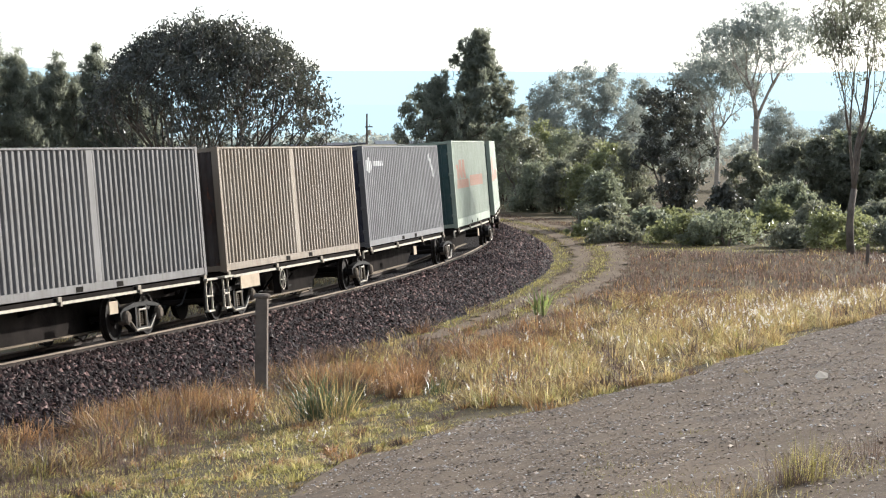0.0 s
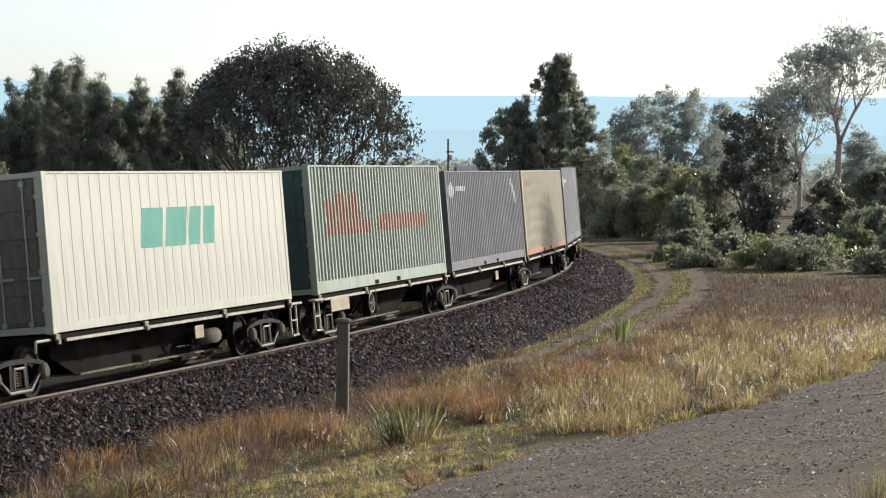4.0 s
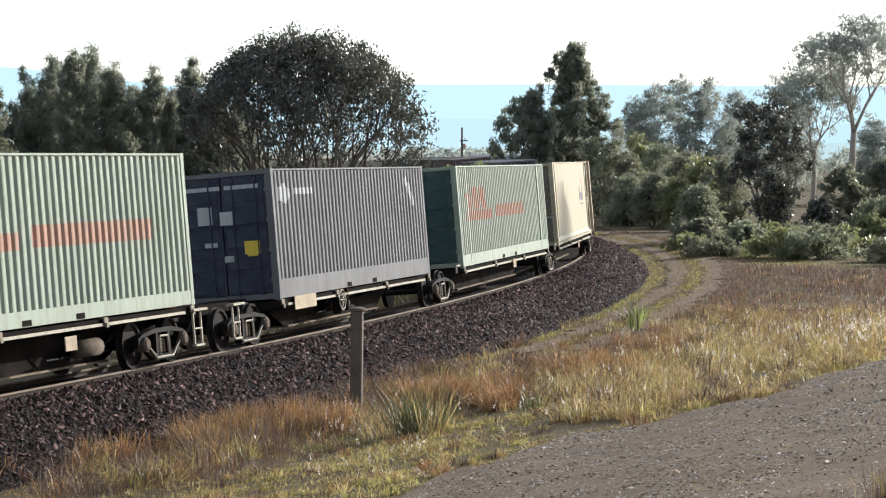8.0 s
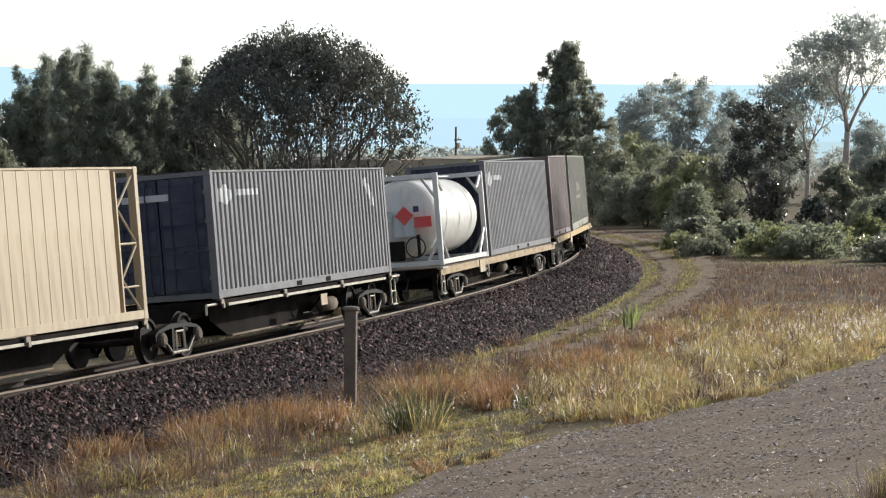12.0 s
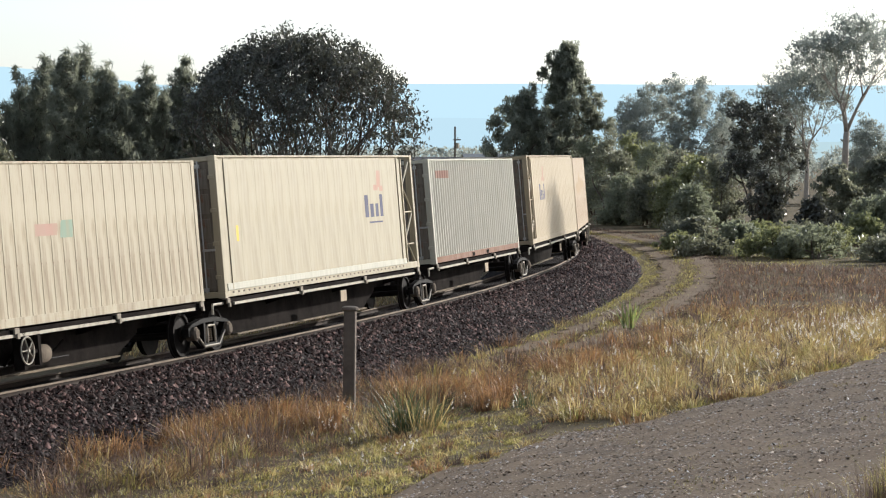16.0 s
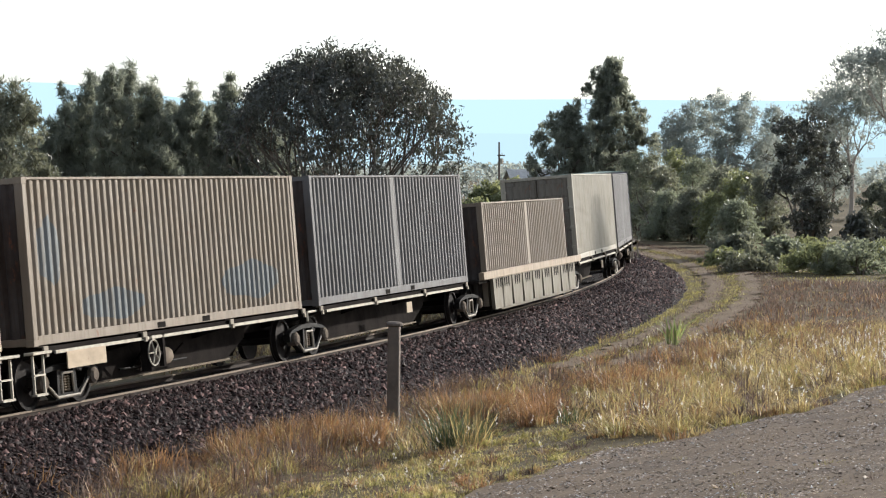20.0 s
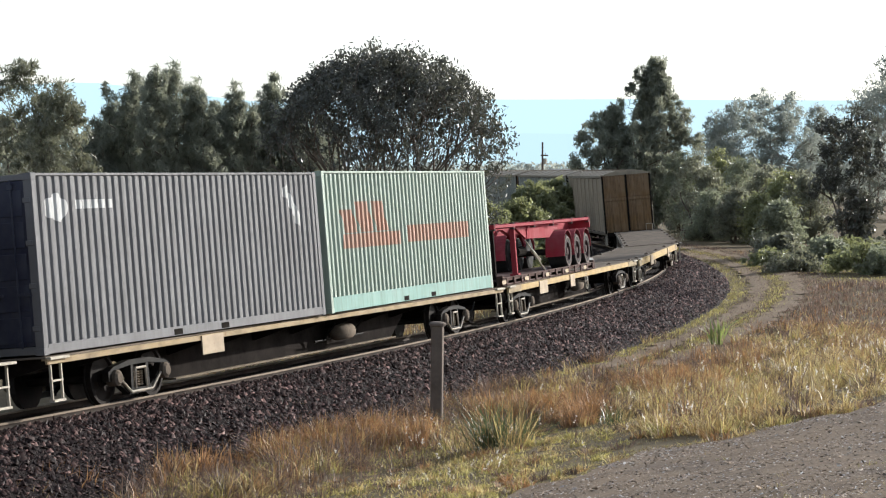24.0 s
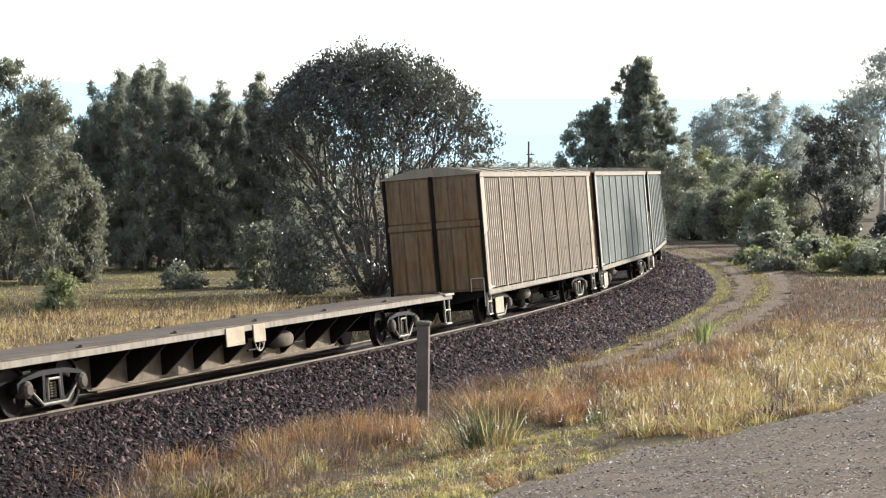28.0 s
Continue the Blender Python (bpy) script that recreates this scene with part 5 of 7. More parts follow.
def corrugation(length, pitch, depth, share=0.36):
    """Profile points (u, depth) of a trapezoidal sheet and its flats (u0, u1, depth)."""
    n = max(2, int(round(length / pitch)))
    p = length / n
    pts, flats = [], []
    for k in range(n):
        u = -length / 2 + k * p
        a, b, c, e = u + 0.04 * p, u + share * p, u + (share + 0.17) * p, u + 0.86 * p
        w = b - a
        pts += [(a, -0.14 * depth), (a + 0.25 * w, 0), (b - 0.25 * w, 0), (b, -0.14 * depth), (c, -depth), (e, -depth)]
        flats += [(a, b, 0), (c, e, -depth)]
    pts.append((length / 2, 0))
    return pts, flats


def sheet(geo, pts, y, z0, z1, side):
    n = len(pts)
    v = [(u, side * (y + d), z0) for u, d in pts] + [(u, side * (y + d), z1) for u, d in pts]
    f = [(k, k + 1, n + k + 1, n + k) for k in range(n - 1)]
    return geo.add(v, [q[::-1] for q in f] if side > 0 else f)


def end_sheet(geo, pts, x, z0, z1):
    n = len(pts)
    v = [(x + d, u, z0) for u, d in pts] + [(x + d, u, z1) for u, d in pts]
    return geo.add(v, [(k, k + 1, n + k + 1, n + k) for k in range(n - 1)])


def lettering(root, mat, marks, pts, length, y, z0, z1):
    """Painted shapes that follow the folds of a sheet: slant leans a bar, -1 rounds it, below -2 leans it the other way."""
    for a, b, lo, hi, slant in marks:
        lo_z, hi_z = z0 + lo * (z1 - z0), z0 + hi * (z1 - z0)
        cols = []
        for (u0, d0), (u1, d1) in zip(pts[:-1], pts[1:]):
            for k in range(3):
                u, d = u0 + (u1 - u0) * k / 3, d0 + (d1 - d0) * k / 3
                x = length / 2 - u
                if slant > 0:
                    q0, q1 = max(lo_z, lo_z + (x - b) / slant), min(hi_z, lo_z + (x - a) / slant)
                elif slant < -2:
                    q0, q1 = max(lo_z, lo_z + (a - x) / (-2 - slant)), min(hi_z, lo_z + (b - x) / (-2 - slant))
                elif slant < 0:
                    w = max(-1.0, min(1.0, 2 * (x - a) / (b - a) - 1))
                    half = 0.5 * (hi_z - lo_z) * math.sqrt(1 - w * w)
                    mid = 0.5 * (lo_z + hi_z)
                    q0, q1 = mid - half * (0.88 + 0.12 * math.sin(5 * w)), mid + half * (0.88 + 0.12 * math.sin(6 * w + 1))
                else:
                    q0, q1 = (lo_z, hi_z) if a <= x <= b else (1, 0)
                if q1 - q0 > 0.015 and a - 0.8 <= x <= b + 0.8:
                    cols.append((u, y + d + 0.003, q0, q1))
        if len(cols) > 1:
            geo = Geo().add([(u, v, q0) for u, v, q0, q1 in cols] + [(u, v, q1) for u, v, q0, q1 in cols], [(k, k + len(cols), k + len(cols) + 1, k + 1) for k in range(len(cols) - 1)])
            part("painted_shape", geo, mat, root, "faded painted lettering shown as plain shapes")


def container(s_front, length, height, style, color, label, marks=(), front="door", rail=None, base=DECK, seam=False, brace=0, group="containers on the train", pitch=0.27, inner_posts=False, skirt=None, band=0.18):
    """A freight container; the front faces the way of travel."""
    w, h, L = 1.219, height, length
    root = load_on("freight_container", label, "container", group, s_front + L / 2, base)
    rail = rail or color
    key = (L, h, style, pitch)
    b0, b1 = (L / 2, -L / 2) if not brace else ((L / 2, -L / 2 + 1.0) if brace < 0 else (L / 2 - 1.0, -L / 2))
    mid, bl = (b0 + b1) / 2, b0 - b1
    z0, z1 = 0.17, h - 0.06
    ridge = {P_OLIVE: 0.30, P_BROWN: 0.32, P_SILVER: 0.40, P_TAN: 0.42, P_PALE: 0.42, P_SNOW: 0.43, P_WHITE: 0.44, P_GREEN: 0.44, P_MINT: 0.44}.get(color, 0.50)
    # frame
    for u in (L / 2 - 0.08, -L / 2 + 0.08):
        for y in (-w + 0.08, w - 0.08):
            piece("corner_post", h, lambda g: g.box(-0.08, 0.08, -0.08, 0.08, 0.11, h - 0.11, 0.012), rail, root, at=(u, y, 0))
            for z in (0.06, h - 0.06):
                piece("corner_casting", 0, lambda g: g.box(-0.089, 0.089, -0.081, 0.081, -0.06, 0.06, 0.008), rail, root, at=(u, y, z))
    for y in (-w + 0.05, w - 0.05):
        piece("bottom_rail", (L, band), lambda g: g.box(-L / 2 + 0.16, L / 2 - 0.16, -0.04, 0.045, 0.015, band, 0.008), skirt or rail, root, at=(0, y, 0))
        piece("top_rail", L, lambda g: g.box(-L / 2 + 0.16, L / 2 - 0.16, -0.04, 0.045, 0.0, 0.05, 0.01), rail, root, at=(0, y, h - 0.055))
    for u in (L / 2 - 0.07, -L / 2 + 0.07):
        piece("end_sill", 0, lambda g: g.box(-0.05, 0.05, -w + 0.16, w - 0.16, 0.02, 0.15, 0.008), rail, root, at=(u, 0, 0))
        piece("end_header", 0, lambda g: g.box(-0.05, 0.05, -w + 0.16, w - 0.16, -0.11, -0.01, 0.008), rail, root, at=(u, 0, h))
    piece("floor", bl, lambda g: g.box(-bl / 2 + 0.1, bl / 2 - 0.1, -w + 0.1, w - 0.1, 0.04, 0.16), M_DARK, root, at=(mid, 0, 0))
    if inner_posts:
        for u in (6.02, -6.02):
            for y in (-w + 0.05, w - 0.05):
                piece("lifting_post", h, lambda g: g.box(-0.07, 0.07, -0.05, 0.055, 0.0, h, 0.012), rail, root, at=(u, y, 0))
    # skins
    if style == "ribbed":
        pts, flats = corrugation(L - 0.32, pitch, 0.048 if ridge < 0.45 else 0.038, ridge)
        if seam:
            flats = [q for q in flats if abs(q[0]) > 0.14 and abs(q[1]) > 0.14]
            pts = [(u, 0 if abs(u) < 0.16 else d) for u, d in pts]
        for side in (-1, 1):
            piece("side_panel", (key, side, seam, ridge), lambda g: sheet(g, pts, w - 0.012, z0, z1, side), color, root)
        rp, _ = corrugation(L - 0.3, 0.42, 0.02)
        piece("roof", key, lambda g: g.add([(u, -w + 0.06, h - 0.03 + d) for u, d in rp] + [(u, w - 0.06, h - 0.03 + d) for u, d in rp], [(k, k + 1, len(rp) + k + 1, len(rp) + k) for k in range(len(rp) - 1)]), color, root)
    else:
        step, gap = (0.46, 0.006) if style == "plank" else (1.12, 0.002)
        n = int(round((bl - 0.32) / step))
        p = (bl - 0.32) / n
        flats = []
        for k in range(n):
            u0 = -bl / 2 + 0.16 + k * p
            flats.append((mid + u0 + 0.008, mid + u0 + p - 0.008, 0))
            for side in (-1, 1):
                piece("wall_panel", (p, side), lambda g: g.box(gap, p - gap, -0.03 if side > 0 else -0.022, 0.022 if side > 0 else 0.03, z0, z1, gap), color, root, at=(mid + u0, side * (w - 0.03), 0))
        piece("core", (bl, h), lambda g: g.box(-bl / 2 + 0.14, bl / 2 - 0.14, -w + 0.045, w - 0.045, z0, z1 + 0.03), color, root, at=(mid, 0, 0))
        flats = [(a + (b - a) * j / 6, a + (b - a) * (j + 1) / 6, 0) for a, b, _ in flats for j in range(6)]
        piece("roof", (bl, h), lambda g: g.box(-bl / 2 + 0.05, bl / 2 - 0.05, -w + 0.05, w - 0.05, h - 0.07, h - 0.015, 0.01), color, root, at=(mid, 0, 0))
        if style == "reefer":
            for u in (b0 - 0.5, b1 + 0.45):
                piece("stiffener", h, lambda g: g.box(-0.035, 0.035, -0.01, 0.012, z0, z1, 0.006), color, root, at=(u, w + 0.004, 0))
    for mat, mk in marks:
        lettering(root, mat, mk, pts if style == "ribbed" else [(mid - bl / 2 + 0.17 + (bl - 0.34) * k / 90, 0) for k in range(91)], L, w - 0.012 if style == "ribbed" else w - 0.008, z0, z1)
    if style == "ribbed":
        for u in (-1.03, 1.03):
            # a flat dark plate gives the shaded hollow of each fork pocket
            piece("fork_pocket", 0, lambda g: g.box(-0.18, 0.18, w - 0.03, w - 0.002, 0.03, 0.14, 0.004), M_DARK, root, "dark plate standing for a fork pocket", (u, 0, 0))
    if style == "reefer":
        piece("kick_band", bl, lambda g: g.box(-bl / 2 + 0.17, bl / 2 - 0.17, w - 0.02, w + 0.012, 0.15, 0.30, 0.01), P_SNOW, root, "pale band along the foot of the wall", (mid, 0, 0))
        for k in range(40):
            # slots are not cut: darker plates take the place of their shade
            piece("vent_slot", 0, lambda g: g.box(-0.05, 0.05, w - 0.01, w - 0.0015, 0.085, 0.125), M_DECK, root, "darker plate standing for a small drain slot", (mid - bl / 2 + 0.5 + (bl - 1.0) * k / 39, 0, 0))
    # ends in darker paints: shade put into the colour, with some real stains
    end_paint = {P_GREEN: P_TEALSHADE, P_MINT: P_TEALSHADE, P_WHITE: P_STAINSHADE, P_STAINWHITE: P_STAINSHADE, P_STAINCREAM: P_SHADEEND, P_SNOW: P_STAINSHADE, P_CREAM: P_STAINSHADE, P_PALE: P_STAINSHADE, P_TAN: P_SHADEEND, P_SILVER: P_SHADEEND, P_SLATE: P_NAVY}.get(color, color)
    for end, x in ((1, b0), (-1, b1)):
        turn = Matrix.Translation((x, 0, 0)) @ (Matrix.Identity(4) if end > 0 else pose(0, 0, 0, 0, 0, 180))
        if end > 0 and front == "door":
            for y in (-0.545, 0.545):
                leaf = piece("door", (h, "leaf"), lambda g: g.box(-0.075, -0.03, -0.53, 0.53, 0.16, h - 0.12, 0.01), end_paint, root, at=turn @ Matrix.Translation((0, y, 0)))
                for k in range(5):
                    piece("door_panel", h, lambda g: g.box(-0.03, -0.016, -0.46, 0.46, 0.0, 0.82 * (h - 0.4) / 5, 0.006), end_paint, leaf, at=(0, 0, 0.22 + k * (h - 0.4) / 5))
                for q in (-0.27, 0.27):
                    piece("lock_rod", h, lambda g: g.rod((0.0, 0, 0.13), (0.0, 0, h - 0.1), 0.017, 8).box(-0.02, 0.03, -0.05, 0.05, 0.16, 0.24).box(-0.02, 0.03, -0.05, 0.05, h - 0.25, h - 0.17).box(0.0, 0.03, -0.02, 0.26, 1.0, 1.05), M_GALV if color in (P_WHITE, P_CREAM, P_SNOW) else end_paint, root, "door locking rod", turn @ Matrix.Translation((0, y + q, 0)))
                for k in range(4):
                    piece("hinge", 0, lambda g: g.box(-0.06, 0.01, -0.07, 0.07, -0.045, 0.045, 0.01), rail, root, at=turn @ Matrix.Translation((0, y * 2.02, 0.45 + k * (h - 0.9) / 3)))
        elif end > 0 and front == "unit":
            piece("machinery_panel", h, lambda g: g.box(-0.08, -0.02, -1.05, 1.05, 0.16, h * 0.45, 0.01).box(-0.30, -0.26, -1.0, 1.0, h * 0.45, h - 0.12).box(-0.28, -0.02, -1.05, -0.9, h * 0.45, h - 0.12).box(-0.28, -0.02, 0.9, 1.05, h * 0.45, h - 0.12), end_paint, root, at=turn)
            piece("fan_grille", h, lambda g: [g.box(-0.26, -0.06, -0.85, 0.85, h * 0.5 + k * 0.16, h * 0.5 + 0.03 + k * 0.16) for k in range(7)][0], M_DARK, root, "dark refrigeration grille", turn)
        else:
            ep, _ = corrugation(2.1, 0.25, 0.04)
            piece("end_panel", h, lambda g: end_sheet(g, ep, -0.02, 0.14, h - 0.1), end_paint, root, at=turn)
    if brace:
        x0, x1 = (-L / 2, -L / 2 + 1.0) if brace < 0 else (L / 2 - 1.0, L / 2)
        for y in (-w + 0.06, w - 0.06):
            piece("brace_frame", (h, "x"), lambda g: g.rod((-0.36, 0, 0.15), (0.4, 0, h * 0.27), 0.028).rod((0.4, 0, h * 0.27), (-0.36, 0, h * 0.5), 0.028).rod((-0.36, 0, h * 0.5), (0.4, 0, h * 0.73), 0.028).rod((0.4, 0, h * 0.73), (-0.36, 0, h - 0.15), 0.028).rod((-0.4, 0, h * 0.5), (0.45, 0, h * 0.5), 0.025).box(0.42, 0.48, -0.04, 0.04, 0.12, h - 0.1).rod((-0.4, 0, h * 0.22), (0.45, 0, h * 0.22), 0.022), rail, root, "open braced steel end frame", Matrix.Translation(((x0 + x1) / 2, y, 0)) @ (Matrix.Identity(4) if brace < 0 else pose(0, 0, 0, 0, 0, 180)))
    return root


# ---- running gear ----
def bogie(parent, u, s_mid, cast=None, chord=0.07):
    """A three-piece freight bogie; its wheelsets turn."""
    cast = cast or M_CAST
    bo = piece("bogie", 0, lambda g: g.box(-0.20, 0.20, -0.95, 0.95, 0.42, 0.66, 0.03).tube([((0, 0, 0.64), 0.3, (0, 0, 1)), ((0, 0, 0.74), 0.3, (0, 0, 1))], 12), M_FRAME, parent, "", pose(u, chord - u * u / (2 * RADIUS), 0, 0, 0, math.degrees(-u / RADIUS)))
    top = [(-1.16, 0.42), (-1.16, 0.58), (-0.96, 0.66), (-0.40, 0.74), (0.40, 0.74), (0.96, 0.66), (1.16, 0.58), (1.16, 0.42), (1.07, 0.40), (1.02, 0.57), (0.80, 0.61), (0.36, 0.65), (-0.36, 0.65), (-0.80, 0.61), (-1.02, 0.57), (-1.07, 0.40)]
    for y in (-1.0, 1.0):
        def frame_mesh(g):
            g.prism(top, "y", -0.07, 0.07)
            for sg in (-1, 1):
                g.prism([(sg * 0.84, 0.61), (sg * 1.0, 0.60), (sg * 0.72, 0.30), (sg * 0.46, 0.15), (sg * 0.34, 0.22), (sg * 0.58, 0.34)][::sg], "y", -0.06, 0.06)
                g.prism([(sg * 0.24, 0.66), (sg * 0.33, 0.66), (sg * 0.36, 0.2), (sg * 0.27, 0.2)][::sg], "y", -0.07, 0.07)
            g.prism([(-0.46, 0.13), (0.46, 0.13), (0.40, 0.23), (-0.40, 0.23)], "y", -0.08, 0.08)
            return g
        piece("side_frame", 0, frame_mesh, cast, bo, "worn cast-steel side frame", (0, y, 0))
        face = y + math.copysign(0.085, y)
        # pale bars and rims: the frame's sunlit edges put into colour, with some dust
        piece("tension_bar", 0, lambda g: g.rod((-0.78, 0, 0.44), (-0.62, 0, 0.33), 0.022, 6).rod((-0.62, 0, 0.33), (-0.40, 0, 0.17), 0.026, 6).rod((-0.40, 0, 0.17), (0.40, 0, 0.17), 0.026, 6).rod((0.40, 0, 0.17), (0.62, 0, 0.33), 0.026, 6).rod((0.62, 0, 0.33), (0.78, 0, 0.44), 0.022, 6), M_DUSTLIT, bo, "dusty lower tension bar in a sunlit tone", (0, face, 0))
        piece("spring_window", 0, lambda g: g.rod((-0.21, 0, 0.22), (-0.19, 0, 0.58), 0.024, 6).rod((-0.19, 0, 0.58), (0.19, 0, 0.58), 0.024, 6).rod((0.19, 0, 0.58), (0.21, 0, 0.22), 0.024, 6), M_DUSTLIT, bo, "dusty rim round the springs in a sunlit tone", (0, face, 0))
        for x in (-0.13, 0.0, 0.13):
            # springs and bearing caps coloured pale in place of sun glints
            piece("spring", 0, lambda g: g.tube([((0, 0, 0.25 + k * 0.0225), 0.056 if k % 2 else 0.036, (0, 0, 1)) for k in range(13)], 8), M_WEB, bo, "coil spring in a pale sunlit tone", (x, y, 0))
        for x in (-0.915, 0.915):
            piece("axle_box", 0, lambda g: g.tube([((0, -0.09, 0), 0.15, (0, 1, 0)), ((0, 0.09, 0), 0.15, (0, 1, 0)), ((0, 0.13, 0), 0.10, (0, 1, 0))], 10), M_DECK, bo, "round bearing cap in a pale glint tone", Matrix.Translation((x, y * 1.04, 0.46)) @ (Matrix.Identity(4) if y > 0 else pose(0, 0, 0, 0, 0, 180)))
    for x in (-0.915, 0.915):
        def wheel_mesh(g):
            for sg in (-1, 1):
                a = sg * 0.685
                rings = [((0, a, 0), 0.49, (0, 1, 0)), ((0, a + sg * 0.03, 0), 0.49, (0, 1, 0)), ((0, a + sg * 0.04, 0), 0.462, (0, 1, 0)), ((0, a + sg * 0.135, 0), 0.458, (0, 1, 0)), ((0, a + sg * 0.135, 0), 0.40, (0, 1, 0)), ((0, a + sg * 0.09, 0), 0.38, (0, 1, 0)), ((0, a + sg * 0.10, 0), 0.16, (0, 1, 0)), ((0, a + sg * 0.15, 0), 0.13, (0, 1, 0))]
                g.tube(rings if sg > 0 else rings[::-1], 20)
            return g.tube([((0, -1.05, 0), 0.075, (0, 1, 0)), ((0, 1.05, 0), 0.075, (0, 1, 0))], 8)
        ws = piece("wheelset", 0, wheel_mesh, M_WHEEL, bo, "steel wheels on a dark axle", (x, 0, 0.46))
        WHEELS.append((ws, s_mid - u, x))
    return bo


def coupler(parent, u, way):
    piece("coupler", 0, lambda g: g.box(-0.15, 0.55, -0.09, 0.09, 0.72, 0.92, 0.02).box(0.5, 0.8, -0.16, 0.13, 0.68, 0.97, 0.04), M_CAST, parent, "rust-brown knuckle coupler", Matrix.Translation((u, 0, 0)) @ (Matrix.Identity(4) if way > 0 else pose(0, 0, 0, 0, 0, 180)))
    air_hose(parent, u, way)


def air_hose(parent, u, way):
    piece("air_hose", 0, lambda g: g.rod((0.0, 0.3, 0.78), (0.2, 0.3, 0.62), 0.022).rod((0.2, 0.3, 0.62), (0.38, 0.28, 0.46), 0.024).rod((0.38, 0.28, 0.46), (0.6, 0.24, 0.42), 0.024), M_TYRE, parent, "black hanging air brake hose", Matrix.Translation((u, 0, 0)) @ (Matrix.Identity(4) if way > 0 else pose(0, 0, 0, 0, 0, 180)))


def stirrup(parent, u, y=1.18):
    for side in (1, -1):
        piece("step_stirrup", 0, lambda g: g.box(-0.2, -0.165, -0.02, 0.02, 0.28, 0.95).box(0.165, 0.2, -0.02, 0.02, 0.28, 0.95).box(-0.2, 0.2, -0.05, 0.05, 0.26, 0.30).box(-0.2, 0.2, -0.03, 0.03, 0.60, 0.63), M_CHROME, parent, "pale steel step stirrup", (u, side * y, 0))
        piece("step_plate", 0, lambda g: g.box(-0.34, 0.34, -0.09, 0.09, 0.0, 0.05, 0.008), M_CHROME, parent, "pale worn step plate", (u, side * (y + 0.02), 0.965 if y > 1.17 else 0.94))


def hand_wheel(parent, u, z=0.68):
    def make(g):
        n, r = 18, 0.24
        for k in range(n):
            a, b = 2 * math.pi * k / n, 2 * math.pi * (k + 1) / n
            g.rod((r * math.cos(a), 0, r * math.sin(a)), (r * math.cos(b), 0, r * math.sin(b)), 0.016, 5)
        for k in range(5):
            a = 2 * math.pi * k / 5
            g.rod((0, 0.02, 0), (r * math.cos(a), 0, r * math.sin(a)), 0.012, 5)
        return g.rod((0, -0.25, 0), (0, 0.04, 0), 0.03, 8)
    piece("hand_brake_wheel", 0, make, M_CHROME, parent, "pale spoked hand brake wheel", (u, 1.22, z))


def plate(parent, u, wdt=0.7, hgt=0.34, z=0.80, mat=None, y=1.245):
    piece("data_panel", (wdt, hgt), lambda g: g.box(-wdt / 2, wdt / 2, -0.012, 0.012, -hgt, 0, 0.004), mat or M_PLATE, parent, "pale plate below the sill", (u, y, z + hgt * 0.5))


def fish_belly(g, a, b, z_top, z_mid, z_end, half):
    poly = [(-b, z_top), (-b, z_end), (-a, z_mid), (a, z_mid), (b, z_end), (b, z_top)]
    return g.prism(poly, "y", -half, half)


def underframe(root, L, bog, z_top=0.95, sill=M_SILL, sill_h=0.16, deck=None, half=0.34, belly=0.20, width=1.23, bearers=True, flange=True, web=None):
    """Centre sill, bottom flange, side sills and cross bearers of a wagon with bogies at +-bog."""
    inner = bog - 1.75
    piece("centre_sill", (L, bog, z_top, half, belly), lambda g: fish_belly(g, inner - 0.9, inner, z_top, belly, 0.66, half).box(-L / 2, -inner + 0.01, -0.22, 0.22, 0.70, z_top).box(inner - 0.01, L / 2, -0.22, 0.22, 0.70, z_top), web or M_FRAME, root)
    if flange:
        piece("bottom_flange", (bog, belly), lambda g: g.box(-inner + 0.95, inner - 0.95, -half - 0.14, half + 0.14, belly - 0.035, belly, 0.006), M_WEB, root, "dusty bottom flange")
    for side in (-1, 1):
        piece("side_sill", (L, sill_h, z_top), lambda g: g.box(-L / 2, L / 2, -0.02, 0.03, z_top - sill_h, z_top, 0.008).box(-L / 2, L / 2, -0.08, -0.02, z_top - 0.03, z_top), sill, root, "", (0, side * (width - 0.03), 0) if side > 0 else pose(0, -(width - 0.03), 0, 0, 0, 180))
    if sill is M_SILLY:
        for u in (-1, 1):
            piece("sill_end", (L, bog, z_top), lambda g: g.box(bog + 0.75, L / 2, width - 0.01, width + 0.012, z_top - 0.13, z_top + 0.005, 0.004).box(bog + 0.75, L / 2, width - 0.03, width + 0.010, z_top - sill_h - 0.005, z_top - 0.13, 0.004), M_SILLEND, root, "dusty tan end of the side sill", Matrix.Identity(4) if u > 0 else Matrix.Scale(-1, 4, (1, 0, 0)))
    if bearers:
        n = int(L // (1.45 if web else 2.1))
        deep = (belly + 0.06) if web else z_top - 0.34
        for k in range(n + 1):
            u = -L / 2 + 0.25 + (L - 0.5) * k / n
            hung = deep if abs(u) < inner - 0.9 else z_top - 0.30
            piece("cross_bearer", (z_top, width, hung), lambda g: g.prism([(-width + 0.05, z_top - 0.005), (-width + 0.05, z_top - 0.12), (-half - 0.06, hung), (half + 0.06, hung), (width - 0.05, z_top - 0.12), (width - 0.05, z_top - 0.005)], "x", -0.04, 0.04), M_FRAME, root, at=(u, 0, 0))
    if deck:
        piece("deck", (L, z_top, width), lambda g: g.box(-L / 2, L / 2, -width + 0.03, width - 0.03, z_top + 0.002, z_top + 0.035, 0.006), deck, root)


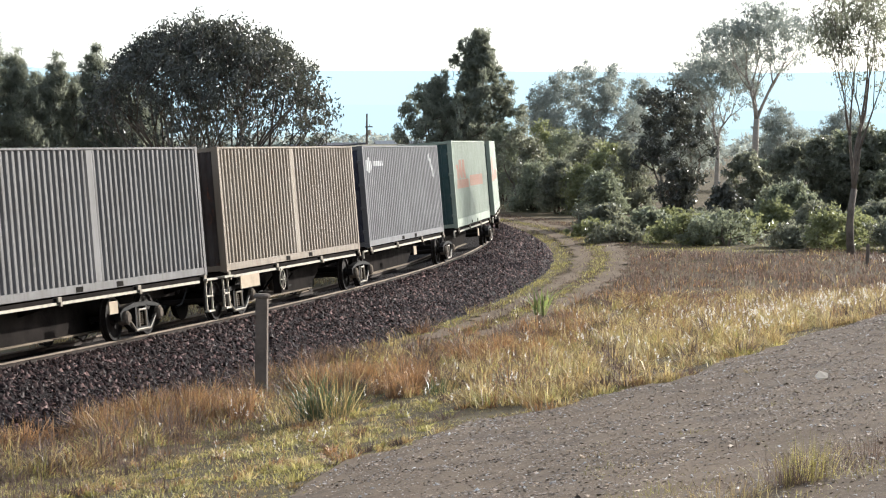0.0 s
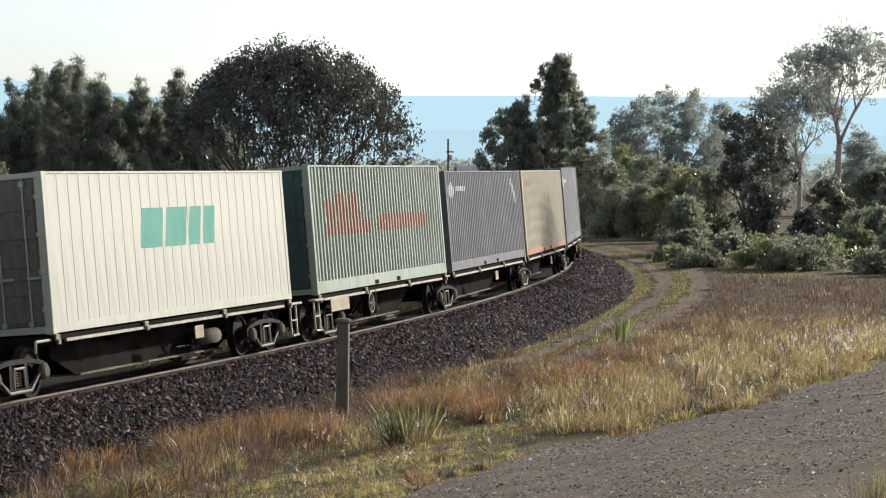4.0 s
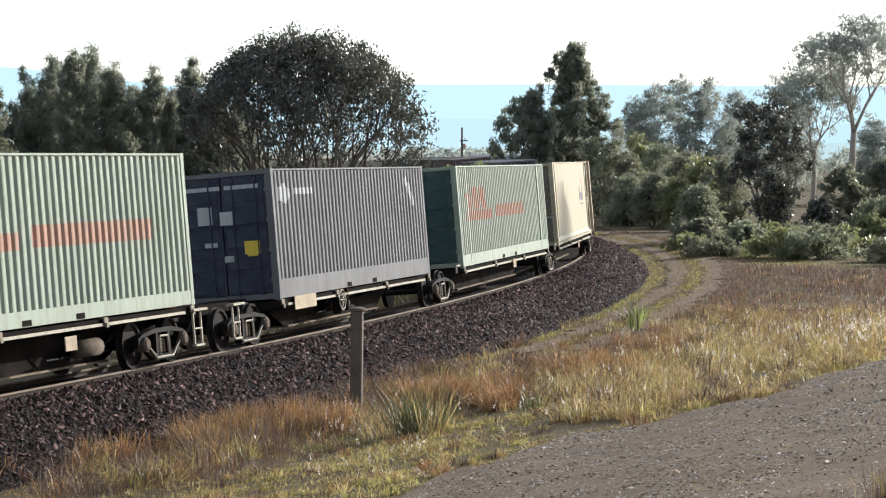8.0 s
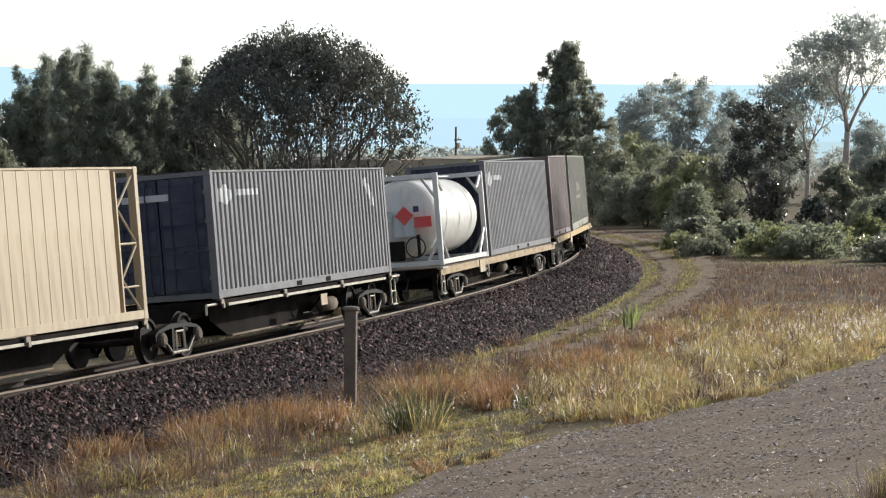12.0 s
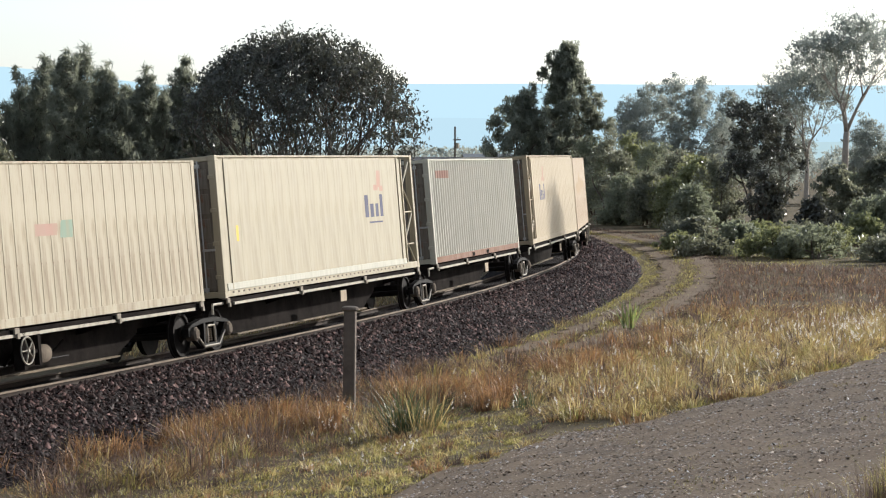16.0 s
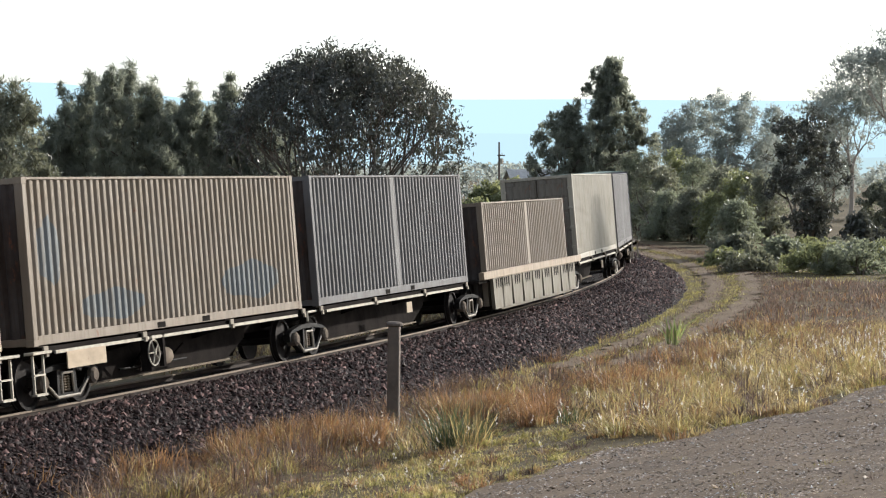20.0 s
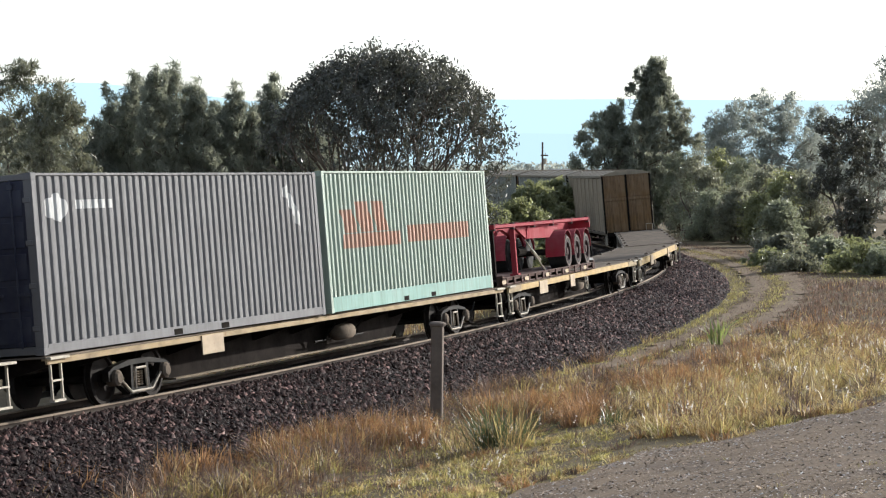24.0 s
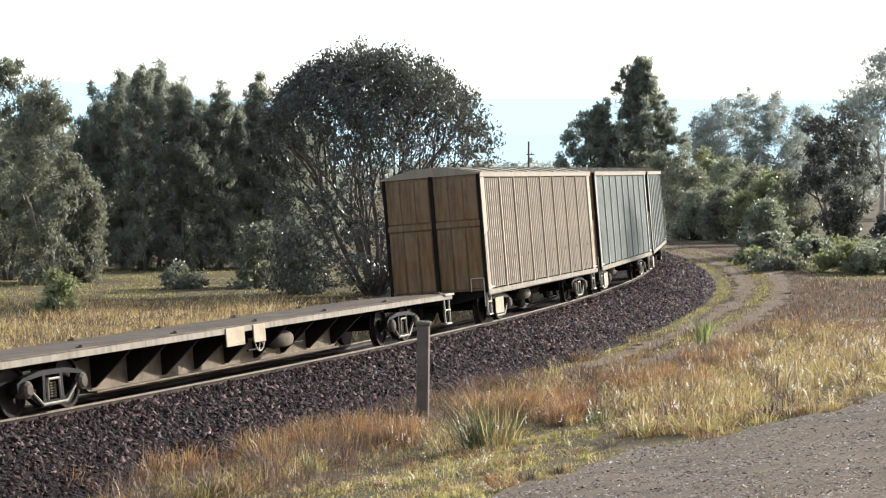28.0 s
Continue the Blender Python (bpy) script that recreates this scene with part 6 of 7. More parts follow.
def brake_gear(root, u):
    """Air tank, cylinder and rods hanging below the sill."""
    piece("air_reservoir", 0, lambda g: g.tube([((-0.45, 0, 0), 0.06, (1, 0, 0)), ((-0.40, 0, 0), 0.17, (1, 0, 0)), ((0.40, 0, 0), 0.17, (1, 0, 0)), ((0.45, 0, 0), 0.06, (1, 0, 0))], 12), M_DECK, root, "dusty round air reservoir", (u, 0.75, 0.55), True)
    piece("brake_rod", 0, lambda g: g.rod((-1.6, 0.62, 0.42), (1.4, 0.62, 0.42), 0.022).rod((-0.9, 0.9, 0.75), (-0.7, 0.62, 0.42), 0.025).rod((0.8, 0.9, 0.78), (0.9, 0.62, 0.42), 0.03), M_CAST, root, "rusty brake rigging", (u, 0, 0))


def spine_unit(s_front, length, gap_rear, first=False, last=False, rear_in=1.5, front_in=1.1, extras=False, label="dark skeletal spine wagon carrying one container", low=0.0):
    """One platform of a jointed container wagon; its rear bogie is shared with the next."""
    s_mid = s_front + length / 2
    root = vehicle("spine_wagon", label, "rail wagon", "jointed container wagons", s_mid)
    L2 = length - 0.3
    rear_u = -(length / 2 + gap_rear / 2) if not last else -(length / 2 - rear_in)
    fore_u = (length / 2 - front_in) if first else length / 2 + 0.2
    z = 0.98 - low
    inner = length / 2 - 1.5
    piece("centre_sill", ("spine", length, low), lambda g: fish_belly(g, inner - 1.0, inner, z, 0.24, 0.62, 0.36).box(-length / 2 - 0.4, -inner + 0.01, -0.24, 0.24, 0.68, z).box(inner - 0.01, length / 2 + 0.4, -0.24, 0.24, 0.68, z), M_FRAME, root)
    piece("bottom_flange", ("spine", length), lambda g: g.box(-inner + 1.05, inner - 1.05, -0.46, 0.46, 0.20, 0.24, 0.006), M_WEB, root, "dusty bottom flange")
    for side in (-1, 1):
        piece("side_sill", ("spine", length), lambda g: g.box(-L2 / 2, L2 / 2, -0.06, -0.01, 0.985, 1.075, 0.008), M_FRAME, root, "", (0, side * 1.16, -low))
        piece("side_rail", ("spine", length), lambda g: g.box(-L2 / 2 + 0.3, L2 / 2 - 0.4, -0.015, 0.03, 0.935, 0.995, 0.006), M_CHROME, root, "pale lower edge rail", (0, side * 1.17, -low))
    for u in (-length / 2 + 0.15, -length / 6, length / 6, length / 2 - 0.15):
        piece("outrigger", 0, lambda g: g.prism([(-1.2, 1.07), (-1.2, 0.96), (-0.3, 0.74), (0.3, 0.74), (1.2, 0.96), (1.2, 1.07)], "x", -0.11, 0.11), M_FRAME, root, at=(u, 0, -low))
        for side in (-1, 1):
            piece("twist_lock", 0, lambda g: g.box(-0.09, 0.09, -0.06, 0.06, 0.98, DECK - 0.003, 0.01).box(-0.05, 0.05, 0.05, 0.085, 0.91, 1.0), M_SILL, root, "dusty container lock", (u, side * 1.17, -low) if side > 0 else pose(u, -1.17, -low, 0, 0, 180))
    bogie(root, rear_u, s_mid)
    if first:
        bogie(root, fore_u, s_mid)
        reach = max(length / 2, fore_u + 1.3)
        coupler(root, reach + 0.1, 1)
        stirrup(root, reach - 0.1)
        if reach > length / 2:
            piece("end_platform", reach, lambda g: g.box(length / 2 - 0.2, reach, -0.4, 0.4, 0.8, 1.0, 0.01), M_FRAME, root)
        plate(root, length / 2 - 1.6, 1.5, 0.30, 0.80)
        hand_wheel(root, length / 2 - 4.4)
        piece("wheel_bracket", 0, lambda g: g.box(-0.05, 0.05, 1.1, 1.2, 0.4, 1.0).box(0.5, 0.62, 1.0, 1.2, 0.35, 1.0).box(0.1, 0.5, 1.1, 1.2, 0.62, 0.68), M_FRAME, root, at=(length / 2 - 4.9, 0, 0))
        brake_gear(root, length / 2 - 5.5)
    else:
        piece("handrail", 0, lambda g: g.rod((-0.9, 1.12, 1.0), (0.1, 1.12, 1.0), 0.028).rod((0.1, 1.12, 1.0), (0.12, 1.12, 0.8), 0.028), M_CHROME, root, "bent pale hand rail", (length / 2 + 0.45, 0, 0))
        plate(root, -0.5, 0.45, 0.26, 0.72)
        if extras:
            plate(root, length / 2 - 0.7, 0.9, 0.42, 0.76)
    if last:
        coupler(root, -length / 2 - 0.35, -1)
        stirrup(root, -length / 2 - 0.1)
        brake_gear(root, -length / 2 + 4)
    return root


def deck_wagon(s_front, L, bog, label, sill=M_SILLY, sill_h=0.2, deck=M_DECK, name="container_flat_wagon", plates=((0.35, 0.9),), wheel_at=None, z_top=0.99, belly=0.2, stakes=0, web=None):
    s_mid = s_front + L / 2
    root = vehicle(name, label, "rail wagon", "bogie flat wagons", s_mid, bog * bog / (2 * RADIUS))
    underframe(root, L, bog, z_top, sill, sill_h, deck, belly=belly, web=web)
    for u in (bog, -bog):
        bogie(root, u, s_mid, chord=bog * bog / (2 * RADIUS))
    coupler(root, L / 2, 1)
    coupler(root, -L / 2, -1)
    for u in (L / 2 - 0.35, -L / 2 + 0.35):
        stirrup(root, u)
    for share, wdt in plates:
        plate(root, L * (0.5 - share), wdt, 0.36, z_top - 0.19)
    brake_gear(root, -L * 0.08)
    if wheel_at is not None:
        hand_wheel(root, wheel_at)
    for k in range(stakes):
        u = -L / 2 + 0.6 + (L - 1.2) * k / (stakes - 1)
        for side in (-1, 1):
            piece("deck_lock", 0, lambda g: g.box(-0.09, 0.09, -0.07, 0.07, 0.0, 0.035, 0.008).box(-0.04, 0.04, -0.03, 0.03, 0.035, 0.06, 0.008), M_DECK, root, "raised container lock", (u, side * 1.08, z_top + 0.03))
    return root


C40, C20, C48, HC, STD = 12.192, 6.058, 14.63, 2.896, 2.591

# ---- the consist, from the front; positions at the clip's start ----
spine_unit(-102.16, C40, 1.3, last=True, rear_in=3.85)
container(-102.16, C40, HC, "ribbed", P_SILVER, "silver-grey ribbed steel container with a central seam", seam=True)
# first jointed set
for s, g, a in ((-88.65, 1.2, True), (-75.29, 3.2, False), (-59.71, 2.9, False), (-44.26, 2.1, False)):
    spine_unit(s, C40, g, first=a, extras=(s < -80))
spine_unit(-29.91, C40, 1.6, last=True)
container(-88.65, C40, HC, "ribbed", P_TAN, "tan-brown ribbed steel container with a central seam", front="panel", seam=True)
container(-75.29, C40, HC, "ribbed", P_SLATE, "faded slate-grey ribbed container with white marks", [(I_WHITE, MARK_SMALL), (I_WHITE, MARK_CORNER)])
container(-59.71, C40, HC + 0.16, "ribbed", P_GREEN, "pale green ribbed container with orange-red lettering shapes", [(I_ORANGE, MARK_SWASH)], band=0.30)
container(-44.26, C40, HC + 0.16, "ribbed", P_GREEN, "pale green ribbed container with orange-red lettering shapes", [(I_ORANGE, MARK_SWASH)], band=0.30, front="panel")
container(-29.91, C40, 2.93, "plank", P_SNOW, "white panelled refrigerated container with green lettering shapes", [(I_GREEN, MARK_BLOCK)], front="door")
# second jointed set
for s, g, a in ((-15.93, 0.65, True), (-3.11, 0.5, False), (9.45, 0.6, False), (22.21, 0.75, False)):
    spine_unit(s, C40, g, first=a)
spine_unit(35.13, C40, 1.6, last=True, rear_in=1.4)
container(-15.93, C40, HC + 0.16, "ribbed", P_GREEN, "pale green ribbed container with orange-red lettering shapes", [(I_ORANGE, MARK_SWASH)], band=0.30)
container(-3.11, C40, HC, "ribbed", P_SLATE, "slate-blue ribbed container with faded white marks", [(I_WHITE, MARK_SMALL), (I_WHITE, MARK_CORNER)], band=0.27, front="panel")
container(9.45, C40, HC, "ribbed", P_WHITE, "off-white ribbed container with a rusty orange rail below", [(I_FADERED, MARK_HEAD)], pitch=0.30, skirt=P_ORANGE)
container(22.21, C40, HC + 0.1, "ribbed", P_SLATE, "slate-blue ribbed container with faded white marks", [(I_WHITE, MARK_SMALL), (I_WHITE, MARK_CORNER)], band=0.27)
container(35.13, C40, HC + 0.16, "ribbed", P_GREEN, "pale green ribbed container with orange-red lettering shapes", [(I_ORANGE, MARK_SWASH)], band=0.30, front="panel")
# third jointed set
for s, ln, g, a in ((52.07, C40, 3.6, True), (67.9, C48, 2.5, False), (85.0, C48, 2.0, False), (101.67, C48, 3.6, False)):
    spine_unit(s, ln, g, first=a, extras=a, front_in=-1.6, low=0.17)
spine_unit(119.91, C40, 1.6, last=True)
LOW = DECK - 0.17
navy = container(52.07, C40, HC, "ribbed", P_SLATE, "slate-blue ribbed container with navy doors and a yellow label", [(I_WHITE, MARK_SMALL), (I_WHITE, MARK_CORNER)], base=LOW, band=0.44)
for y, z, wd, hg, mat in ((-0.4, 2.5, 0.8, 0.09, I_WHITE), (0.5, 2.5, 0.8, 0.09, I_WHITE), (-0.4, 1.75, 0.34, 0.4, I_WHITE), (-0.3, 1.25, 0.3, 0.1, I_WHITE), (0.66, 1.0, 0.36, 0.34, I_YELLOW), (0.1, 1.72, 0.30, 0.3, I_WHITE), (0.1, 0.9, 0.22, 0.14, I_WHITE)):
    part("door_label", Geo().box(-0.002, 0.004, y - wd / 2, y + wd / 2, z, z + hg), mat, navy, "small painted label panel").location = (C40 / 2 - 0.01, 0, 0)
container(67.9, C48, HC, "ribbed", P_GREEN, "long pale green ribbed container with orange-red lettering shapes", [(I_ORANGE, MARK_SWASH)], band=0.34, inner_posts=True, base=LOW)
REEFER_MARKS = [(I_YELLOW, [(0.95, 1.15, 0.36, 0.48, 0.0)]), (I_NAVY, MARK_REEFER), (I_FADERED, MARK_SWIRL), (I_NAVY, MARK_UNDER)]
container(85.0, C48, 2.95, "reefer", P_WHITE, "long cream-white refrigerated container with navy lettering shapes", REEFER_MARKS, brace=-1, base=LOW)
container(101.67, C48, 2.95, "plank", P_CREAM, "long cream panelled refrigerated container", brace=-1, front="panel", base=LOW)
slate = container(119.91, C40, STD + 0.1, "ribbed", P_SLATE, "slate-blue ribbed container with white lettering shapes", [(I_WHITE, MARK_SMALL), (I_WHITE, MARK_CORNER)])
part("door_label", Geo().box(-0.002, 0.004, -0.95, 0.25, 2.12, 2.26), I_WHITE, slate, "white painted lettering shown as a bar").location = (C40 / 2 - 0.01, 0, 0)


# tank and container on one flat wagon
deck_wagon(136.7, 19.6, 7.05, "flat wagon with a dusty tan sill under tank and container", M_SILLT, wheel_at=3.0, plates=((0.3, 0.8),))


def tank_container(s_front):
    L, h, w = C20, STD, 1.219
    root = load_on("tank_container", "white tank container in an open steel frame with red placards", "tank container", "containers on the train", s_front + L / 2, 1.03)
    for u in (L / 2 - 0.07, -L / 2 + 0.07):
        for y in (-w + 0.07, w - 0.07):
            piece("corner_post", "tank", lambda g: g.box(-0.07, 0.07, -0.07, 0.07, 0, h, 0.012), P_TANK, root, at=(u, y, 0))
        for z0 in (0.02, h - 0.145):
            piece("end_beam", "tank", lambda g: g.box(-0.06, 0.06, -w + 0.14, w - 0.14, 0, 0.135, 0.01), P_TANK, root, at=(u, 0, z0))
        for y in (-1, 1):
            piece("top_brace", y, lambda g: g.rod((0, y * (w - 0.1), h - 0.7), (0, y * 0.72, h - 0.1), 0.045), P_TANK, root, at=(u, 0, 0))
            piece("diagonal_brace", y, lambda g: g.rod((0, y * (w - 0.1), 0.75), (0, y * 0.75, 0.1), 0.045), P_TANK, root, at=(u, 0, 0))
    for y in (-w + 0.07, w - 0.07):
        piece("bottom_rail", "tank", lambda g: g.box(-L / 2 + 0.14, L / 2 - 0.14, -0.06, 0.06, 0.02, 0.16, 0.01), P_TANK, root, at=(0, y, 0))
        for u in (-1, 1):
            piece("side_brace", u, lambda g: g.rod((u * (L / 2 - 0.12), 0, 0.9), (u * (L / 2 - 1.0), 0, 0.12), 0.045).rod((u * (L / 2 - 0.12), 0, h - 0.12), (u * (L / 2 - 0.75), 0, h - 0.5), 0.045), P_TANK, root, at=(0, y, 0))
    r, z = 1.10, 1.36
    rings = [((L / 2 - 0.12 - 0.62 * (1 - math.cos(t)) * 0.9, 0, z), max(0.03, r * math.sin(t)), (1, 0, 0)) for t in (0.03, 0.35, 0.7, 1.0, 1.3, 1.57)]
    rings = rings + [((-q[0][0], 0, z), q[1], (1, 0, 0)) for q in rings[::-1]]
    rings = [((u, 0, zz), rr, (-1, 0, 0)) for (u, _, zz), rr, _ in rings]
    part("tank_shell", Geo().tube(rings, 32), P_TANK, root, "glossy white tank barrel with dished ends", True)
    for u in (-1.6, 0.0, 1.6):
        part("band", Geo().tube([((u - 0.04, 0, z), r + 0.012, (-1, 0, 0)), ((u + 0.04, 0, z), r + 0.012, (-1, 0, 0))][::-1], 32, False), P_TANK, root, smooth=True)
    part("walkway", Geo().box(-2.4, 2.4, -0.35, 0.35, h - 0.1, h - 0.06), M_GALV, root, "galvanised top walkway")
    part("valve_box", Geo().box(0, 0.25, -0.5, 0.1, 0.2, 0.75, 0.03).rod((0.2, 0.55, 0.3), (0.2, 0.55, 0.9), 0.05), M_DARK, root, "dark valve box").location = (L / 2 - 0.22, 0, 0)
    g = Geo()
    n = 14
    for k in range(n):
        a, b = 2 * math.pi * k / n, 2 * math.pi * (k + 1) / n
        g.rod((0, 0.28 * math.cos(a), 0.28 * math.sin(a)), (0, 0.28 * math.cos(b), 0.28 * math.sin(b)), 0.018, 5)
    part("valve_wheel", g, M_DARK, root, "dark round valve wheel").location = (L / 2 - 0.03, 0.45, 0.55)
    for y, zz, wd, hg, mat, turn in ((0.2, 1.45, 0.38, 0.38, I_RED, 45), (0.72, 1.25, 0.5, 0.3, I_RED, 0), (0.18, 1.18, 0.62, 0.62, I_WHITE, 0), (0.55, 1.62, 0.16, 0.16, I_NAVY, 0), (-0.3, 1.45, 0.28, 0.3, M_GALV, 0)):
        part("placard", Geo().box(-0.008 + 0.006 * (mat is not I_WHITE), 0.004 + 0.006 * (mat is not I_WHITE), -wd / 2, wd / 2, -hg / 2, hg / 2), mat, root, "flat hazard placard").matrix_basis = pose(L / 2 + 0.012, y, zz, turn, 0, 0)


tank_container(137.65)
container(143.8, C40, HC, "ribbed", P_SLATE, "dark slate ribbed container with white marks", [(I_WHITE, MARK_SMALL)], front="panel", base=1.03)

# two containers on one yellow-silled wagon
deck_wagon(157.0, 19.4, 7.7, "flat wagon with a weathered yellow sill under two containers", M_SILLY, wheel_at=2.4, z_top=1.14)
container(157.5, C20, HC, "ribbed", P_BROWN, "short red-brown ribbed container", base=1.18)
container(163.82, C40, HC, "ribbed", P_OLIVE, "dull olive ribbed container with faded white lettering shapes", [(I_PINK, MARK_WORDS), (I_PINK, MARK_WORDS2)], front="panel", base=1.18, rail=P_SAGE, band=0.27)

# fourth jointed set, mostly refrigerated
for s, ln, g, a in ((177.5, C40, 1.03, True), (190.72, C48, 1.83, False), (207.18, C40, 2.64, False), (222.0, C48, 0.63, False)):
    spine_unit(s, ln, g, first=a, extras=a)
spine_unit(237.26, C40, 1.6, last=True)
container(177.5, C40, HC, "plank", P_STAINWHITE, "stained white refrigerated container with faint coloured marks", [(I_FADERED, MARK_FADED[:1]), (I_FADEGREEN, MARK_FADED[1:])], front="unit")
container(190.72, C48, 3.0, "reefer", P_WHITE, "long cream-white refrigerated container with navy lettering shapes", REEFER_MARKS, brace=-1)
container(207.18, C40, HC, "ribbed", P_SNOW, "white ribbed container with a rusty rail and a faint red mark", [(I_FADERED, MARK_HEAD)], pitch=0.30, skirt=P_RUSTRAIL)
container(222.0, C48, 3.0, "plank", P_CREAM, "long cream panelled refrigerated container with navy lettering shapes", [(I_NAVY, [(a - 7.2, b - 7.2, c, d, e) for a, b, c, d, e in MARK_REEFER]), (I_ORANGE, [(a - 7.2, b - 7.2, c, d, e) for a, b, c, d, e in MARK_SWIRL])], brace=1)
container(237.26, C40, HC, "plank", P_STAINCREAM, "stained cream refrigerated container with faded ochre patches", [(I_OCHRE, [(1.8, 4.6, 0.46, 0.66, -1), (4.0, 6.4, 0.44, 0.80, -1), (6.2, 8.4, 0.50, 0.70, -1), (8.0, 10.2, 0.54, 0.66, -1)])], front="door")

# fifth jointed set with a deep well in the middle
spine_unit(250.73, C40, 0.8, first=True)
spine_unit(263.69, C40, 1.2)
spine_unit(292.38, C40, 0.7)
spine_unit(305.2, C40, 1.6, last=True)
container(250.5, C40, HC, "ribbed", P_TAN, "grey-tan ribbed container with faint blue scrawls", [(I_BLUE, MARK_SCRAWL)], front="panel", pitch=0.255)
container(263.69, C40, HC, "ribbed", P_SILVER, "silver ribbed container with a central seam", seam=True, front="panel")
container(292.38, C40, HC, "ribbed", P_PALE, "pale grey-cream ribbed container", front="door")
container(305.2, C40, HC, "ribbed", P_SILVER, "grey-brown ribbed container with a central seam", seam=True, front="panel")


def well_wagon(s_front):
    L, s_mid = 14.9, s_front + 7.45
    root = vehicle("well_wagon", "buff deep-well wagon with holed side plates", "rail wagon", "jointed container wagons", s_mid)
    for side in (-1, 1):
        flip = Matrix.Identity(4) if side > 0 else pose(0, 0, 0, 0, 0, 180)
        piece("top_beam", 0, lambda g: g.box(-L / 2, L / 2, 1.27, 1.42, 1.09, 1.30, 0.015), P_BEAM, root, "cream box beam along the well", flip)
        # plate behind the posts is coloured dark for the shade in the gaps
        piece("side_plate", 0, lambda g: g.prism([(-6.1, 1.09), (-5.4, 0.22), (5.4, 0.22), (6.1, 1.09)], "y", 1.27, 1.30), M_DARK, root, "dark recessed side plate", flip)
        for k in range(9):
            u = -6.0 + 12.0 * k / 8
            seat = flip @ Matrix.Translation((max(-5.6, min(5.6, u)), 0, 0))
            piece("side_post", 0, lambda g: g.prism([(-0.69, 1.085), (-0.60, 0.23), (0.60, 0.23), (0.69, 1.085)], "y", 1.305, 1.40), P_WELL, root, "wide tapered buff side plate", seat)
            # slots are thin dark plates on the face, imitating shaded holes
            for q in (-0.30, -0.02, 0.26):
                piece("slot", 0, lambda g: g.prism([(-0.09, 1.07), (-0.07, 0.88), (-0.02, 0.80), (0.04, 0.80), (0.08, 0.88), (0.10, 1.07)], "y", 1.401, 1.404), M_DARK, root, "dark plate standing for a slot", seat @ Matrix.Translation((q, 0, 0)))
        piece("bottom_beam", 0, lambda g: g.box(-5.4, 5.4, 1.20, 1.40, 0.18, 0.26, 0.01), P_WELL, root, at=flip)
    piece("well_floor", 0, lambda g: g.box(-5.4, 5.4, -1.26, 1.26, 0.20, 0.30), M_FRAME, root)
    for way in (1, -1):
        piece("end_platform", 0, lambda g: g.prism([(5.3, 0.3), (6.15, 1.1), (8.2, 1.1), (8.2, 0.82), (6.5, 0.75), (5.5, 0.24)], "y", -0.6, 0.6).box(6.1, L / 2, -1.26, 1.26, 1.0, 1.09), M_FRAME, root, at=Matrix.Identity(4) if way > 0 else pose(0, 0, 0, 0, 0, 180))
    bogie(root, -8.2, s_mid)


well_wagon(276.67)
container(277.95, C40, HC, "ribbed", P_TAN, "grey-tan ribbed container sunk in the well wagon", seam=True, front="panel", base=0.325)

# long wagon with two containers
deck_wagon(318.7, 25.4, 8.93, "long flat wagon with a dusty tan sill under two containers", M_SILLT, 0.1, plates=((0.26, 1.0),), z_top=0.99)
container(318.81, C40, HC + 0.14, "ribbed", P_SLATE, "slate-blue ribbed container with white lettering shapes", [(I_WHITE, MARK_SMALL), (I_WHITE, MARK_CORNER)], base=1.03)
container(331.3, C40, HC + 0.17, "ribbed", P_MINT, "mint green ribbed container with orange-red lettering shapes", [(I_ORANGE, MARK_SWASH)], band=0.34, skirt=P_TEAL, front="panel", base=1.03)

# flat wagon with a rack and a red skeletal trailer
deck_wagon(344.6, 20.2, 7.77, "flat wagon with a yellow sill under a folded rack", M_SILLY, 0.16, plates=((0.22, 1.1), (0.43, 0.7)), wheel_at=-0.9, stakes=6)
rack = load_on("flat_rack", "low red-brown folded flat rack on the wagon", "flat rack", "", 350.55, 1.025)
part("rack_deck", Geo().box(-6.1, 6.1, -1.2, 1.2, 0.12, 0.18, 0.01), P_DECKRED, rack)
for y in (-1.17, 1.17):
    for z in (0.0, 0.17):
        part("rack_rail", Geo().box(-6.1, 6.1, y - 0.04, y + 0.04, z, z + 0.05, 0.01), P_DECKRED, rack)
for k in range(14):
    piece("lashing_bracket", 0, lambda g: g.box(-0.10, 0.10, 0, 0.03, 0.02, 0.20, 0.006), P_DECKRED, rack, at=(-5.7 + 0.877 * k, 1.212, 0))
    if k % 3 == 1:
        piece("rack_label", 0, lambda g: g.box(-0.22, 0.22, 0.03, 0.036, 0.05, 0.15), M_PLATE, rack, "pale stencilled patch", (-5.3 + 0.877 * k, 1.212, 0))
for u in (-6.0, 6.0):
    for y in (-1.12, 1.12):
        piece("rack_corner", 0, lambda g: g.box(-0.1, 0.1, -0.09, 0.09, 0, 0.27, 0.01), P_DECKRED, rack, at=(u, y, 0))


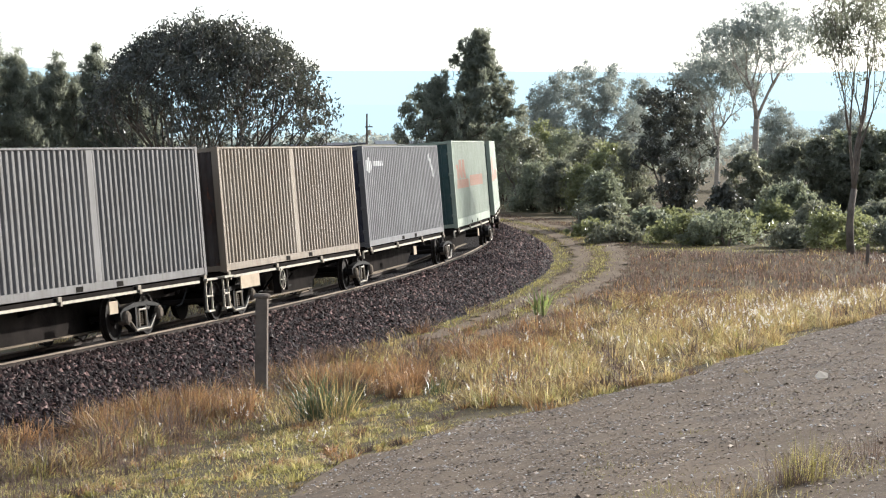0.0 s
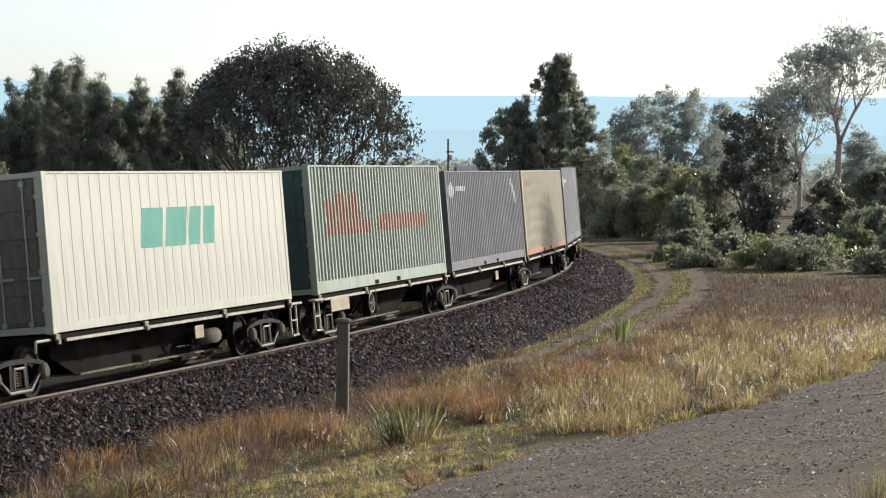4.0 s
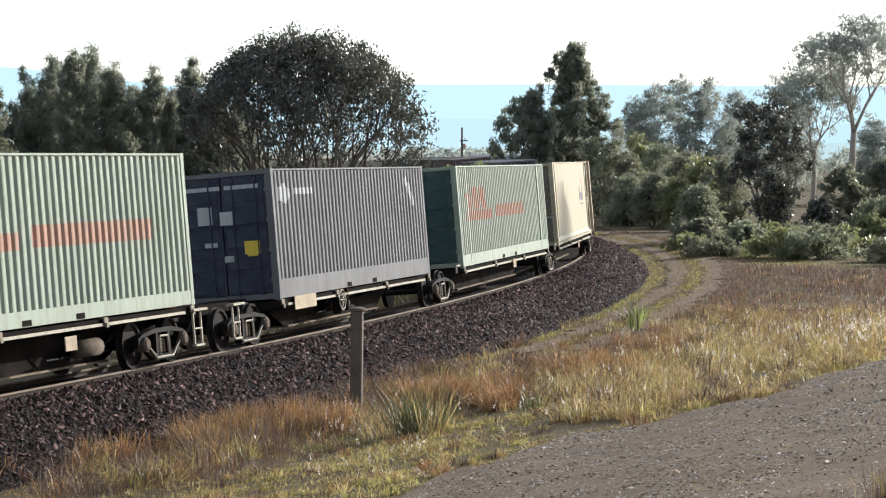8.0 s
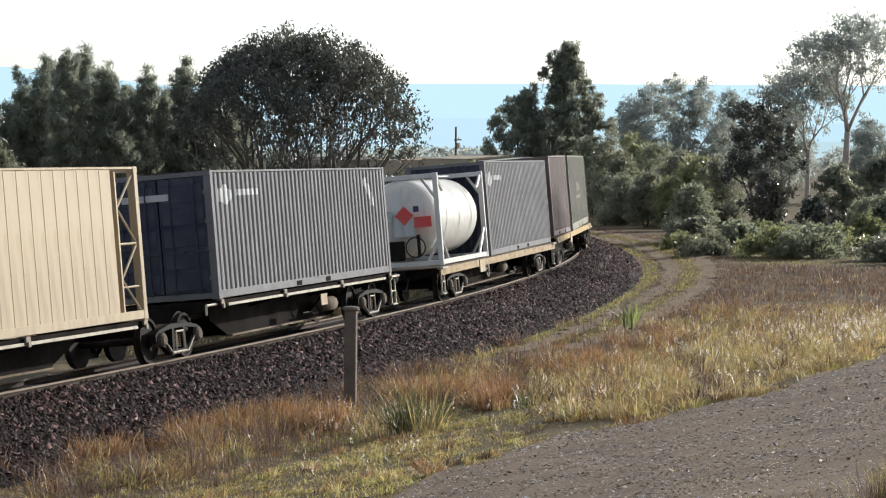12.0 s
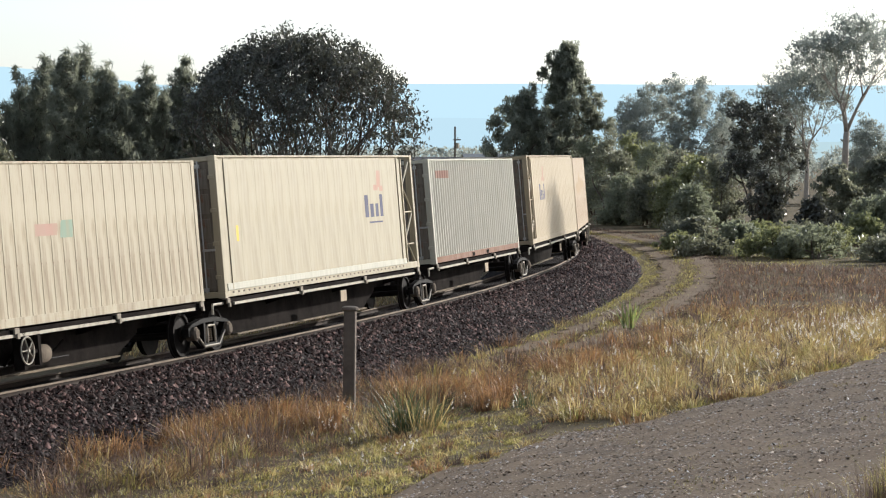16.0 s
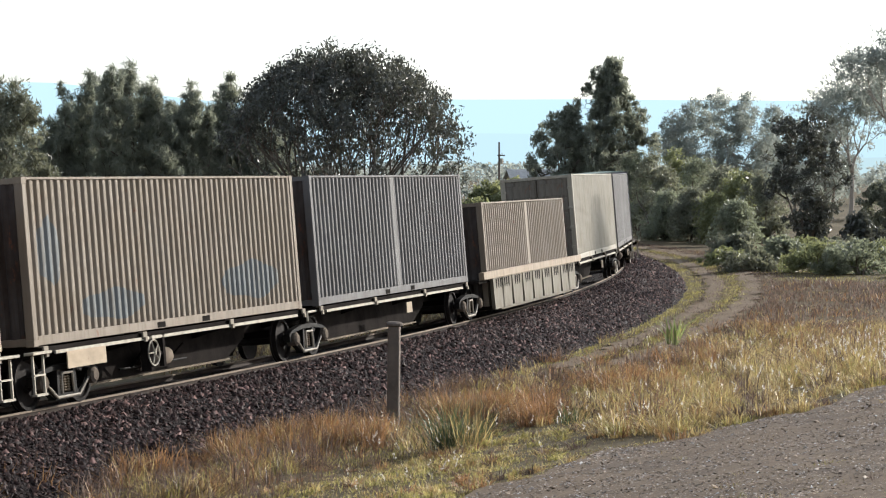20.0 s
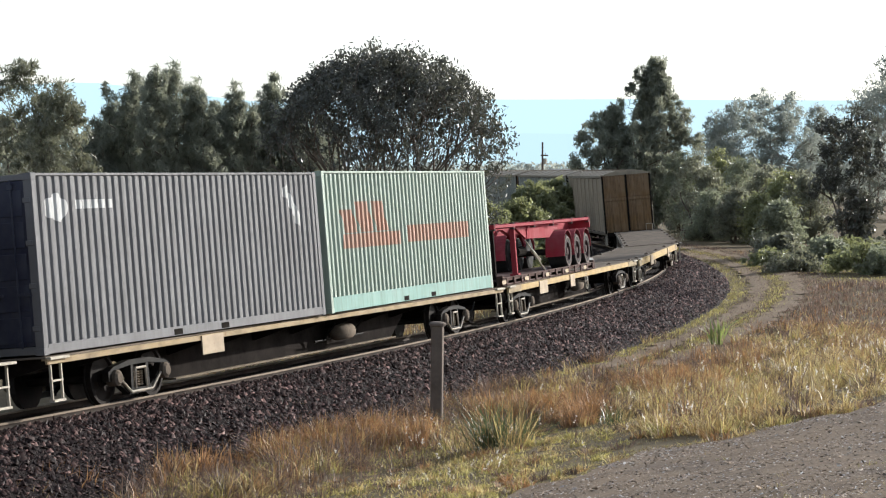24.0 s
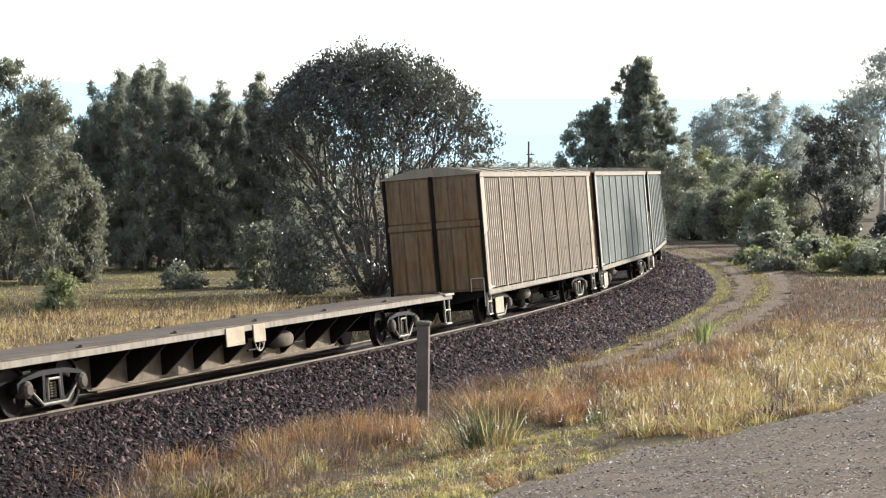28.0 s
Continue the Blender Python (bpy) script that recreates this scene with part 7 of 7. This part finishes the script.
def skeletal_trailer(s_front):
    L = 12.4
    root = load_on("skeletal_trailer", "red skeletal container trailer with three axles chained to a rack", "trailer", "", s_front + L / 2, 1.21)
    top = 1.45
    for y in (-0.48, 0.48):
        part("main_beam", Geo().prism([(-6.1, top), (-6.1, top - 0.32), (1.6, top - 0.36), (2.6, top - 0.16), (6.2, top - 0.16), (6.2, top)], "y", y - 0.06, y + 0.06), P_RED, root)
    for u in (-6.05, -3.6, -1.0, 1.4, 3.9, 6.1):
        part("bolster", Geo().box(u - 0.09, u + 0.09, -1.2, 1.2, top - 0.12, top, 0.012), P_RED, root)
        for y in (-1.14, 1.14):
            piece("twist_lock", "trailer", lambda g: g.box(-0.07, 0.07, -0.06, 0.06, top - 0.16, top + 0.03, 0.012), P_RIM, root, at=(u, y, 0))
    for y in (-1.17, 1.17):
        part("edge_rail", Geo().box(-6.1, 6.15, y - 0.025, y + 0.025, top - 0.09, top - 0.01, 0.006), P_RED, root)
    part("gusset", Geo().prism([(-2.6, top - 0.12), (1.5, top - 0.12), (1.7, top - 0.46), (-1.2, top - 0.5)], "y", 0.95, 1.0), P_RED, root)
    part("neck_plate", Geo().prism([(1.5, top - 0.12), (2.9, top - 0.12), (1.7, top - 0.46)], "y", 0.9, 0.98), P_RED, root)
    for u in (2.96, 5.4):
        for y in (-0.9, 0.9):
            part("landing_leg", Geo().box(u - 0.07, u + 0.07, y - 0.07, y + 0.07, 0.06, top - 0.14, 0.01).box(u - 0.16, u + 0.16, y - 0.12, y + 0.12, -0.03, 0.06, 0.01), P_RED if u < 3 else M_FRAME, root)
    for k, u in enumerate((-2.85, -4.2, -5.55)):
        part("axle", Geo().rod((u, -0.9, 0.48), (u, 0.9, 0.48), 0.075, 8), M_DARK, root)
        for y in (-1, 1):
            wheel = piece("wheel", ("tr", y), lambda g: g.tube([((0, y * 0.62, 0), 0.40, (0, y, 0)), ((0, y * 0.66, 0), 0.50, (0, y, 0)), ((0, y * 1.12, 0), 0.50, (0, y, 0)), ((0, y * 1.17, 0), 0.47, (0, y, 0)), ((0, y * 1.17, 0), 0.31, (0, y, 0)), ((0, y * 1.10, 0), 0.29, (0, y, 0))], 26), M_TYRE, root, "black road tyre", (u, 0, 0.48))
            piece("rim", ("tr", y), lambda g: g.tube([((0, y * 1.06, 0), 0.10, (0, y, 0)), ((0, y * 1.07, 0), 0.29, (0, y, 0)), ((0, y * 1.175, 0), 0.31, (0, y, 0)), ((0, y * 1.175, 0), 0.275, (0, y, 0)), ((0, y * 1.09, 0), 0.26, (0, y, 0)), ((0, y * 1.085, 0), 0.13, (0, y, 0)), ((0, y * 1.16, 0), 0.11, (0, y, 0))], 22), P_RIM, wheel, "dark dusty red rim")
            piece("rim_ring", ("tr", y), lambda g: g.tube([((0, y * 1.172, 0), 0.45, (0, y, 0)), ((0, y * 1.182, 0), 0.445, (0, y, 0)), ((0, y * 1.182, 0), 0.40, (0, y, 0)), ((0, y * 1.172, 0), 0.395, (0, y, 0))], 26, False), M_TYREDUST, wheel, "pale dusty ring on the tyre wall")

            def guard(g):
                arc = [math.pi * (0.96 * i / 14 + 0.02) for i in range(15)]
                outer = [(0.67, -0.15)] + [(0.62 * math.cos(t), 0.62 * math.sin(t)) for t in arc]
                inner = [(0.60 * math.cos(t), 0.60 * math.sin(t)) for t in arc[::-1]] + [(0.64, -0.15)]
                g.prism(outer + inner, "y", y * 0.62, y * 1.2)
                return g
            piece("mudguard", ("tr", y), guard, P_RED, root, "curved red mudguard", (u, 0, 0.50))
    for y in (-0.91, 0.91):
        part("mud_flap", Geo().box(-6.24, -6.21, y - 0.28, y + 0.28, 0.22, 0.85, 0.004), M_TYRE, root, "black rubber mud flap")
    part("rear_plate", Geo().box(-6.2, -6.12, -1.2, 1.2, top - 0.34, top - 0.02, 0.012), P_RED, root)
    part("air_tank", Geo().tube([((-0.6, 0.3, 0.62), 0.14, (1, 0, 0)), ((0.3, 0.3, 0.62), 0.14, (1, 0, 0))], 12), M_DARK, root)
    for u in (0.6,):
        part("chain", Geo().rod((u + 1.3, 1.0, top - 0.5), (u - 0.2, 1.18, 0.02), 0.022).rod((u + 0.8, 1.06, top - 0.82), (u + 0.2, 1.12, top - 1.1), 0.05), M_CHROME, root, "bright tensioned lashing chain")
    return root


skeletal_trailer(344.0)
deck_wagon(365.5, 18.6, 7.5, "empty flat wagon with a bright yellow side sill", M_SILLY, 0.24, plates=((0.28, 1.2), (0.72, 0.5)), stakes=5, wheel_at=-5.0)
blue_box = load_on("tool_box", "small blue steel box on an empty wagon deck", "box", "", 361.6, 1.03)
part("body", Geo().box(-0.5, 0.5, -0.2, 0.3, 0, 0.22, 0.02), I_BLUE, blue_box)
deck_wagon(385.4, 24.2, 8.73, "long empty flat wagon with a dusty deep centre web", M_SILL, 0.12, web=M_WEB, plates=((0.44, 0.9), (0.49, 0.6)), stakes=7, belly=0.16, wheel_at=0.2)


def louvre_van(s_front, color, label):
    L, w, s_mid = 14.97, 1.33, s_front + 14.97 / 2
    root = vehicle("louvre_van", label, "rail van", "covered vans", s_mid, 0.10)
    z0, z1, zr = 0.86, 4.02, 4.24
    underframe(root, L, 5.4, 0.90, M_SILL, 0.12, None, belly=0.42, width=w, flange=False)
    piece("body_core", 0, lambda g: g.box(-L / 2 + 0.06, L / 2 - 0.06, -w + 0.07, w - 0.07, z0 + 0.04, z1 - 0.02), M_DARK, root)
    for side in (-1, 1):
        flip = Matrix.Identity(4) if side > 0 else pose(0, 0, 0, 0, 0, 180)
        for k in range(8):
            a = -L / 2 + 0.55 + (L - 1.1) * k / 8
            b = (L - 1.1) / 8
            pts, _ = corrugation(b - 0.10, 0.22, 0.04)
            piece("louvre_panel", 0, lambda g: sheet(g, pts, w - 0.03, z0 + 0.10, z1 - 0.14, 1), color, root, "finely ribbed side panel", flip @ Matrix.Translation((a + b / 2, 0, 0)))
            piece("panel_post", 0, lambda g: g.box(-0.05, 0.05, w - 0.06, w + 0.015, z0 + 0.05, z1 - 0.1, 0.01), color, root, at=flip @ Matrix.Translation((a, 0, 0)))
        for u in (-L / 2 + 0.28, L / 2 - 0.28):
            piece("end_side_sheet", 0, lambda g: g.box(-0.26, 0.21, w - 0.05, w - 0.005, z0 + 0.06, z1 - 0.1, 0.01), color, root, at=flip @ Matrix.Translation((u, 0, 0)))
            piece("grab_rail", 0, lambda g: g.rod((0, w + 0.05, z0 + 0.2), (0, w + 0.05, z0 + 1.6), 0.016), M_CHROME, root, "thin pale grab rail", flip @ Matrix.Translation((u, 0, 0)))
        piece("cant_rail", 0, lambda g: g.box(-L / 2, L / 2, w - 0.07, w + 0.03, z1 - 0.12, z1, 0.015), P_ROOF, root, "pale rail along the eaves", flip)
        piece("van_sill", 0, lambda g: g.box(-L / 2, L / 2, w - 0.06, w + 0.035, z0 - 0.06, z0 + 0.07, 0.012), M_SILL, root, "pale dusty van sill", flip)
    roof = [(-w - 0.04, z1 - 0.02), (-w - 0.04, z1 + 0.01), (-0.5, zr - 0.02), (0.5, zr - 0.02), (w + 0.04, z1 + 0.01), (w + 0.04, z1 - 0.02)]
    piece("roof", 0, lambda g: g.prism(roof, "x", -L / 2 - 0.02, L / 2 + 0.02), P_ROOF, root, "low pitched weathered roof")
    for k in range(9):
        piece("roof_rib", 0, lambda g: g.prism([(p, q + 0.028) for p, q in roof[1:5]] + [(p, q + 0.004) for p, q in roof[1:5]][::-1], "x", -0.03, 0.03), P_ROOF, root, at=(-L / 2 + 0.2 + (L - 0.4) * k / 8, 0, 0))
    for way in (1, -1):
        turn = Matrix.Translation((way * (L / 2 - 0.06), 0, 0)) @ (Matrix.Identity(4) if way > 0 else pose(0, 0, 0, 0, 0, 180))
        for y in (-0.655, 0.655):
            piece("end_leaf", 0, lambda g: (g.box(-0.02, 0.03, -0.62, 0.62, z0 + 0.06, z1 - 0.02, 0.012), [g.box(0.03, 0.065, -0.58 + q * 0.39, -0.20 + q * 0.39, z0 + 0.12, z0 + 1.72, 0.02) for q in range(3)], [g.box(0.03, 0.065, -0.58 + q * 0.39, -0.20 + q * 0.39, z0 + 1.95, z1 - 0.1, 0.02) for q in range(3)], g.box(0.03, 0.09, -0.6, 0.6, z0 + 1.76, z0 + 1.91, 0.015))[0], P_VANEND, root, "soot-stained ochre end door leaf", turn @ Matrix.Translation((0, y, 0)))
            piece("door_stay", 0, lambda g: g.box(0.05, 0.075, -0.03, 0.03, z0 + 0.1, z1 - 0.05, 0.008), P_VANEND, root, at=turn @ Matrix.Translation((0, y * 0.9, 0)))
        piece("centre_post", 0, lambda g: g.box(0.0, 0.09, -0.05, 0.05, z0, z1, 0.012), M_DARK, root, at=turn)
        piece("gable", 0, lambda g: g.prism([(-w, z1 - 0.03), (-0.5, zr - 0.04), (0.5, zr - 0.04), (w, z1 - 0.03)][::-1], "x", 0.0, 0.055), P_VANEND, root, at=turn)
        for y in (w - 0.0375, -w + 0.0375):
            piece("corner_angle", 0, lambda g: g.box(-0.02, 0.07, -0.0425, 0.0425, z0, z1, 0.008), M_DARK, root, at=turn @ Matrix.Translation((0, y, 0)))
        bogie(root, way * 5.4, s_mid, chord=0.10)
        coupler(root, way * L / 2, way)
        stirrup(root, way * (L / 2 - 0.35), 1.25)
        piece("gangway_rail", 0, lambda g: g.rod((0.12, 0.9, 0.9), (0.12, 0.9, 1.25), 0.016).rod((0.12, 0.9, 1.25), (0.12, 1.25, 1.25), 0.016).rod((0.12, 1.25, 1.25), (0.12, 1.25, 0.5), 0.016), M_CHROME, root, "thin end hand rail", turn)
    plate(root, L / 2 - 1.5, 0.95, 0.42, 0.46)
    brake_gear(root, 1.0)


louvre_van(412.77, P_VAN, "tan weathered louvre-sided van with stained ochre end doors")
louvre_van(428.54, P_VANGREY, "silver-grey weathered louvre-sided van")
louvre_van(444.3, P_VANGREY, "silver-grey weathered louvre-sided van at the tail")


farmhouse()


# ---- what moves ----
def motions():
    for ob, s0, seat in MOVERS:
        rows = []
        for k in range(57):
            t = 0.5 * k
            rows.append((t, rail_pose(s0 - travel(t)) @ seat))
        walk(ob, rows)
    for ob, s0, x in WHEELS:
        gone = [s0 - travel(k / FPS) for k in range(28 * FPS + 1)]
        seen = [k for k, s in enumerate(gone) if -112 < s < -25]
        if len(seen) < 3:
            continue
        k0, k1 = seen[0], seen[-1]
        spin = lambda k: Matrix.Translation((x, 0, 0.46)) @ Matrix.Rotation((gone[k0] - gone[k]) / 0.46, 4, "Y")
        rows = [(k / FPS, spin(k)) for k in range(k0, k1 + 1)]
        if k0 > 0:
            rows.insert(0, (0.0, spin(k0)))
        if k1 < 28 * FPS:
            rows.append((28.0, spin(k1)))
        walk(ob, rows)


motions()
